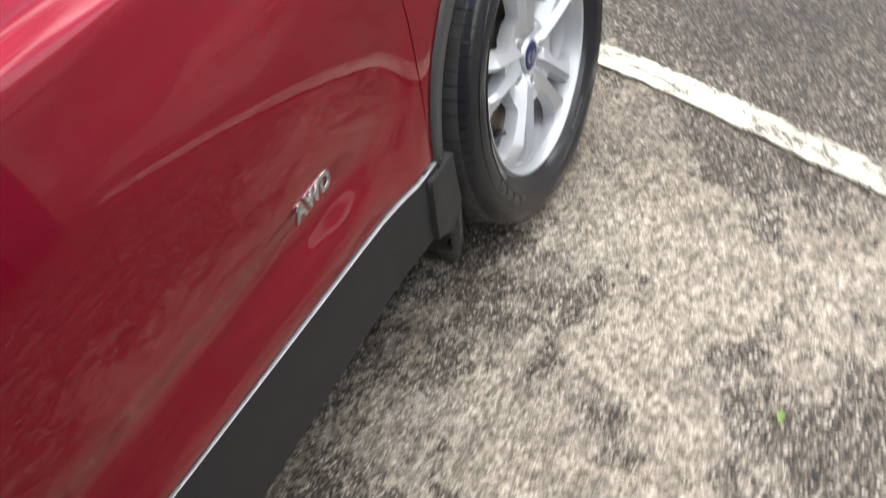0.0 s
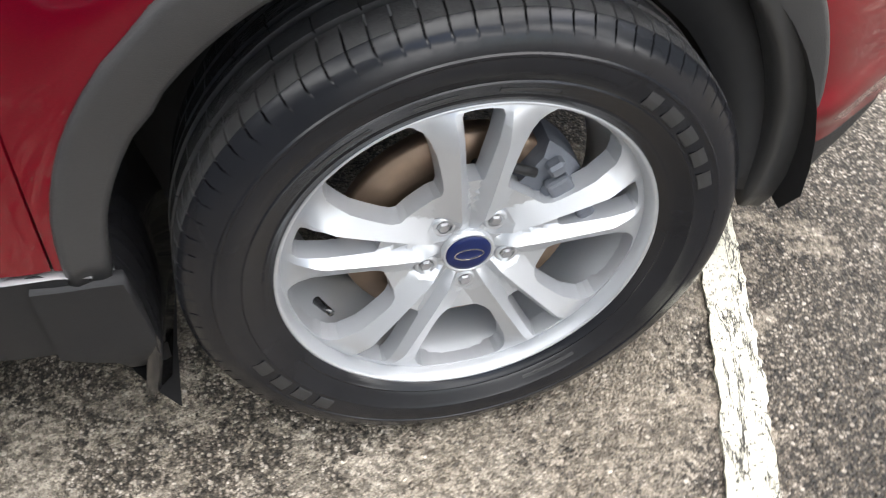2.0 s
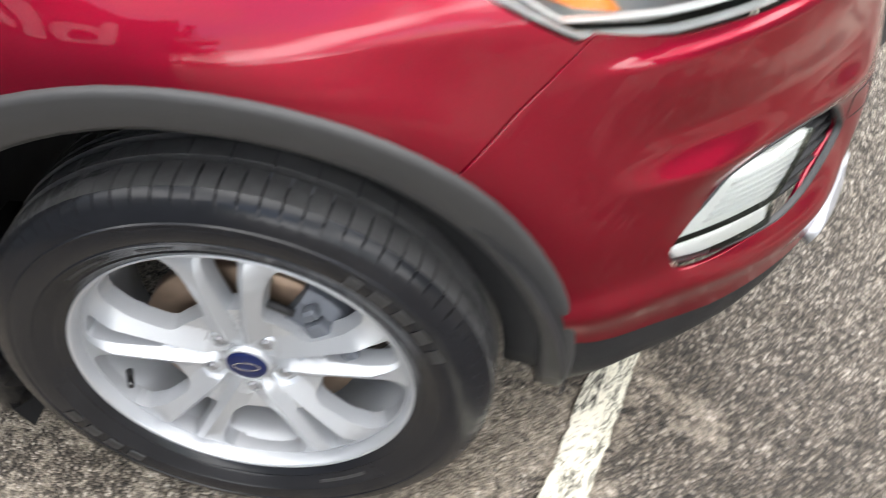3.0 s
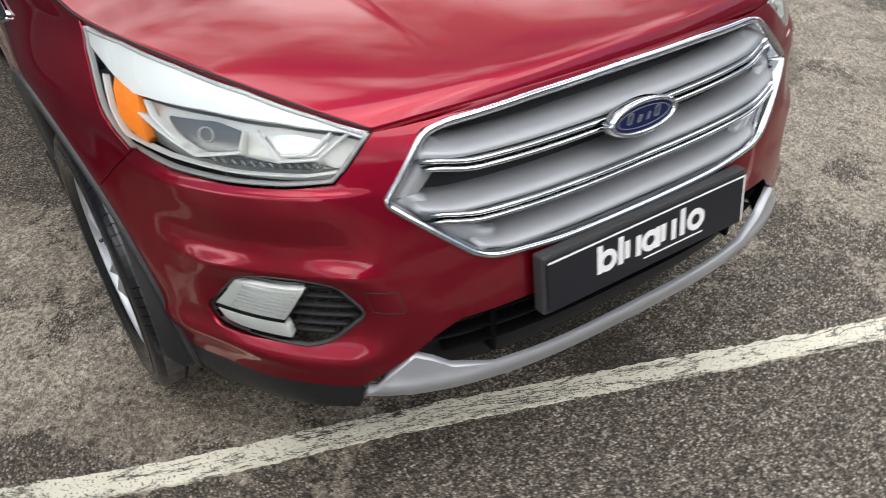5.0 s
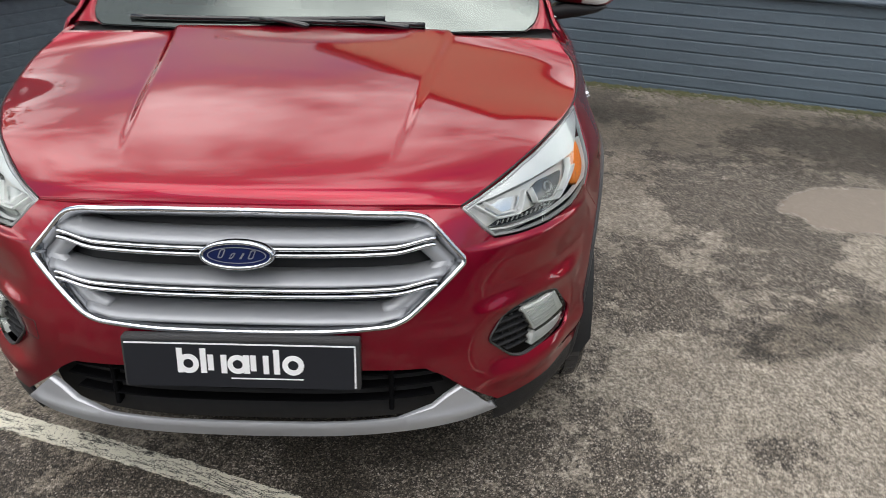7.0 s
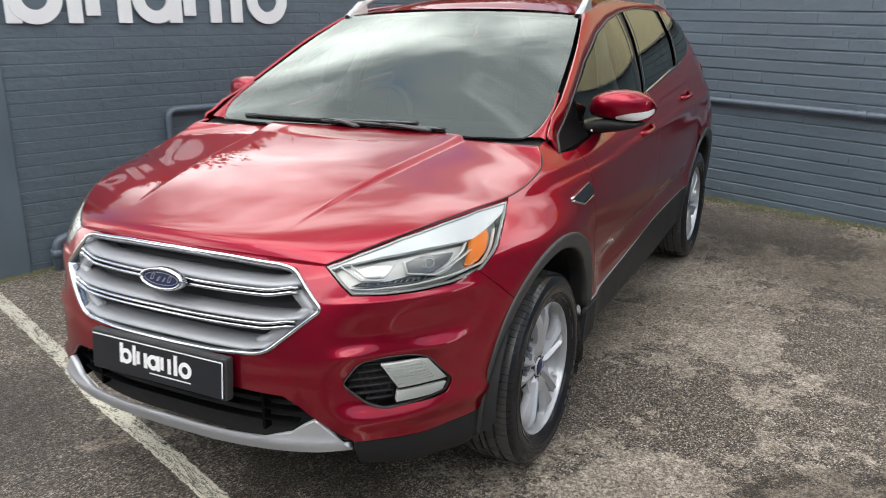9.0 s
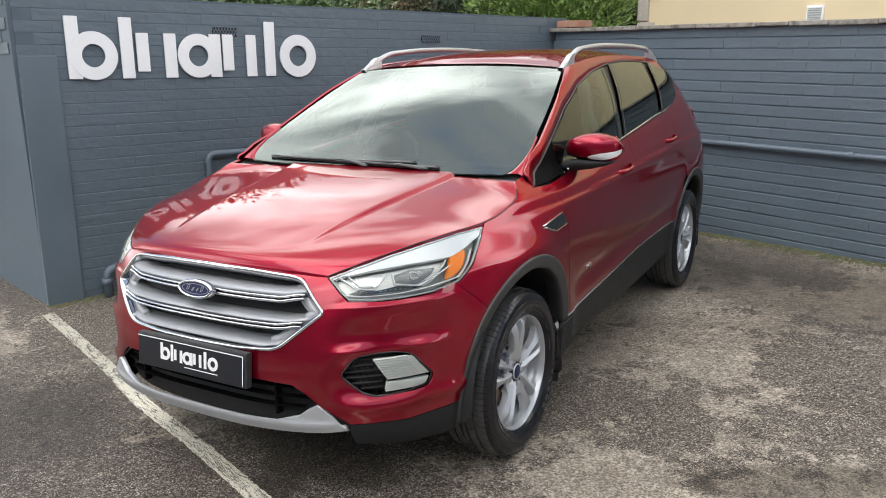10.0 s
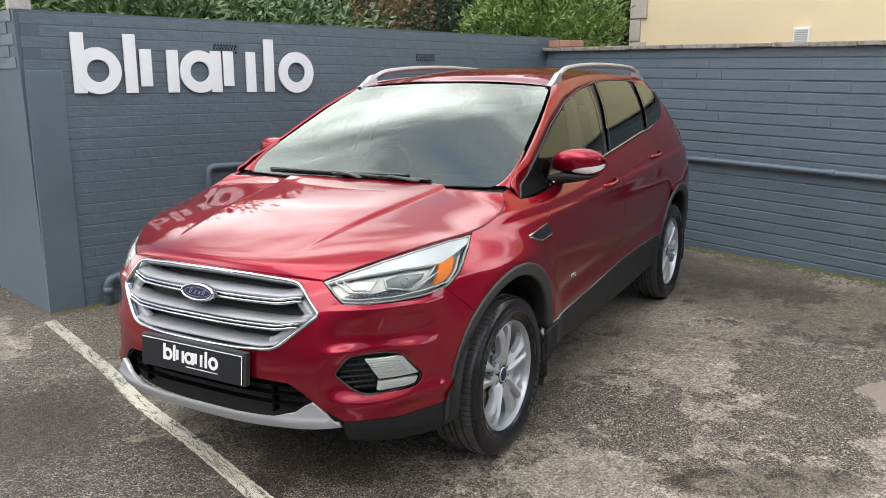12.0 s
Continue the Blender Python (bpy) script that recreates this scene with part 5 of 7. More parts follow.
def shoulder(s, z):
    """Crease lines along the flank: a shoulder line and a hollow above the sill."""
    x = skin(s, z)[:, 0]
    zs = .965 + .06 * np.clip((-.3 - x) / 2.2, 0, 1.2)
    sh = .007 * np.exp(-(np.maximum(z - zs, 0) / .012) ** 2 - (np.minimum(z - zs, 0) / .05) ** 2) * smooth((.1 - x) / .3)
    zl = .555 + .06 * np.clip((-.4 - x) / 1.8, 0, 1)
    lo = -.010 * np.exp(-((z - zl - .035) / .035) ** 2) * smooth((-.45 - x) / .2) * smooth((x + 2.35) / .3) + .006 * np.exp(-((z - zl + .045) / .03) ** 2) * smooth((-.45 - x) / .2)
    return sh + lo


both_sides("front_fender", FENDER, PAINT, car, h=.016, relief=shoulder)
BELT = [(-.22, 1.063), (-.35, 1.066), (-.6, 1.084), (-1.0, 1.116), (-1.35, 1.148), (-1.70, 1.178), (-2.05, 1.210), (-2.30, 1.226)]


FDOOR = [S(-.43, .47), S(-.40, .70), S(-.388, .92), S(-.375, 1.0), S(-.34, 1.060), S(-.6, 1.080), S(-1.0, 1.110), S(-1.42, 1.150), S(-1.475, 1.03), S(-1.455, .90), S(-1.44, .70), S(-1.45, .545), S(-1.0, .508)]
RDOOR = [S(-1.45, .545), S(-1.44, .70), S(-1.455, .90), S(-1.475, 1.03), S(-1.42, 1.150), S(-1.70, 1.174), S(-2.05, 1.205), S(-2.28, 1.222), S(-2.42, 1.10), S(-2.45, .98), S(-2.50, .832), S(-2.40, .768), *arc(WB, ARCH_R - .01, 46, 26, 4), S(-2.2, .553), S(-1.8, .552)]
QUARTER = [S(-2.28, 1.222), S(-2.60, 1.27), S(-2.80, 1.36), S(-2.92, 1.47), S(-3.05, 1.52), S(-3.32, 1.30), S(-3.48, 1.08), S(-3.52, .80), S(-3.50, .55), S(-3.25, .50), *arc(WB, ARCH_R - .01, 160, 68, 16), S(-2.50, .832), S(-2.45, .98), S(-2.42, 1.10)]
both_sides("front_door", FDOOR, PAINT, car, h=.016, relief=shoulder)
both_sides("rear_door", RDOOR, PAINT, car, h=.018, relief=shoulder)
both_sides("rear_quarter", QUARTER, PAINT, car, h=.022, relief=shoulder)
# black sills and rear skirt
both_sides("sill", [S(-.40, .452), S(-.43, .466), S(-1.0, .504), S(-1.45, .541), S(-1.8, .548), S(-2.235, .549), S(-2.28, .36), S(-1.6, .33), S(-.8, .325), S(-.41, .335)], SILL_BLACK, car, h=.05, off=.004)
for side in (1, -1):
    band("sill_edge", [S(-.40, .450), S(-.43, .463), S(-1.0, .502), S(-1.45, .539), S(-1.8, .546), S(-2.235, .547)], .0018, CAST, car, side, .006, closed=False, step=.05, label="bright edge of the sill trim")
both_sides("rear_skirt", [S(WB - .42, .52), S(-3.25, .497), S(-3.50, .547), S(-3.50, .30), S(-3.10, .27)], BLACK_PLASTIC, car, h=.05)
panel("tail", [S(-3.49, .28), S(-3.51, .55), S(-3.53, .80), S(-3.49, 1.08), S(-3.33, 1.30), S(-3.06, 1.52), (_s[-1], 1.52), (_s[-1], .28)], PAINT, car, 1, .06, gap=0)
panel("tail", [S(-3.49, .28), S(-3.51, .55), S(-3.53, .80), S(-3.49, 1.08), S(-3.33, 1.30), S(-3.06, 1.52), (_s[-1], 1.52), (_s[-1], .28)], PAINT, car, -1, .06, gap=0)
both_sides("tail_lamp", [S(-3.08, 1.19), S(-3.34, 1.23), S(-3.42, 1.14), S(-3.43, 1.03), S(-3.26, 1.07)], plain("red_tail_lens", (.35, .01, .01), .15, coat=.6), car, h=.05, off=.006)


# wheel-arch cladding
def arch_trim(cx, a0, a1, side):
    rows = []
    for i in range(45):
        a = radians(a0 + (a1 - a0) * i / 44)
        row = []
        ro, ri = arch_out(math.degrees(a)), arch_inner(math.degrees(a))
        for r, o in ((ro + .004, -.004), (ro + .003, .004), (ro - .001, .007), (ro - .006, .0080), ((ro + ri) / 2, .003), (ri + .008, .003), (ri, -.001), (ri - .002, -.02), (ri + .004, -.07)):
            s, z = S(cx + r * math.cos(a), HUB_Z + r * math.sin(a))
            p = skin(np.array([s]), np.array([z]), np.array([o]))[0]
            row.append((p[0], p[1] * side, p[2]))
        rows.append(row)
    v, f = loft(rows)
    k = len(rows[0])
    f += [tuple(range(k)), tuple(range(len(v) - k, len(v)))[::-1]]
    bm = bmesh.new()
    bv = [bm.verts.new(q) for q in v]
    for t in f:
        bm.faces.new([bv[i] for i in t])
    bmesh.ops.recalc_face_normals(bm, faces=bm.faces)
    part("wheel_arch_trim", bm, BLACK_PLASTIC, car, "grained dark grey plastic", True)


def arch_liner(cx, side):
    """Black tub over the wheel; its front foot is narrower than the arch lip."""
    rows = []
    for i in range(35):
        a = radians(-5 + 211 * i / 34)
        lip = .872 - .10 * smooth((-.06 - a) / .08)
        rows.append([(cx + r * math.cos(a), side * y, max(.15, HUB_Z + r * math.sin(a))) for r, y in ((.430, lip), (.440, .76), (.445, .60), (.43, .46), (.05, .45))])
    v, f = loft(rows)
    solid("wheel_arch_liner", v, f, DARK, car, "", True)
    if cx == 0:
        # splash guard that narrows the gap ahead of the tyre
        rows = [[(r * math.cos(a), side * y, HUB_Z + r * math.sin(a)) for r, y in ((.349, .79), (.349, .80), (.432, .815), (.432, .79))] for a in [radians(-4 + 60 * i / 14) for i in range(15)]]
        v, f = loft(rows, close_u=True, cap=True)
        solid("splash_guard", v, f, DARK, car, "", True)


def mud_flap(cx, side):
    """A curved black blade behind the wheel, widening outwards towards its lower tip."""
    rows = []
    for z, x, y0, y1 in ((.190, -.402, .845, .872), (.205, -.398, .780, .884), (.25, -.384, .715, .890), (.31, -.366, .690, .892), (.38, -.372, .680, .890), (.46, -.385, .680, .880)):
        rows.append([(cx + x + .012, side * y0, z), (cx + x, side * (y0 + y1) / 2, z), (cx + x - .002, side * (y1 - .01), z), (cx + x - .010, side * y1, z), (cx + x - .020, side * (y1 - .006), z), (cx + x - .010, side * y0, z)])
    v, f = loft(rows, close_u=True, cap=True)
    solid("mud_flap", v, f, GLOSS_BLACK, car, "", True)


for side in (1, -1):
    arch_trim(0, -8, 166, side)
    arch_trim(WB, 20, 172, side)
    for cx in (0, WB):
        arch_liner(cx, side)
        mud_flap(cx, side)
    # front splash guard behind the bumper corner and the sill's raised end cap
    panel("sill_end_cap", [S(-.374, .437), S(-.458, .455), S(-.472, .335), S(-.425, .30), S(-.402, .195), S(-.388, .215), S(-.372, .33)], SILL_BLACK, car, side, .03, off=.012, depth=.02, gap=0, label="raised black end cap of the sill")

# floor pan and inner body, dark
part("floor_pan", box_bm(1.70, 1.40, .10, (-1.33, 0, .30), .03, 2), DARK, car)
part("floor_pan", box_bm(4.1, .84, .10, (-1.45, 0, .31), .03, 2), DARK, car)
part("inner_body", box_bm(1.66, 1.50, .55, (-1.33, 0, .66), .03, 2), DARK, car)
part("inner_body", box_bm(1.2, .86, .55, (-2.75, 0, .66), .03, 2), DARK, car)
part("engine_bay", box_bm(.95, .86, .50, (.20, 0, .60), .05, 2), DARK, car)

# ---- greenhouse ----
WS_EDGE = Spline([0, .22, .5, .72, 1.0], np.array([skin(*[np.array([c]) for c in p])[0] for p in (S(-.215, 1.112), S(-.43, 1.222), S(-.70, 1.350), S(-.88, 1.434), S(-1.075, 1.520))]))
WS_MID = Spline([0, .5, 1.0], [(-.235, 1.092), (-.665, 1.340), (-1.115, 1.545)])


def screen_at(a, v):
    m, e = WS_MID(v), WS_EDGE(v)
    a = np.asarray(a, float)
    k = np.abs(a) ** 2.1
    return np.stack([m[..., 0] + (e[..., 0] - m[..., 0]) * k, e[..., 1] * a, m[..., 1] + (e[..., 2] - m[..., 1]) * k], -1)


def corner(v):
    """How far the screen's lower corners are rounded in."""
    k = np.clip((.20 - v) / .20, 0, 1)
    return 1 - .085 * (1 - np.sqrt(1 - .98 * k ** 2)) - .03 * k ** 2


rows = [[tuple(screen_at(a * corner(v), v)) for a in np.linspace(-.985, .985, 41)] for v in np.linspace(.0, .985, 41)]
v, f = loft(rows)
solid("windscreen", v, f, WINDSCREEN, car, "greenish glass reflecting the sky", True)


# black painted border of the screen
def frit(a0, a1, v0, v1, na=24, nv=24):
    rows = [[tuple(screen_at(a * corner(v), v) - np.array([-.002, 0, .004])) for a in np.linspace(a0, a1, na)] for v in np.linspace(v0, v1, nv)]
    v, f = loft(rows)
    return v, f


for a0, a1, v0, v1 in ((-.985, .985, 0, .055), (-.985, .985, .95, .985), (-.985, -.955, .055, .95), (.955, .985, .055, .95)):
    v, f = frit(a0, a1, v0, v1)
    solid("screen_border", v, f, GLOSS_BLACK, car, "black printed glass border", True)
# red foot of the pillar round the screen's lower corner
for side in (1, -1):
    rows = [[tuple(screen_at(side * a, v) + np.array([.002, 0, .005 if 0 < i < 5 else -.004])) for i, a in enumerate(np.linspace(.987 * corner(v), 1.0, 6))] for v in np.linspace(0, .26, 16)]
    v, f = loft(rows)
    solid("pillar_foot", v, f if side > 0 else [t[::-1] for t in f], PAINT, car, "", True)
# cowl
rows = []
for a in np.linspace(-1, 1, 41):
    p = screen_at(a, 0.0)
    hgt = hood_at(abs(a), 1.0)
    rows.append([(hgt[0] + .01, p[1], hgt[2] - .028), (p[0] - .02, p[1], p[2] - .012), (p[0] - .06, p[1], p[2] - .004)])
v, f = loft(rows)
solid("cowl", v, f, BLACK_PLASTIC, car, "", True)

# roof
RMID = Spline([-3.08, -2.8, -2.4, -1.9, -1.35, -1.095], [1.535, 1.590, 1.620, 1.625, 1.592, 1.551])
RZ = Spline([-3.08, -2.8, -2.4, -1.9, -1.35, -1.095], [1.500, 1.530, 1.556, 1.566, 1.546, 1.520])


def roof_at(a, x):
    ze = float(RZ(x))
    ye = float(skin(*[np.array([c]) for c in S(x, ze)])[0][1])
    zm = float(RMID(x))
    xm = x - .02 * (1 - abs(a) ** 2) * (1 if x > -1.2 else 0)
    return (xm, ye * a, ze + (zm - ze) * (1 - abs(a) ** 2.6))


rows = [[roof_at(a, x) for a in np.linspace(-1, 1, 41)] for x in np.linspace(-1.095, -3.08, 34)]
v, f = loft(rows)
solid("roof", v, [t[::-1] for t in f], PAINT, car, "", True)
SEAL = [S(-.215, 1.066), S(-.41, 1.140), S(-.60, 1.230), S(-.82, 1.338), S(-1.11, 1.440), S(-1.38, 1.493), S(-1.69, 1.527), S(-2.05, 1.543), S(-2.45, 1.529)]
DLO = [*SEAL, S(-2.80, 1.466), S(-2.875, 1.445), S(-2.69, 1.300), S(-2.60, 1.275), S(-2.30, 1.228), *[S(x, z + .003) for x, z in BELT[:0:-1] if x > -2.25]]
PILLAR = [S(-.206, 1.112), S(-.43, 1.222), S(-.70, 1.350), S(-.88, 1.434), S(-1.075, 1.520)]
CANT = [S(x, float(RZ(x))) for x in (-1.35, -1.6, -1.9, -2.2, -2.5, -2.8, -2.95, -3.05)]
_seal_s, _seal_z = zip(*sorted(SEAL))


def rolled(s, z):
    """The pillar and the roof's side are rounded across their width."""
    w = np.clip((z - np.interp(s, _seal_s, _seal_z)) / .10, 0, 1)
    return .022 * np.sin(np.pi * w)


both_sides("roof_side", [*PILLAR, *CANT, S(-2.92, 1.47), S(-2.80, 1.470), *[(s_, z_ + .003) for s_, z_ in SEAL[::-1]]], PAINT, car, h=.018, gap=0, relief=rolled)


def bulge(s, z):
    """Side glass is rounder than the body: upright at the belt, leaning in at the roof."""
    return .020 * np.sin(np.pi * np.clip((z - 1.02) / .56, 0, 1)) + .025 * (z - 1.14)


# side windows
FG = [S(-.580, 1.212), S(-.60, 1.222), S(-.82, 1.330), S(-1.11, 1.432), S(-1.38, 1.485), S(-1.60, 1.508), S(-1.405, 1.295), S(-1.32, 1.147), S(-1.0, 1.119), S(-.570, 1.083)]
RG = [S(-1.74, 1.522), S(-2.05, 1.534), S(-2.40, 1.521), S(-2.275, 1.364), S(-2.13, 1.220), S(-2.05, 1.212), S(-1.70, 1.181), S(-1.40, 1.152), S(-1.495, 1.295)]
QG = [S(-2.50, 1.513), S(-2.80, 1.458), S(-2.86, 1.440), S(-2.68, 1.302), S(-2.58, 1.274), S(-2.22, 1.228), S(-2.36, 1.364)]
both_sides("door_glass", FG, SIDE_GLASS, car, h=.03, off=-.014, depth=0, gap=-.004, relief=bulge)
both_sides("rear_door_glass", RG, PRIVACY, car, h=.03, off=-.014, depth=0, gap=-.004, label="dark tinted glass", relief=bulge)
both_sides("quarter_glass", QG, PRIVACY, car, h=.03, off=-.012, depth=0, gap=-.004, label="dark tinted glass", relief=bulge)
both_sides("sail_panel", [SEAL[0], SEAL[1], S(-.575, 1.214), S(-.565, 1.083), S(-.35, 1.068)], SAIL_BLACK, car, h=.03, off=-.003)
both_sides("centre_pillar", [S(-1.605, 1.510), S(-1.735, 1.523), S(-1.490, 1.295), S(-1.395, 1.152), S(-1.325, 1.146), S(-1.41, 1.295)], PILLAR_BLACK, car, h=.03, off=-.004)
both_sides("rear_pillar", [S(-2.405, 1.523), S(-2.495, 1.516), S(-2.355, 1.364), S(-2.215, 1.228), S(-2.135, 1.220), S(-2.28, 1.364)], PILLAR_BLACK, car, h=.03, off=-.004)
both_sides("inner_lining", inset(DLO, -.02), DARK, car, h=.08, off=-.05, depth=0, gap=0, holes=[FG, RG, QG])


def on_side(pts, off, side, r, name, material, label="", grow=1.0):
    """A thin round strip laid along the flank through the given places."""
    o = np.array(outline(pts, .03, False))
    p = skin(o[:, 0], o[:, 1], np.full(len(o), off)) * [1, side, 1]
    tv, tf = tube([tuple(q) for q in p], r, 8, grow)
    return solid(name, tv, tf, material, car, label, True)


for side in (1, -1):
    on_side([S(x, z + .004) for x, z in BELT[2:]] + [S(-2.55, 1.266), S(-2.63, 1.288), S(-2.685, 1.318), S(-2.75, 1.362), S(-2.86, 1.452)], .002, side, .0065, "window_trim", CHROME, "bright chrome strip")
    on_side(SEAL + [S(-2.80, 1.466)], -.001, side, .006, "window_seal", BLACK_PLASTIC)
    for line in ([S(-1.315, 1.150), S(-1.40, 1.295), S(-1.60, 1.508)], [S(-1.40, 1.155), S(-1.495, 1.295), S(-1.74, 1.520)], [S(-2.215, 1.230), S(-2.36, 1.364), S(-2.50, 1.514)]):
        o = np.array(outline(line, .03, False))
        p = skin(o[:, 0], o[:, 1], -.006 + bulge(o[:, 0], o[:, 1])) * [1, side, 1]
        tv, tf = tube([tuple(q) for q in p], .0020, 6)
        solid("pillar_edge", tv, tf, BLACK_PLASTIC, car, "", True)

# ---- lamps ----
LAMP_IN = inset(LAMP, .002)


def lamp_set(side):
    lamp = panel("headlamp", LAMP_IN, LAMP_BASE, car, side, .03, off=-.055, depth=0, gap=0, label="clear headlamp with white brow and amber indicator")
    panel("lens", LAMP_IN, LAMP_LENS, lamp, side, .02, off=.002, depth=0, gap=0)
    panel("brow", [F(.492, .881), F(.56, .908), F(.634, .938), S(.443, .961), S(.312, .977), S(.205, .981), S(.236, .955), S(.33, .928), S(.395, .912), F(.702, .910), F(.614, .900), F(.528, .884), F(.502, .872)], BROW, lamp, side, .025, off=-.006, depth=.02, gap=0, label="white satin brow")
    panel("indicator", [S(.328, .930), S(.338, .910), S(.378, .874), S(.415, .852), S(.458, .840), S(.440, .866), S(.410, .900), S(.385, .930)], AMBER, lamp, side, .02, off=-.010, depth=.02, gap=0, label="amber indicator")
    band("bezel", LAMP_IN, .007, LAMP_EDGE, lamp, side, .002, base=-.004)
    # dark glazed well with two bracketed modules
    panel("well", [F(.505, .868), F(.545, .828), F(.600, .826), F(.68, .826), F(.752, .828), F(.772, .838), S(.425, .898), S(.405, .908), F(.70, .906), F(.615, .896), F(.53, .880)], LAMP_WELL, lamp, side, .02, off=-.040, depth=0, gap=0, label="bright inner housing")
    dark = [F(.668, .884), F(.684, .852), F(.738, .842), F(.762, .872), F(.764, .894), F(.70, .898)]
    panel("module", rounded(dark, .010), LAMP_DARK, lamp, side, .02, off=-.030, depth=.02, gap=0, label="dark glazed lamp module")
    cs, cz = np.mean([q[0] for q in dark]), .874
    band("projector", [(cs + .017 * math.cos(a), cz + .014 * math.sin(a)) for a in [2 * math.pi * i / 20 for i in range(20)]], .003, LAMP_EDGE, lamp, side, .003, base=-.028, step=.006, label="round projector ring")
    panel("bowl", rounded([F(.552, .872), F(.585, .848), F(.632, .848), F(.648, .882), F(.60, .886)], .012), REFLECTOR, lamp, side, .02, off=-.034, depth=0, gap=0, label="bright reflector bowl")
    # black ribbed strip along the foot
    panel("foot_mask", [F(.560, .830), F(.60, .827), F(.70, .828), F(.752, .831), F(.735, .838), F(.69, .846), F(.64, .836), F(.585, .840)], GLOSS_BLACK, lamp, side, .02, off=-.026, depth=0, gap=0)
    for k in range(12):
        y0 = .585 + .0125 * k
        band("rib", [F(y0, .829), F(y0 + .004, .836)], .002, LAMP_BASE, lamp, side, .003, closed=False, base=-.024, step=.01)
    # light guides: thin bright lines
    for path in ([F(.520, .880), F(.578, .842), F(.636, .838), F(.650, .886)], [F(.545, .882), F(.588, .850), F(.628, .848)], [F(.662, .886), F(.680, .850), F(.742, .834), F(.764, .852), S(.420, .884)], [F(.752, .848), S(.445, .886), S(.420, .905)]):
        band("light_guide", path, .0055, WHITE, lamp, side, .010, closed=False, base=-.018, step=.012)
    band("foot_line", [F(.506, .866), F(.548, .823), F(.600, .817), F(.70, .818), F(.772, .826), S(.405, .840), S(.350, .880), S(.300, .922)], .0045, WHITE, lamp, side, .006, closed=False, base=-.012, step=.012, label="thin bright light line")
    # fog lamp unit
    fog = panel("fog_lamp", inset(FOG_CUT, .002), BLACK_PLASTIC, car, side, .03, off=-.060, depth=0, gap=0, label="fog lamp unit with black mesh and clear ribbed lens")
    band("bezel", inset(FOG_CUT, -.001), .005, BLACK_PLASTIC, fog, side, .001, base=-.012, step=.012)
    for piece, zs in (([F(.650, .612), F(.748, .604), F(.782, .524), F(.690, .528)], (.604, .535)), ([F(.690, .522), F(.780, .514), F(.770, .482), F(.684, .484)], (.514, .514))):
        panel("lens", piece, LAMP_LENS, fog, side, .02, off=-.010, depth=.02, gap=0)
        panel("reflector", inset(piece, .002), FOG_WHITE, fog, side, .02, off=-.017, depth=.02, gap=0)
        zz = zs[0]
        while zz > zs[1]:
            y0 = float(np.interp(zz, [q[1] for q in ((0, .484), (0, .528), (0, .612))], [.690, .692, .652])) + .004
            y1 = float(np.interp(zz, [.476, .520, .600], [.764, .770, .742])) - .006
            band("lens_rib", [F(y0, zz), F((y0 + y1) / 2, zz), F(y1, zz)], .0040, FOG_WHITE, fog, side, .003, closed=False, base=-.016, step=.03)
            zz -= .0092
    for zz, y0, y1 in ((.606, .612, .655), (.585, .592, .668), (.563, .578, .682), (.541, .580, .692), (.519, .598, .682), (.499, .622, .680)):
        band("slat", [F(y0, zz), F((y0 + y1) / 2, zz), F(y1, zz)], .008, SILL_BLACK, fog, side, .006, closed=False, base=-.030, step=.03)
    for k in range(5):
        y0 = .600 + .018 * k
        band("rib", [F(y0, .600), F(y0 + .014, .55), F(y0 + .03, .500)], .003, BLACK_PLASTIC, fog, side, .003, closed=False, base=-.034, step=.03)


lamp_set(1)
lamp_set(-1)


# ---- mirrors, handles, vents, rails, wipers ----
MIR_Y = [.800, .806, .815, .85, .90, .94, .98, 1.015, 1.035, 1.045, 1.050]
MIR_T = [1.185, 1.208, 1.219, 1.236, 1.246, 1.248, 1.242, 1.228, 1.212, 1.198, 1.183]
MIR_B = [1.165, 1.150, 1.142, 1.136, 1.131, 1.127, 1.123, 1.126, 1.138, 1.152, 1.172]
MIR_F = [.010, .040, .054, .070, .076, .074, .062, .034, .005, -.020, -.045]


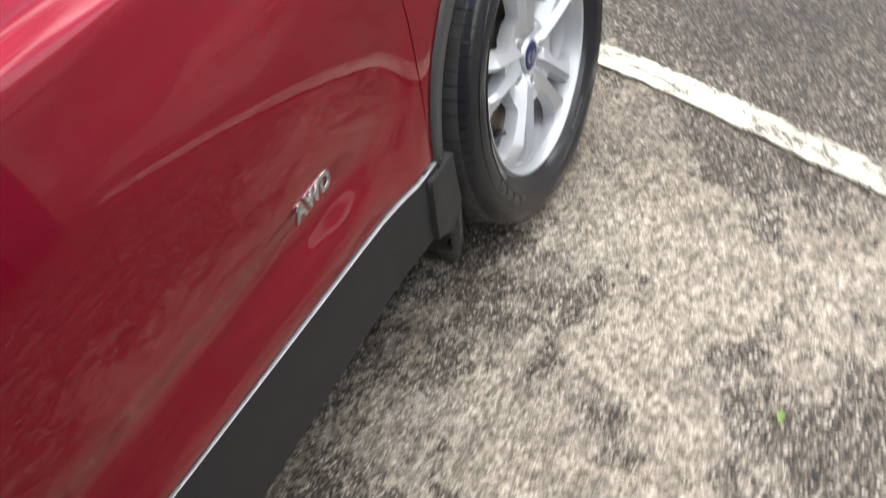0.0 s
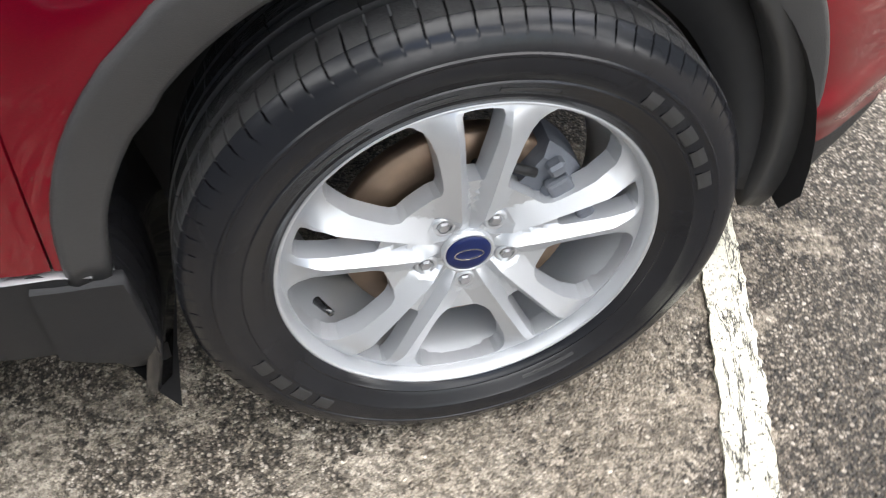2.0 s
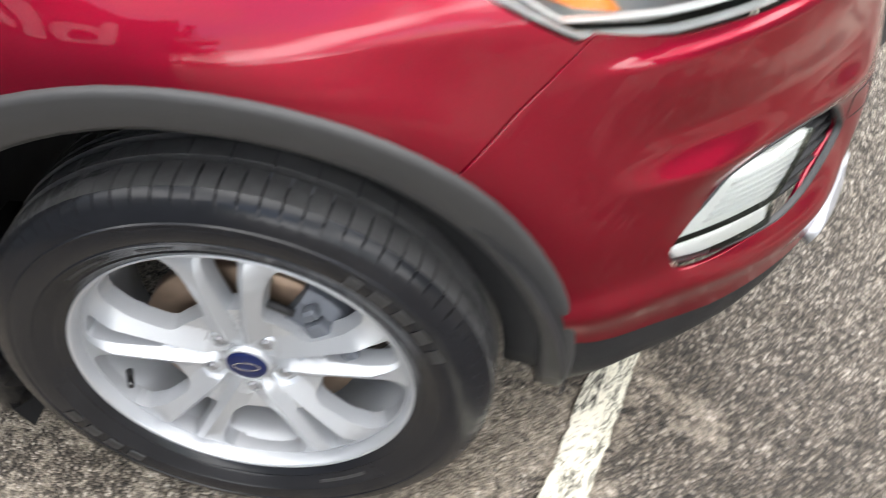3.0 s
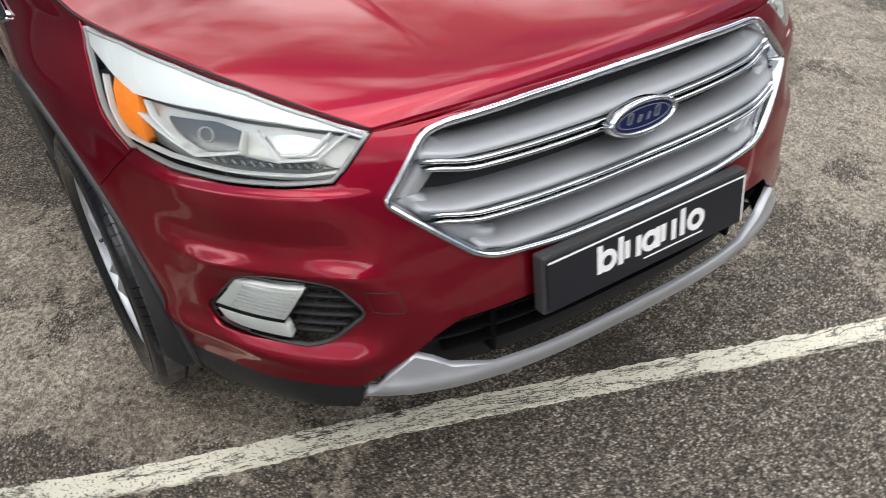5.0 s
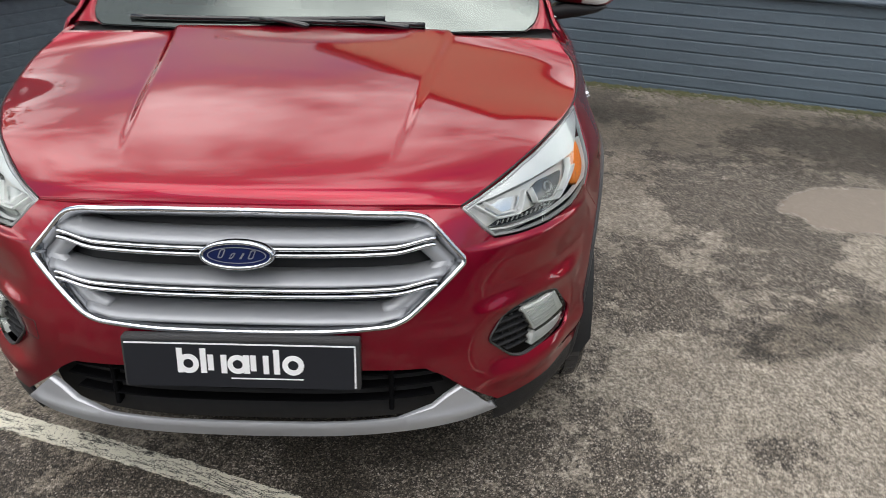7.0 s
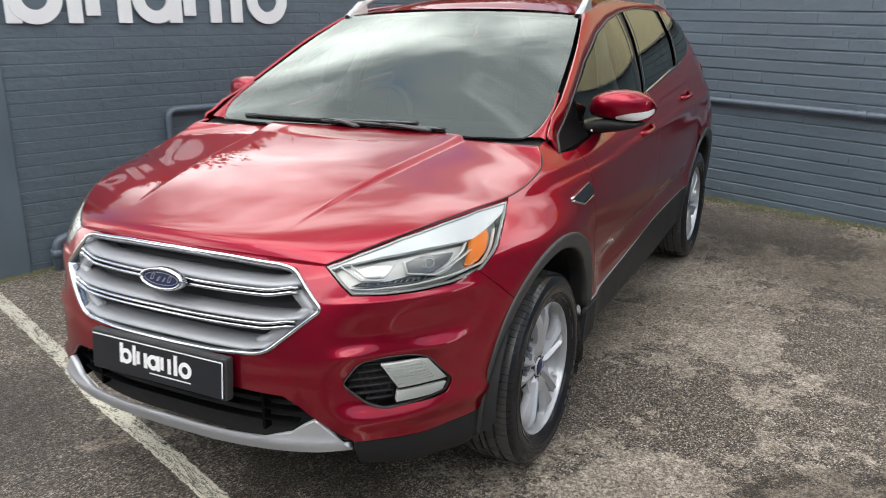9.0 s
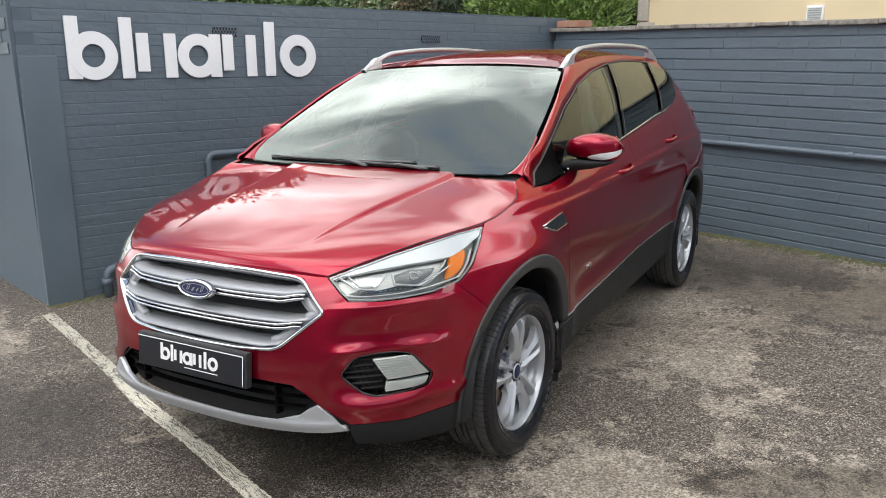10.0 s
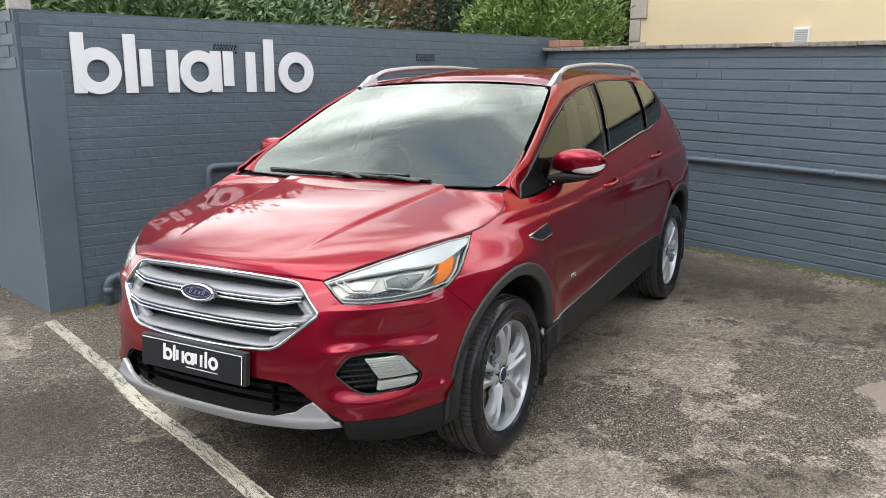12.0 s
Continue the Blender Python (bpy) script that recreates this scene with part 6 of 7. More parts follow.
def mirror(side):
    rows = []
    for y, zt, zb, xf in zip(MIR_Y, MIR_T, MIR_B, MIR_F):
        row = []
        for j in range(24):
            a = 2 * math.pi * j / 24
            c, s_ = math.cos(a), math.sin(a)
            x = -.66 + (xf if c > 0 else .055) * abs(c) ** .75 * (1 if c > 0 else -1)
            if xf < 0 and c > 0:
                x = -.66 + xf * 1.0 * abs(c) ** .75
            row.append((x, side * y, (zt + zb) / 2 + (zt - zb) / 2 * abs(s_) ** .7 * (1 if s_ > 0 else -1)))
        rows.append(row)
    v, f = loft(rows, close_u=True, cap=True)
    shell = solid("door_mirror", v, f, PAINT, car, "red mirror shell with clear indicator strip", True)
    # black lower shell that runs in to the door as the foot
    rows = []
    for y, zt, zb, x0, x1 in ((.700, 1.108, 1.070, .05, -.04), (.745, 1.112, 1.072, .06, -.04), (.80, 1.118, 1.074, .062, -.045), (.86, 1.134, 1.082, .066, -.05), (.93, 1.130, 1.094, .064, -.052), (.985, 1.126, 1.106, .050, -.052), (1.015, 1.128, 1.118, .026, -.05)):
        rows.append([(-.66 + x0 - .006, side * y, zt), (-.66 + x0, side * y, (zt + zb) / 2), (-.66 + x0 - .014, side * y, zb), (-.66 + x1 + .01, side * y, zb), (-.66 + x1, side * y, zt)])
    v, f = loft(rows, close_u=True, cap=True)
    solid("foot", v, f, SILL_BLACK, shell, "", True)
    rows = []
    for y, z0, z1 in ((.915, 1.139, 1.150), (.94, 1.136, 1.158), (.975, 1.134, 1.165), (1.005, 1.138, 1.168), (1.030, 1.148, 1.172), (1.044, 1.160, 1.178)):
        xf, zt, zb = (float(np.interp(y, MIR_Y, q)) for q in (MIR_F, MIR_T, MIR_B))
        row = []
        for k in range(5):
            z = z0 + (z1 - z0) * k / 4
            s_ = abs((z - (zt + zb) / 2) / ((zt - zb) / 2)) ** (1 / .7)
            row.append((-.66 + xf * max(0, 1 - s_ ** 2) ** .375 + .003, side * (y + .002), z))
        rows.append(row)
    v, f = loft(rows)
    solid("indicator", v, f, BROW, shell, "clear indicator strip", True)
    bm = plate_mesh(rounded([(-.095, -.050), (.095, -.045), (.090, .045), (-.085, .052)], .02), .004, Matrix.Translation((-.717, side * .925, 1.185)) @ Matrix.Rotation(radians(90), 4, "Z"))
    part("glass", bm, CHROME, shell, "mirror glass")


def handle(x, z, side):
    s, zz = S(x, z)
    p = skin(np.array([s]), np.array([zz]))[0]
    rows = []
    for i in range(13):
        u = i / 12
        o = .034 * math.sin(math.pi * u) ** .5
        q = skin(*[np.array([c]) for c in S(x + .10 - .20 * u, z + .014 * u)])[0]
        hh = .013
        rows.append([(q[0], side * (q[1] + o + .010 * math.cos(a)), q[2] + hh * math.sin(a)) for a in [2 * math.pi * j / 10 for j in range(10)]])
    v, f = loft(rows, close_u=True, cap=True)
    solid("door_handle", v, f, PAINT, car, "red door handle", True)
    panel("handle_cup", [S(x + .07, z - .022), S(x + .07, z + .026), S(x - .06, z + .036), S(x - .06, z - .014)], PAINT, car, side, .03, off=.0015, depth=0, gap=0)


def rail(side):
    rows = []
    xs = np.linspace(-1.06, -2.80, 40)
    for x in xs:
        u = (x + 1.06) / -1.74
        up = .054 * smooth(u / .16) * (1 - smooth((u - .86) / .14) * .95)
        xx = min(x, -1.10)
        ze = float(RZ(max(-3.08, xx)))
        q = skin(*[np.array([c]) for c in S(xx, ze)])[0]
        w = .0155 - .003 * u
        cy, cz = q[1] - .012, ze + .012 + float(up)
        if x > -1.10:
            cz -= (x + 1.10) * .5
        rows.append([(x, side * (cy + w * math.cos(a)), cz + .0145 * math.sin(a)) for a in [2 * math.pi * j / 12 for j in range(12)]])
    v, f = loft(rows, close_u=True, cap=True)
    solid("roof_rail", v, f, SATIN, car, "satin silver roof rail", True)
    for x0, x1 in ((-1.06, -1.22), (-2.62, -2.80)):
        rows = []
        for x in np.linspace(x0, x1, 6):
            ze = float(RZ(min(-1.10, x)))
            q = skin(*[np.array([c]) for c in S(min(-1.10, x), ze)])[0]
            rows.append([(x, side * (q[1] - .03), ze - .005), (x, side * (q[1] + .006), ze - .008), (x, side * (q[1] + .004), ze + .004 + .055 * float(smooth(abs(x - x0 if x0 > -2 else x1 - x) / .14))), (x, side * (q[1] - .024), ze + .004 + .055 * float(smooth(abs(x - x0 if x0 > -2 else x1 - x) / .14)))])
        v, f = loft(rows, close_u=True, cap=True)
        solid("rail_foot", v, f, SATIN, car)


for side in (1, -1):
    mirror(side)
    handle(-1.26, 1.0, side)
    handle(-2.24, 1.060, side)
    rail(side)
    # fender vent: chrome edges round a black blade
    VENT = [S(-.165, .915), S(-.345, .936), S(-.365, .928), S(-.375, .897), S(-.255, .886)]
    panel("fender_vent", VENT, GLOSS_BLACK, car, side, .03, off=.006, depth=.01, gap=0, label="black blade vent edged in chrome")
    band("vent_edge", [S(-.160, .914), S(-.345, .938)], .007, CHROME, car, side, .012, closed=False)
    band("vent_edge", [S(-.165, .912), S(-.250, .884), S(-.37, .894)], -.006, CHROME, car, side, .012, closed=False)
    # badge letters on the front door: A W D
    fnt = bpy.data.curves.new("badge_text", "FONT")
    fnt.body = "AWD"
    fnt.size, fnt.extrude, fnt.bevel_depth, fnt.offset = .029, .0016, .0006, .0010
    fnt.space_character = 1.12
    fnt.shear = .25
    dg = bpy.data.objects.new("badge_text", fnt)
    scene.collection.objects.link(dg)
    bpy.context.view_layer.update()
    me = bpy.data.meshes.new_from_object(dg.evaluated_get(bpy.context.evaluated_depsgraph_get()))
    bpy.data.objects.remove(dg)
    me.materials.clear()
    me.materials.append(CHROME)
    tb = new("door_badge", me)
    tb.parent = car
    tagged(tb, "chrome lettered badge")
    y0 = float(skin(*[np.array([c]) for c in S(-.68, .62)])[0][1])
    if side > 0:
        tb.matrix_basis = Matrix.Translation((-.637, y0 + .001, .618)) @ Matrix.Rotation(math.pi, 4, "Z") @ Matrix.Rotation(radians(86), 4, "X")
    else:
        tb.matrix_basis = Matrix.Translation((-.705, -y0 - .001, .622)) @ Matrix.Rotation(radians(86), 4, "X")


def wiper(a0, a1, v0, v1, base):
    """Blade along the glass and an arm from its pivot in the cowl."""
    def on(a, v, up):
        p = screen_at(a, np.array(v))
        return (p[0] + up * .45, p[1], p[2] + up * .9)
    w = new("wiper")
    w.parent = car
    pts = [on(a0 + (a1 - a0) * u, v0 + (v1 - v0) * u, .008) for u in np.linspace(0, 1, 14)]
    v, f = tube(pts, .006, 6, 1.6)
    solid("blade", v, f, GLOSS_BLACK, w, "", True)
    am, vm = a0 + (a1 - a0) * .5, v0 + (v1 - v0) * .5
    arm = [on(base + (am - base) * u, .004 + (vm - .004) * u, .012 + .006 * math.sin(math.pi * u)) for u in (0, .08, .3, .6, 1.0)]
    v, f = tube(arm, [.010, .011, .009, .008, .005], 8)
    solid("arm", v, f, GLOSS_BLACK, w, "", True)


wiper(.47, -.28, .022, .040, .40)
wiper(.30, -.78, .052, .030, -.02)


# ---- cabin ----
rows = []
for a in np.linspace(-1, 1, 21):
    p = screen_at(a * .93, .04)
    rows.append([(p[0] - .03, p[1], p[2] - .02), (p[0] - .25, p[1], p[2] - .005 - .03 * abs(a)), (p[0] - .52, p[1], p[2] - .04), (p[0] - .56, p[1], p[2] - .20), (p[0] - .50, p[1], .70)])
v, f = loft(rows)
solid("dashboard", v, f, CABIN, car, "", True)
rows = []
for w in [2 * math.pi * i / 30 for i in range(30)]:
    rows.append([(-.95 - (.185 + .016 * math.cos(b)) * math.sin(w) * .4 + .016 * math.sin(b), -.37 + (.185 + .016 * math.cos(b)) * math.cos(w), 1.03 + (.185 + .016 * math.cos(b)) * math.sin(w) * .9) for b in [2 * math.pi * j / 8 for j in range(8)]])
v, f = loft(rows, close_u=True, close_v=True)
solid("steering_wheel", v, f, GLOSS_BLACK, car, "", True)


def seat(x, y, w):
    st = new("seat")
    st.parent = car
    part("cushion", box_bm(.50, w, .16, (x + .22, y, .78), .05, 3), CABIN, st, "", True)
    part("backrest", box_bm(.15, w, .58, (0, 0, 0), .055, 3, Matrix.Translation((x - .10, y, 1.08)) @ Matrix.Rotation(radians(-14), 4, "Y")), CABIN, st, "", True)
    part("headrest", box_bm(.09, .26, .17, (0, 0, 0), .04, 3, Matrix.Translation((x - .22, y, 1.44)) @ Matrix.Rotation(radians(-10), 4, "Y")), CABIN, st, "", True)


for y in (-.38, .38):
    seat(-1.45, y, .50)
for y in (-.42, 0, .42):
    seat(-2.32, y, .42)
for side in (1, -1):
    rows = [[(x0, side * (y - .055), z), (x0 - .09, side * (y - .055), z), (x0 - .09, side * (y - .075), z), (x0, side * (y - .075), z)] for x0, y, z in ((-1.16, .83, 1.08), (-1.19, .79, 1.20), (-1.26, .73, 1.32), (-1.38, .66, 1.44))]
    v, f = loft(rows, close_u=True, cap=True)
    solid("pillar_lining", v, f, CABIN_PALE, car, "pale grey pillar lining with belt", True)
rows = [[(x, y, float(RMID(x)) - .035 - .04 * (abs(y) / .55) ** 2) for y in np.linspace(-.55, .55, 9)] for x in np.linspace(-1.13, -3.0, 9)]
v, f = loft(rows)
solid("headlining", v, f, CABIN_PALE, car, "", True)
for side in (1, -1):
    v, f = tube([(-1.20, side * .705, 1.08), (-1.235, side * .690, 1.22), (-1.29, side * .650, 1.36), (-1.36, side * .590, 1.49)], [.040, .036, .030, .026], 10)
    solid("pillar_trim", v, f, CABIN_PALE, car, "pale inner pillar trim", True)
part("rear_view_mirror", box_bm(.03, .24, .065, (-1.02, 0, 1.455), .012, 3), GLOSS_BLACK, car, "", True)

# ---- wheels ----
TYRE_R, RIM_R = .343, .2346


def tyre_mesh():
    """Tread with cut grooves, rounded shoulders, bulged walls with raised rings. Outer side towards -y."""
    half = [(.2300, -.088), (.2340, -.094), (.2420, -.099), (.2450, -.1015), (.2475, -.1010), (.2520, -.104), (.266, -.1105), (.2690, -.1125), (.2705, -.1110), (.284, -.1145), (.296, -.1130), (.2975, -.1142), (.3000, -.1140), (.3015, -.1120), (.317, -.1085), (.3285, -.1015), (.3362, -.0915), (.3392, -.0800), (.3402, -.0660)]
    tread = [(.3395, -.060), (.3398, -.0535), (.331, -.0525), (.331, -.0440), (.3408, -.0430), (.3415, -.0300), (.3418, -.0170), (.3325, -.0160), (.3325, -.0075), (.3428, -.0065), (.3430, .0)]
    prof = half + tread + [(r, -y) for r, y in reversed(half + tread[:-1])]
    pitch = 88
    ang, cut = [], []
    for i in range(pitch):
        w = 2 * math.pi / pitch * (1 + .0)
        for u, c in ((0, 0), (.44, 0), (.87, 0), (.885, 1), (.965, 1), (.98, 0)):
            ang.append((i + u) * w)
            cut.append(c)
    rows = []
    for a, c in zip(ang, cut):
        row = []
        for k, (r, y) in enumerate(prof):
            lean = 0.0
            rr = r
            ay = abs(y)
            if c and .326 < r and ay > .0535:
                rr = r - (.0085 if ay < .095 else .004)
            elif c and .0165 < ay < .0435 and r > .335 and int(a / (2 * math.pi / pitch) + .02) % 2 == 0:
                rr = r - .004
            lean = (ay - .05) * .12 if ay > .0535 and r > .318 else 0
            row.append((rr * math.cos(a + lean), y, rr * math.sin(a + lean)))
        rows.append(row)
    return loft(rows, close_v=True)


def tyre_points():
    """How many points the tyre's profile has."""
    return 2 * (19 + 11) - 1


def rim_face():
    """Cast face of the wheel: five pairs of spokes round a hub, cut as one disc with openings."""
    def at(r, deg):
        return (r * math.cos(radians(deg)), r * math.sin(radians(deg)))
    holes, crests = [], []
    for k in range(5):
        c = 54 + 72 * k
        w = [(.2195, 14.0), (.2135, 16.2), (.2040, 18.2), (.190, 19.2), (.172, 19.8), (.150, 19.4), (.130, 18.6), (.118, 17.6), (.109, 15.2), (.1045, 10.5), (.103, 5), (.1025, 0)]
        w = [(.2225, 0), (.2225, 5), (.2220, 10)] + w + [(r, -d) for r, d in w[-2::-1]] + [(.2220, -10), (.2225, -5)]
        holes.append([at(r, c + d) for r, d in w])
        p = 90 + 72 * k
        sl = [(.1140, 0), (.1145, 4.0), (.118, 4.9), (.150, 5.6), (.190, 6.1), (.209, 6.3), (.2145, 5.6), (.2155, 2.5)]
        sl = sl + [(.2157, 0)] + [(r, -d) for r, d in sl[:0:-1]]
        holes.append([at(r, p + d) for r, d in sl])
        for g in (1, -1):
            crests.append([at(r, p + g * math.degrees(math.asin((.011 + .113 * (r - .037)) / r))) for r in np.linspace(.037, .2200, 26)])
        crests.append([at(r, p) for r in np.linspace(.037, .1135, 14)])
    outer = [at(.2290, i * 3) for i in range(120)]
    v, f = fill(outer, .0055, holes, crests)
    r = np.hypot(v[:, 0], v[:, 1])
    th = np.degrees(np.arctan2(v[:, 1], v[:, 0]))
    # angle from the pair's middle line, distance from the spoke's crest
    d = (th - 90 + 36) % 72 - 36
    lat = r * np.abs(np.sin(np.radians(d)))
    across = lat - (.011 + .113 * (r - .037))
    y = np.interp(r, [0, .030, .045, .070, .095, .13, .17, .200, .2150, .2290], [.019, .019, .020, .018, .014, .010, .006, .004, .006, .012])
    crest = 1 - np.where(across > 0, across / .028, -across / .012).clip(0, 1)
    y = y - .0165 * crest * np.clip((r - .030) / .030, 0, 1) * np.clip((.2245 - r) / .045, 0, 1)
    # sunk seats round the nuts
    c = (th - 54 + 36) % 72 - 36
    nut = np.hypot(r * np.cos(np.radians(c)) - .054, r * np.sin(np.radians(c)))
    y = y + .004 * smooth((.020 - nut) / .006)
    return v, f, y


def make_wheel():
    w = new("wheel")
    w.parent = car
    v, f = tyre_mesh()
    k = tyre_points()
    is_tread = [all(16 <= q % k <= k - 17 for q in fc) for fc in f]
    t = solid("tyre", v, [q[::-1] for q, tr in zip(f, is_tread) if not tr], RUBBER, w, "glossy black road tyre", True)
    t.data.set_sharp_from_angle(angle=radians(38))
    tread = solid("tread", v, [q[::-1] for q, tr in zip(f, is_tread) if tr], TREAD, w, "dusty cut tread", True)
    tread.data.set_sharp_from_angle(angle=radians(38))
    # raised sidewall marks in place of lettering, one arc each
    for deg, span, r0, r1 in ((20, 5, .274, .292), (28, 5, .274, .292), (36, 5, .274, .292), (44, 5, .274, .292), (52, 4, .274, .292), (75, 14, .254, .260), (98, 10, .254, .260), (118, 16, .254, .260), (200, 5, .274, .292), (208, 5, .274, .292), (216, 5, .274, .292), (224, 5, .274, .292), (290, 18, .254, .260)):
        rows = []
        for i in range(7):
            a = radians(deg + span * i / 6)
            rows.append([(rr * math.cos(a), -float(np.interp(rr, [.252, .266, .269, .284, .296], [.104, .1105, .1125, .1145, .113])) - up, rr * math.sin(a)) for rr, up in ((r0, -.001), (r0 + .001, .0007), ((r0 + r1) / 2, .0007), (r1 - .001, .0007), (r1, -.001))])
        V, Fc = loft(rows)
        solid("sidewall_mark", V, Fc, MARK, w)
    # rim barrel and lip, spun
    prof = [(.2240, -.060), (.2300, -.0700), (.2320, -.0840), (.2346, -.0900), (.2340, -.0945), (.2315, -.0950), (.2290, -.0910), (.2270, -.0800), (.2225, -.0660), (.2160, -.0480), (.2090, -.030), (.2000, .02), (.2050, .07), (.2250, .085)]
    v, f = revolve(prof, 96)
    solid("rim", v, f, ALLOY, w, "silver alloy rim", True)
    v2, f2, yy = rim_face()
    yf = -.0840 + yy
    V = [(a[0], yf[i], a[1]) for i, a in enumerate(v2)]
    Fc = [tuple(t_) for t_ in f2]
    # flanks slope back and into the openings
    into = {}
    for a, b in border(f2):
        t_ = v2[b] - v2[a]
        t_ = np.array((t_[1], -t_[0])) / (np.linalg.norm(t_) + 1e-12)
        for q in (a, b):
            into[q] = into.get(q, 0) + t_
    idx = {}
    for a, b in border(f2):
        for q in (a, b):
            if q not in idx:
                idx[q] = len(V)
                g = into[q] / (np.linalg.norm(into[q]) + 1e-12)
                far = float(np.hypot(*v2[q]))
                g = g * (0 if far > .2275 else 1)
                for out, deep in ((0, 0), (.0018, .008), (.0042, .025)):
                    V.append((v2[q][0] + g[0] * out, yf[q] + deep, v2[q][1] + g[1] * out))
        for k in (0, 1):
            Fc.append((idx[b] + k, idx[a] + k, idx[a] + k + 1, idx[b] + k + 1))
    bm = bmesh.new()
    bv = [bm.verts.new(q) for q in V]
    for t_ in Fc:
        bm.faces.new([bv[i] for i in t_])
    bmesh.ops.recalc_face_normals(bm, faces=bm.faces)
    sp = part("spokes", bm, ALLOY, w, "five pairs of silver alloy spokes", True)
    sp.data.set_sharp_from_angle(angle=radians(14))
    # cap, nuts, valve
    v, f = revolve([(0, -.0765), (.022, -.0762), (.0275, -.0750), (.029, -.0730), (.029, -.058)], 40)
    cap = solid("centre_cap", v, f, BADGE_BLUE, w, "blue centre cap", True)
    v, f = revolve([(.0285, -.0735), (.0300, -.0755), (.0325, -.0745), (.0335, -.060)], 40)
    solid("cap_ring", v, f, ALLOY, w, "", True)
    bm = plate_mesh(oval(0, 0, .019, .009), .0008, Matrix.Translation((0, -.0772, 0)), 0, [oval(0, 0, .0172, .0075)])
    part("cap_mark", bm, CHROME, w)
    for i in range(5):
        a = radians(54 + 72 * i)
        cx, cz = .054 * math.cos(a), .054 * math.sin(a)
        v, f = revolve([(.0, -.0715), (.006, -.0715), (.0085, -.0690), (.0095, -.058)], 6)
        nut = solid("wheel_nut", [(q[0] + cx, q[1], q[2] + cz) for q in v], f, CAST, w)
        v, f = revolve([(.0100, -.0690), (.0125, -.0700), (.0150, -.0670), (.0155, -.056)], 20)
        solid("nut_seat", [(q[0] + cx, q[1], q[2] + cz) for q in v], f, ALLOY, w, "", True)
    a = radians(198)
    v, f = tube([(.196 * math.cos(a), -.060, .196 * math.sin(a)), (.186 * math.cos(a), -.078, .186 * math.sin(a)), (.180 * math.cos(a), -.088, .180 * math.sin(a))], [.006, .005, .0045], 8)
    solid("valve", v, f, GLOSS_BLACK, w, "", True)
    return w


def brakes(x, side, steer):
    """Disc and caliper, which stay still while the wheel turns."""
    m = Matrix.Translation((x, side * .788, HUB_Z)) @ Matrix.Rotation((0 if side < 0 else math.pi) + steer, 4, "Z")
    v, f = revolve([(.096, -.030), (.098, -.034), (.150, -.034), (.152, -.030), (.152, -.010), (.096, -.010)], 60)
    solid("brake_disc", [m @ Vector(q) for q in v], f, RUST, car, "brown-filmed steel brake disc", True)
    v, f = revolve([(0, -.060), (.062, -.058), (.070, -.048), (.088, -.046), (.096, -.040), (.097, -.008)], 36)
    solid("hub", [m @ Vector(q) for q in v], f, DARK, car, "", True)
    mm = m @ Matrix.Rotation(radians(-28 if side < 0 else -150), 4, "Y")
    rows = []
    for i in range(9):
        a = radians(-24 + 48 * i / 8)
        rows.append([mm @ Vector((r * math.cos(a), y, r * math.sin(a))) for r, y in ((.10, -.042), (.108, -.056), (.150, -.058), (.166, -.046), (.168, .0), (.10, .0))])
    v, f = loft(rows, close_u=True, cap=True)
    cal = solid("brake_caliper", v, f, CALIPER, car, "grey cast caliper", False)
    for a0 in (-17, 17):
        a = radians(a0)
        part("slide_pin", box_bm(.022, .020, .018, (.150 * math.cos(a), -.064, .150 * math.sin(a)), .004, 1, mm), CALIPER, cal)
    part("bridge", box_bm(.030, .016, .060, (.135, -.066, 0), .005, 2, mm), CALIPER, cal)
    hv, hf = tube([mm @ Vector(q) for q in ((.12, -.062, .05), (.10, -.058, .075), (.07, -.040, .085), (.05, 0, .09))], .006, 8)
    solid("brake_hose", hv, hf, DARK, cal, "", True)
    v, f = revolve([(0, -.068), (.020, -.067), (.024, -.060), (.024, -.05)], 18)
    solid("piston_cap", [mm @ Vector((q[0] + .13, q[1], q[2])) for q in v], f, CALIPER, cal, "", True)


STEER = .029
w0 = make_wheel()
Y_W = .787
w0.matrix_basis = Matrix.Translation((0, -Y_W, HUB_Z)) @ Matrix.Rotation(STEER, 4, "Z") @ Matrix.Rotation(radians(4), 4, "Y")
copy_thing(w0, Matrix.Translation((0, .778, HUB_Z)) @ Matrix.Rotation(math.pi - .010, 4, "Z") @ Matrix.Rotation(radians(72), 4, "Y"))
copy_thing(w0, Matrix.Translation((WB, Y_W, HUB_Z)) @ Matrix.Rotation(math.pi, 4, "Z") @ Matrix.Rotation(radians(30), 4, "Y"))
copy_thing(w0, Matrix.Translation((WB, -Y_W, HUB_Z)) @ Matrix.Rotation(radians(15), 4, "Y"))
for side in (1, -1):
    brakes(0, side, STEER if side < 0 else -.010)
    brakes(WB, side, 0)

# ---- bricks of the painted walls, the nearest as single pieces ----


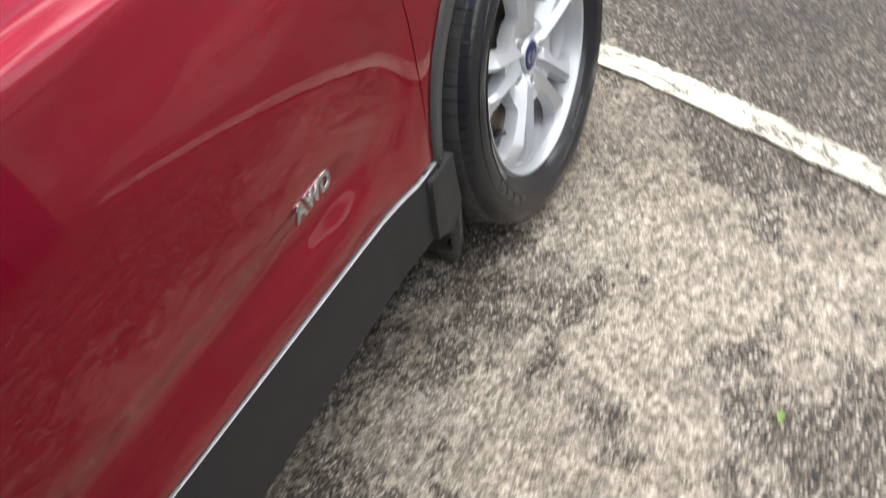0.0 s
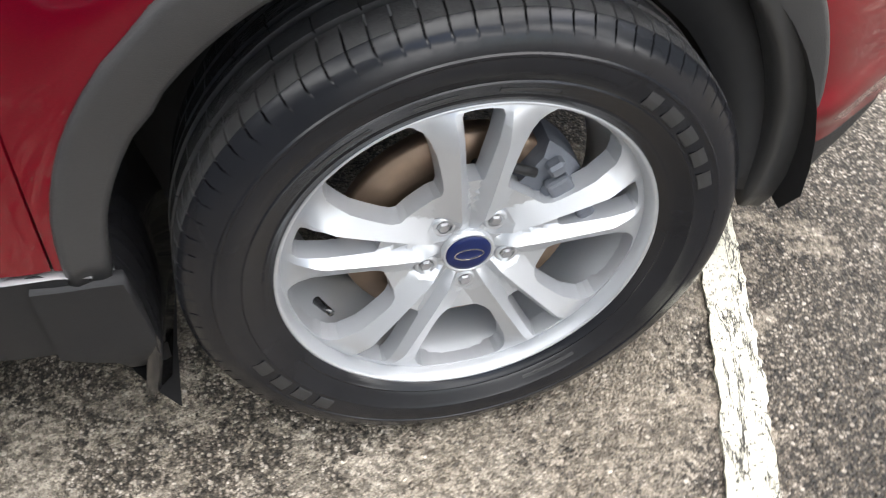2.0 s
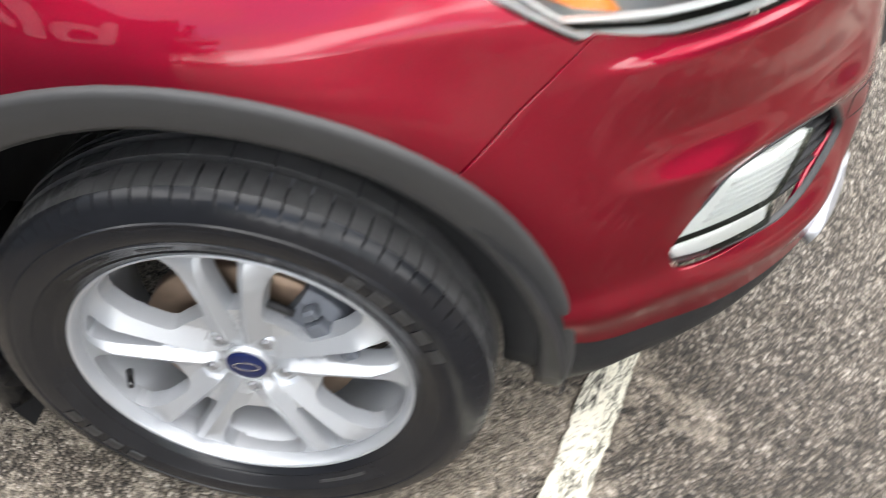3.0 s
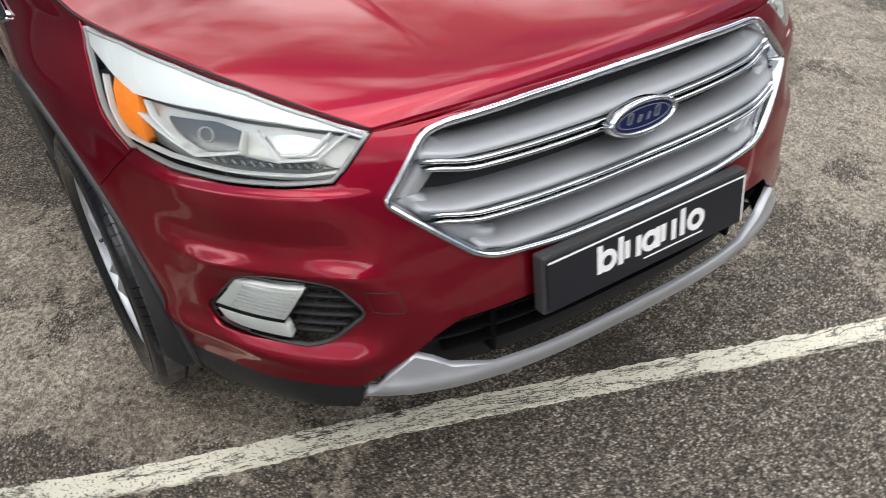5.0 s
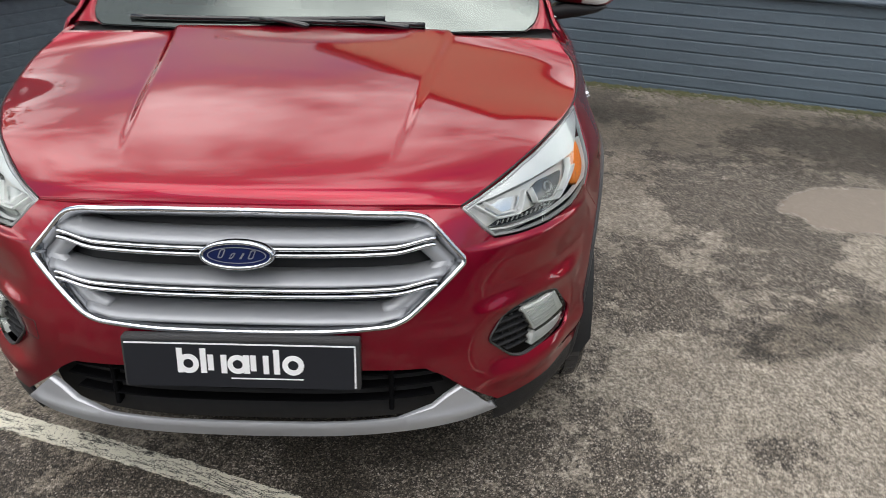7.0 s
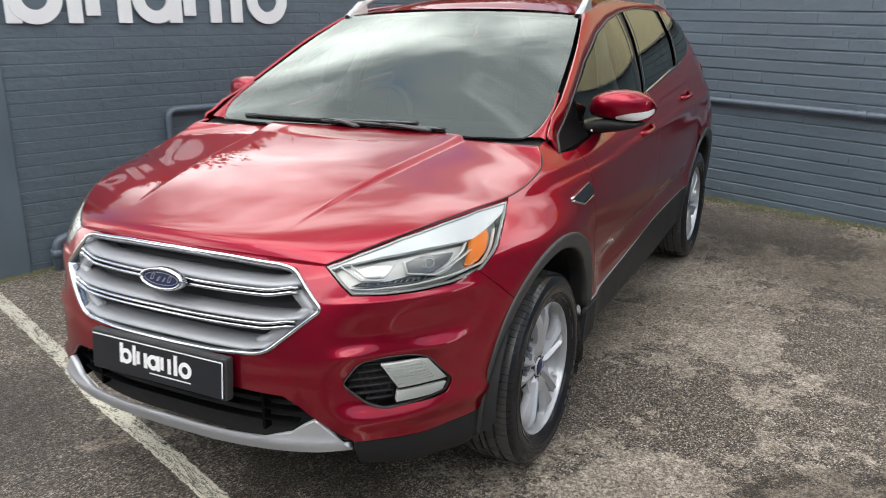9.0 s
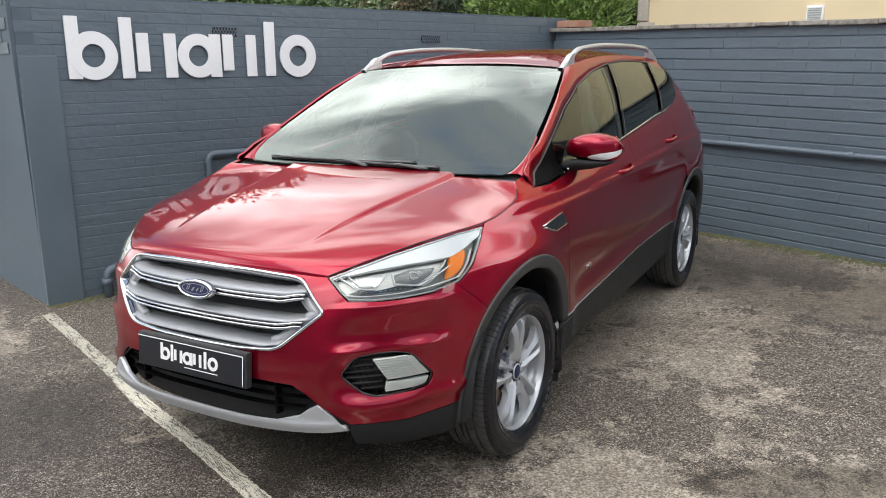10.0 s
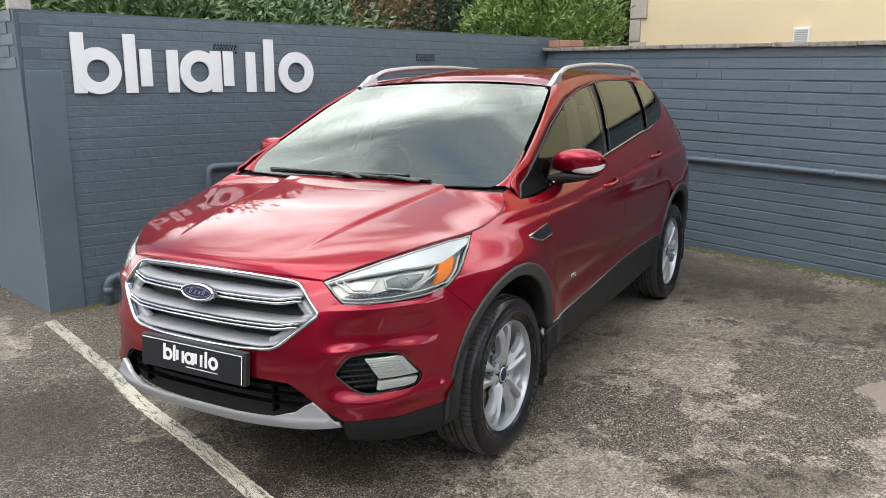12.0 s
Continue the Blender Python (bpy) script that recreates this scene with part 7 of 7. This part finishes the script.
def brick_mesh(l, h, seed, k=1.0):
    """A brick's proud part: front face with worn, slightly uneven edges."""
    rnd = random.Random(seed)
    d, e = .016, .005
    j = lambda: rnd.uniform(-.0016, .0016)
    o = [(-l / 2, d, -h / 2), (l / 2, d, -h / 2), (l / 2, d, h / 2), (-l / 2, d, h / 2)]
    m = [(x, .003 * k, z) for x, _, z in o]
    t = [(x, (-.0015 + j() * .8) * k, z - math.copysign(e * .8, z) + j()) for x, _, z in o]
    v = o + m + t
    f = [(8, 9, 10, 11)]
    for a in range(4):
        b = (a + 1) % 4
        f += [(4 + a, 4 + b, 8 + b, 8 + a), (a, b, 4 + b, 4 + a)]
    return v, f


def lay(wall_ob, m, x0, x1, z0, z1, l, h, joint, seed, near, skip=(), proud=1.0, material=BRICK):
    """Courses in stretcher bond; those in the near stretch are single pieces, the rest one mesh."""
    rnd = random.Random(seed)
    kinds = []
    for k in range(6):
        v, f = brick_mesh(l - min(.003, joint * .12), h - joint, seed + k, proud)
        me = bpy.data.meshes.new("brick")
        me.from_pydata(v, [], f)
        me.materials.append(material)
        kinds.append((me, v, f))
    V, Fc = [], []
    singles = 0
    z, c = z0, 0
    while z + h <= z1 + .01:
        x = x0 + (l / 2 if c % 2 else 0)
        while x < x1:
            cx, cz = x + l / 2, z + h / 2
            x += l
            if cx + l / 2 > x1 + .02 or cx - l / 2 < x0 - .001 or any(a <= cx <= b and p <= cz <= q for a, b, p, q in skip):
                continue
            me, v, f = kinds[rnd.randrange(6)]
            mm = m @ Matrix.Translation((cx, rnd.uniform(-.002, .002) * proud, cz)) @ Matrix.Rotation(rnd.uniform(-.006, .006), 4, "Z") @ Matrix.Rotation(rnd.uniform(-.004, .004), 4, "Y")
            if near[0] <= cx <= near[1] and near[2] <= cz <= near[3] and singles < 300:
                b = new("brick", me)
                b.parent = wall_ob
                b.matrix_basis = mm
                singles += 1
            else:
                k = len(V)
                V += [mm @ Vector(q) for q in v]
                Fc += [tuple(k + i for i in t) for t in f]
        z += h
        c += 1
    rest = solid("brickwork", V, Fc, material, wall_ob)
    tagged(rest, "", "", "", "stuff")


lay(wall_sign, M_SIGN, .0, 5.14, -.02, 2.03, .227, .0755, .0045, 40, (.2, 2.7, 1.0, 2.03), [(-.1, .14, -.1, 1.62)], .30, BRICK_SIGN)
lay(wall_far, M_FAR, -2.2, 8.9, -.03, 1.775, .246, .0905, .010, 50, (-.6, 3.2, 0, 1.8))
lay(wall_left, M_LEFT, -3.0, -.02, 1.66, 2.03, .227, .0755, .0045, 60, (-1.2, 0, 1.6, 2.1), (), .25, BRICK_SIGN)
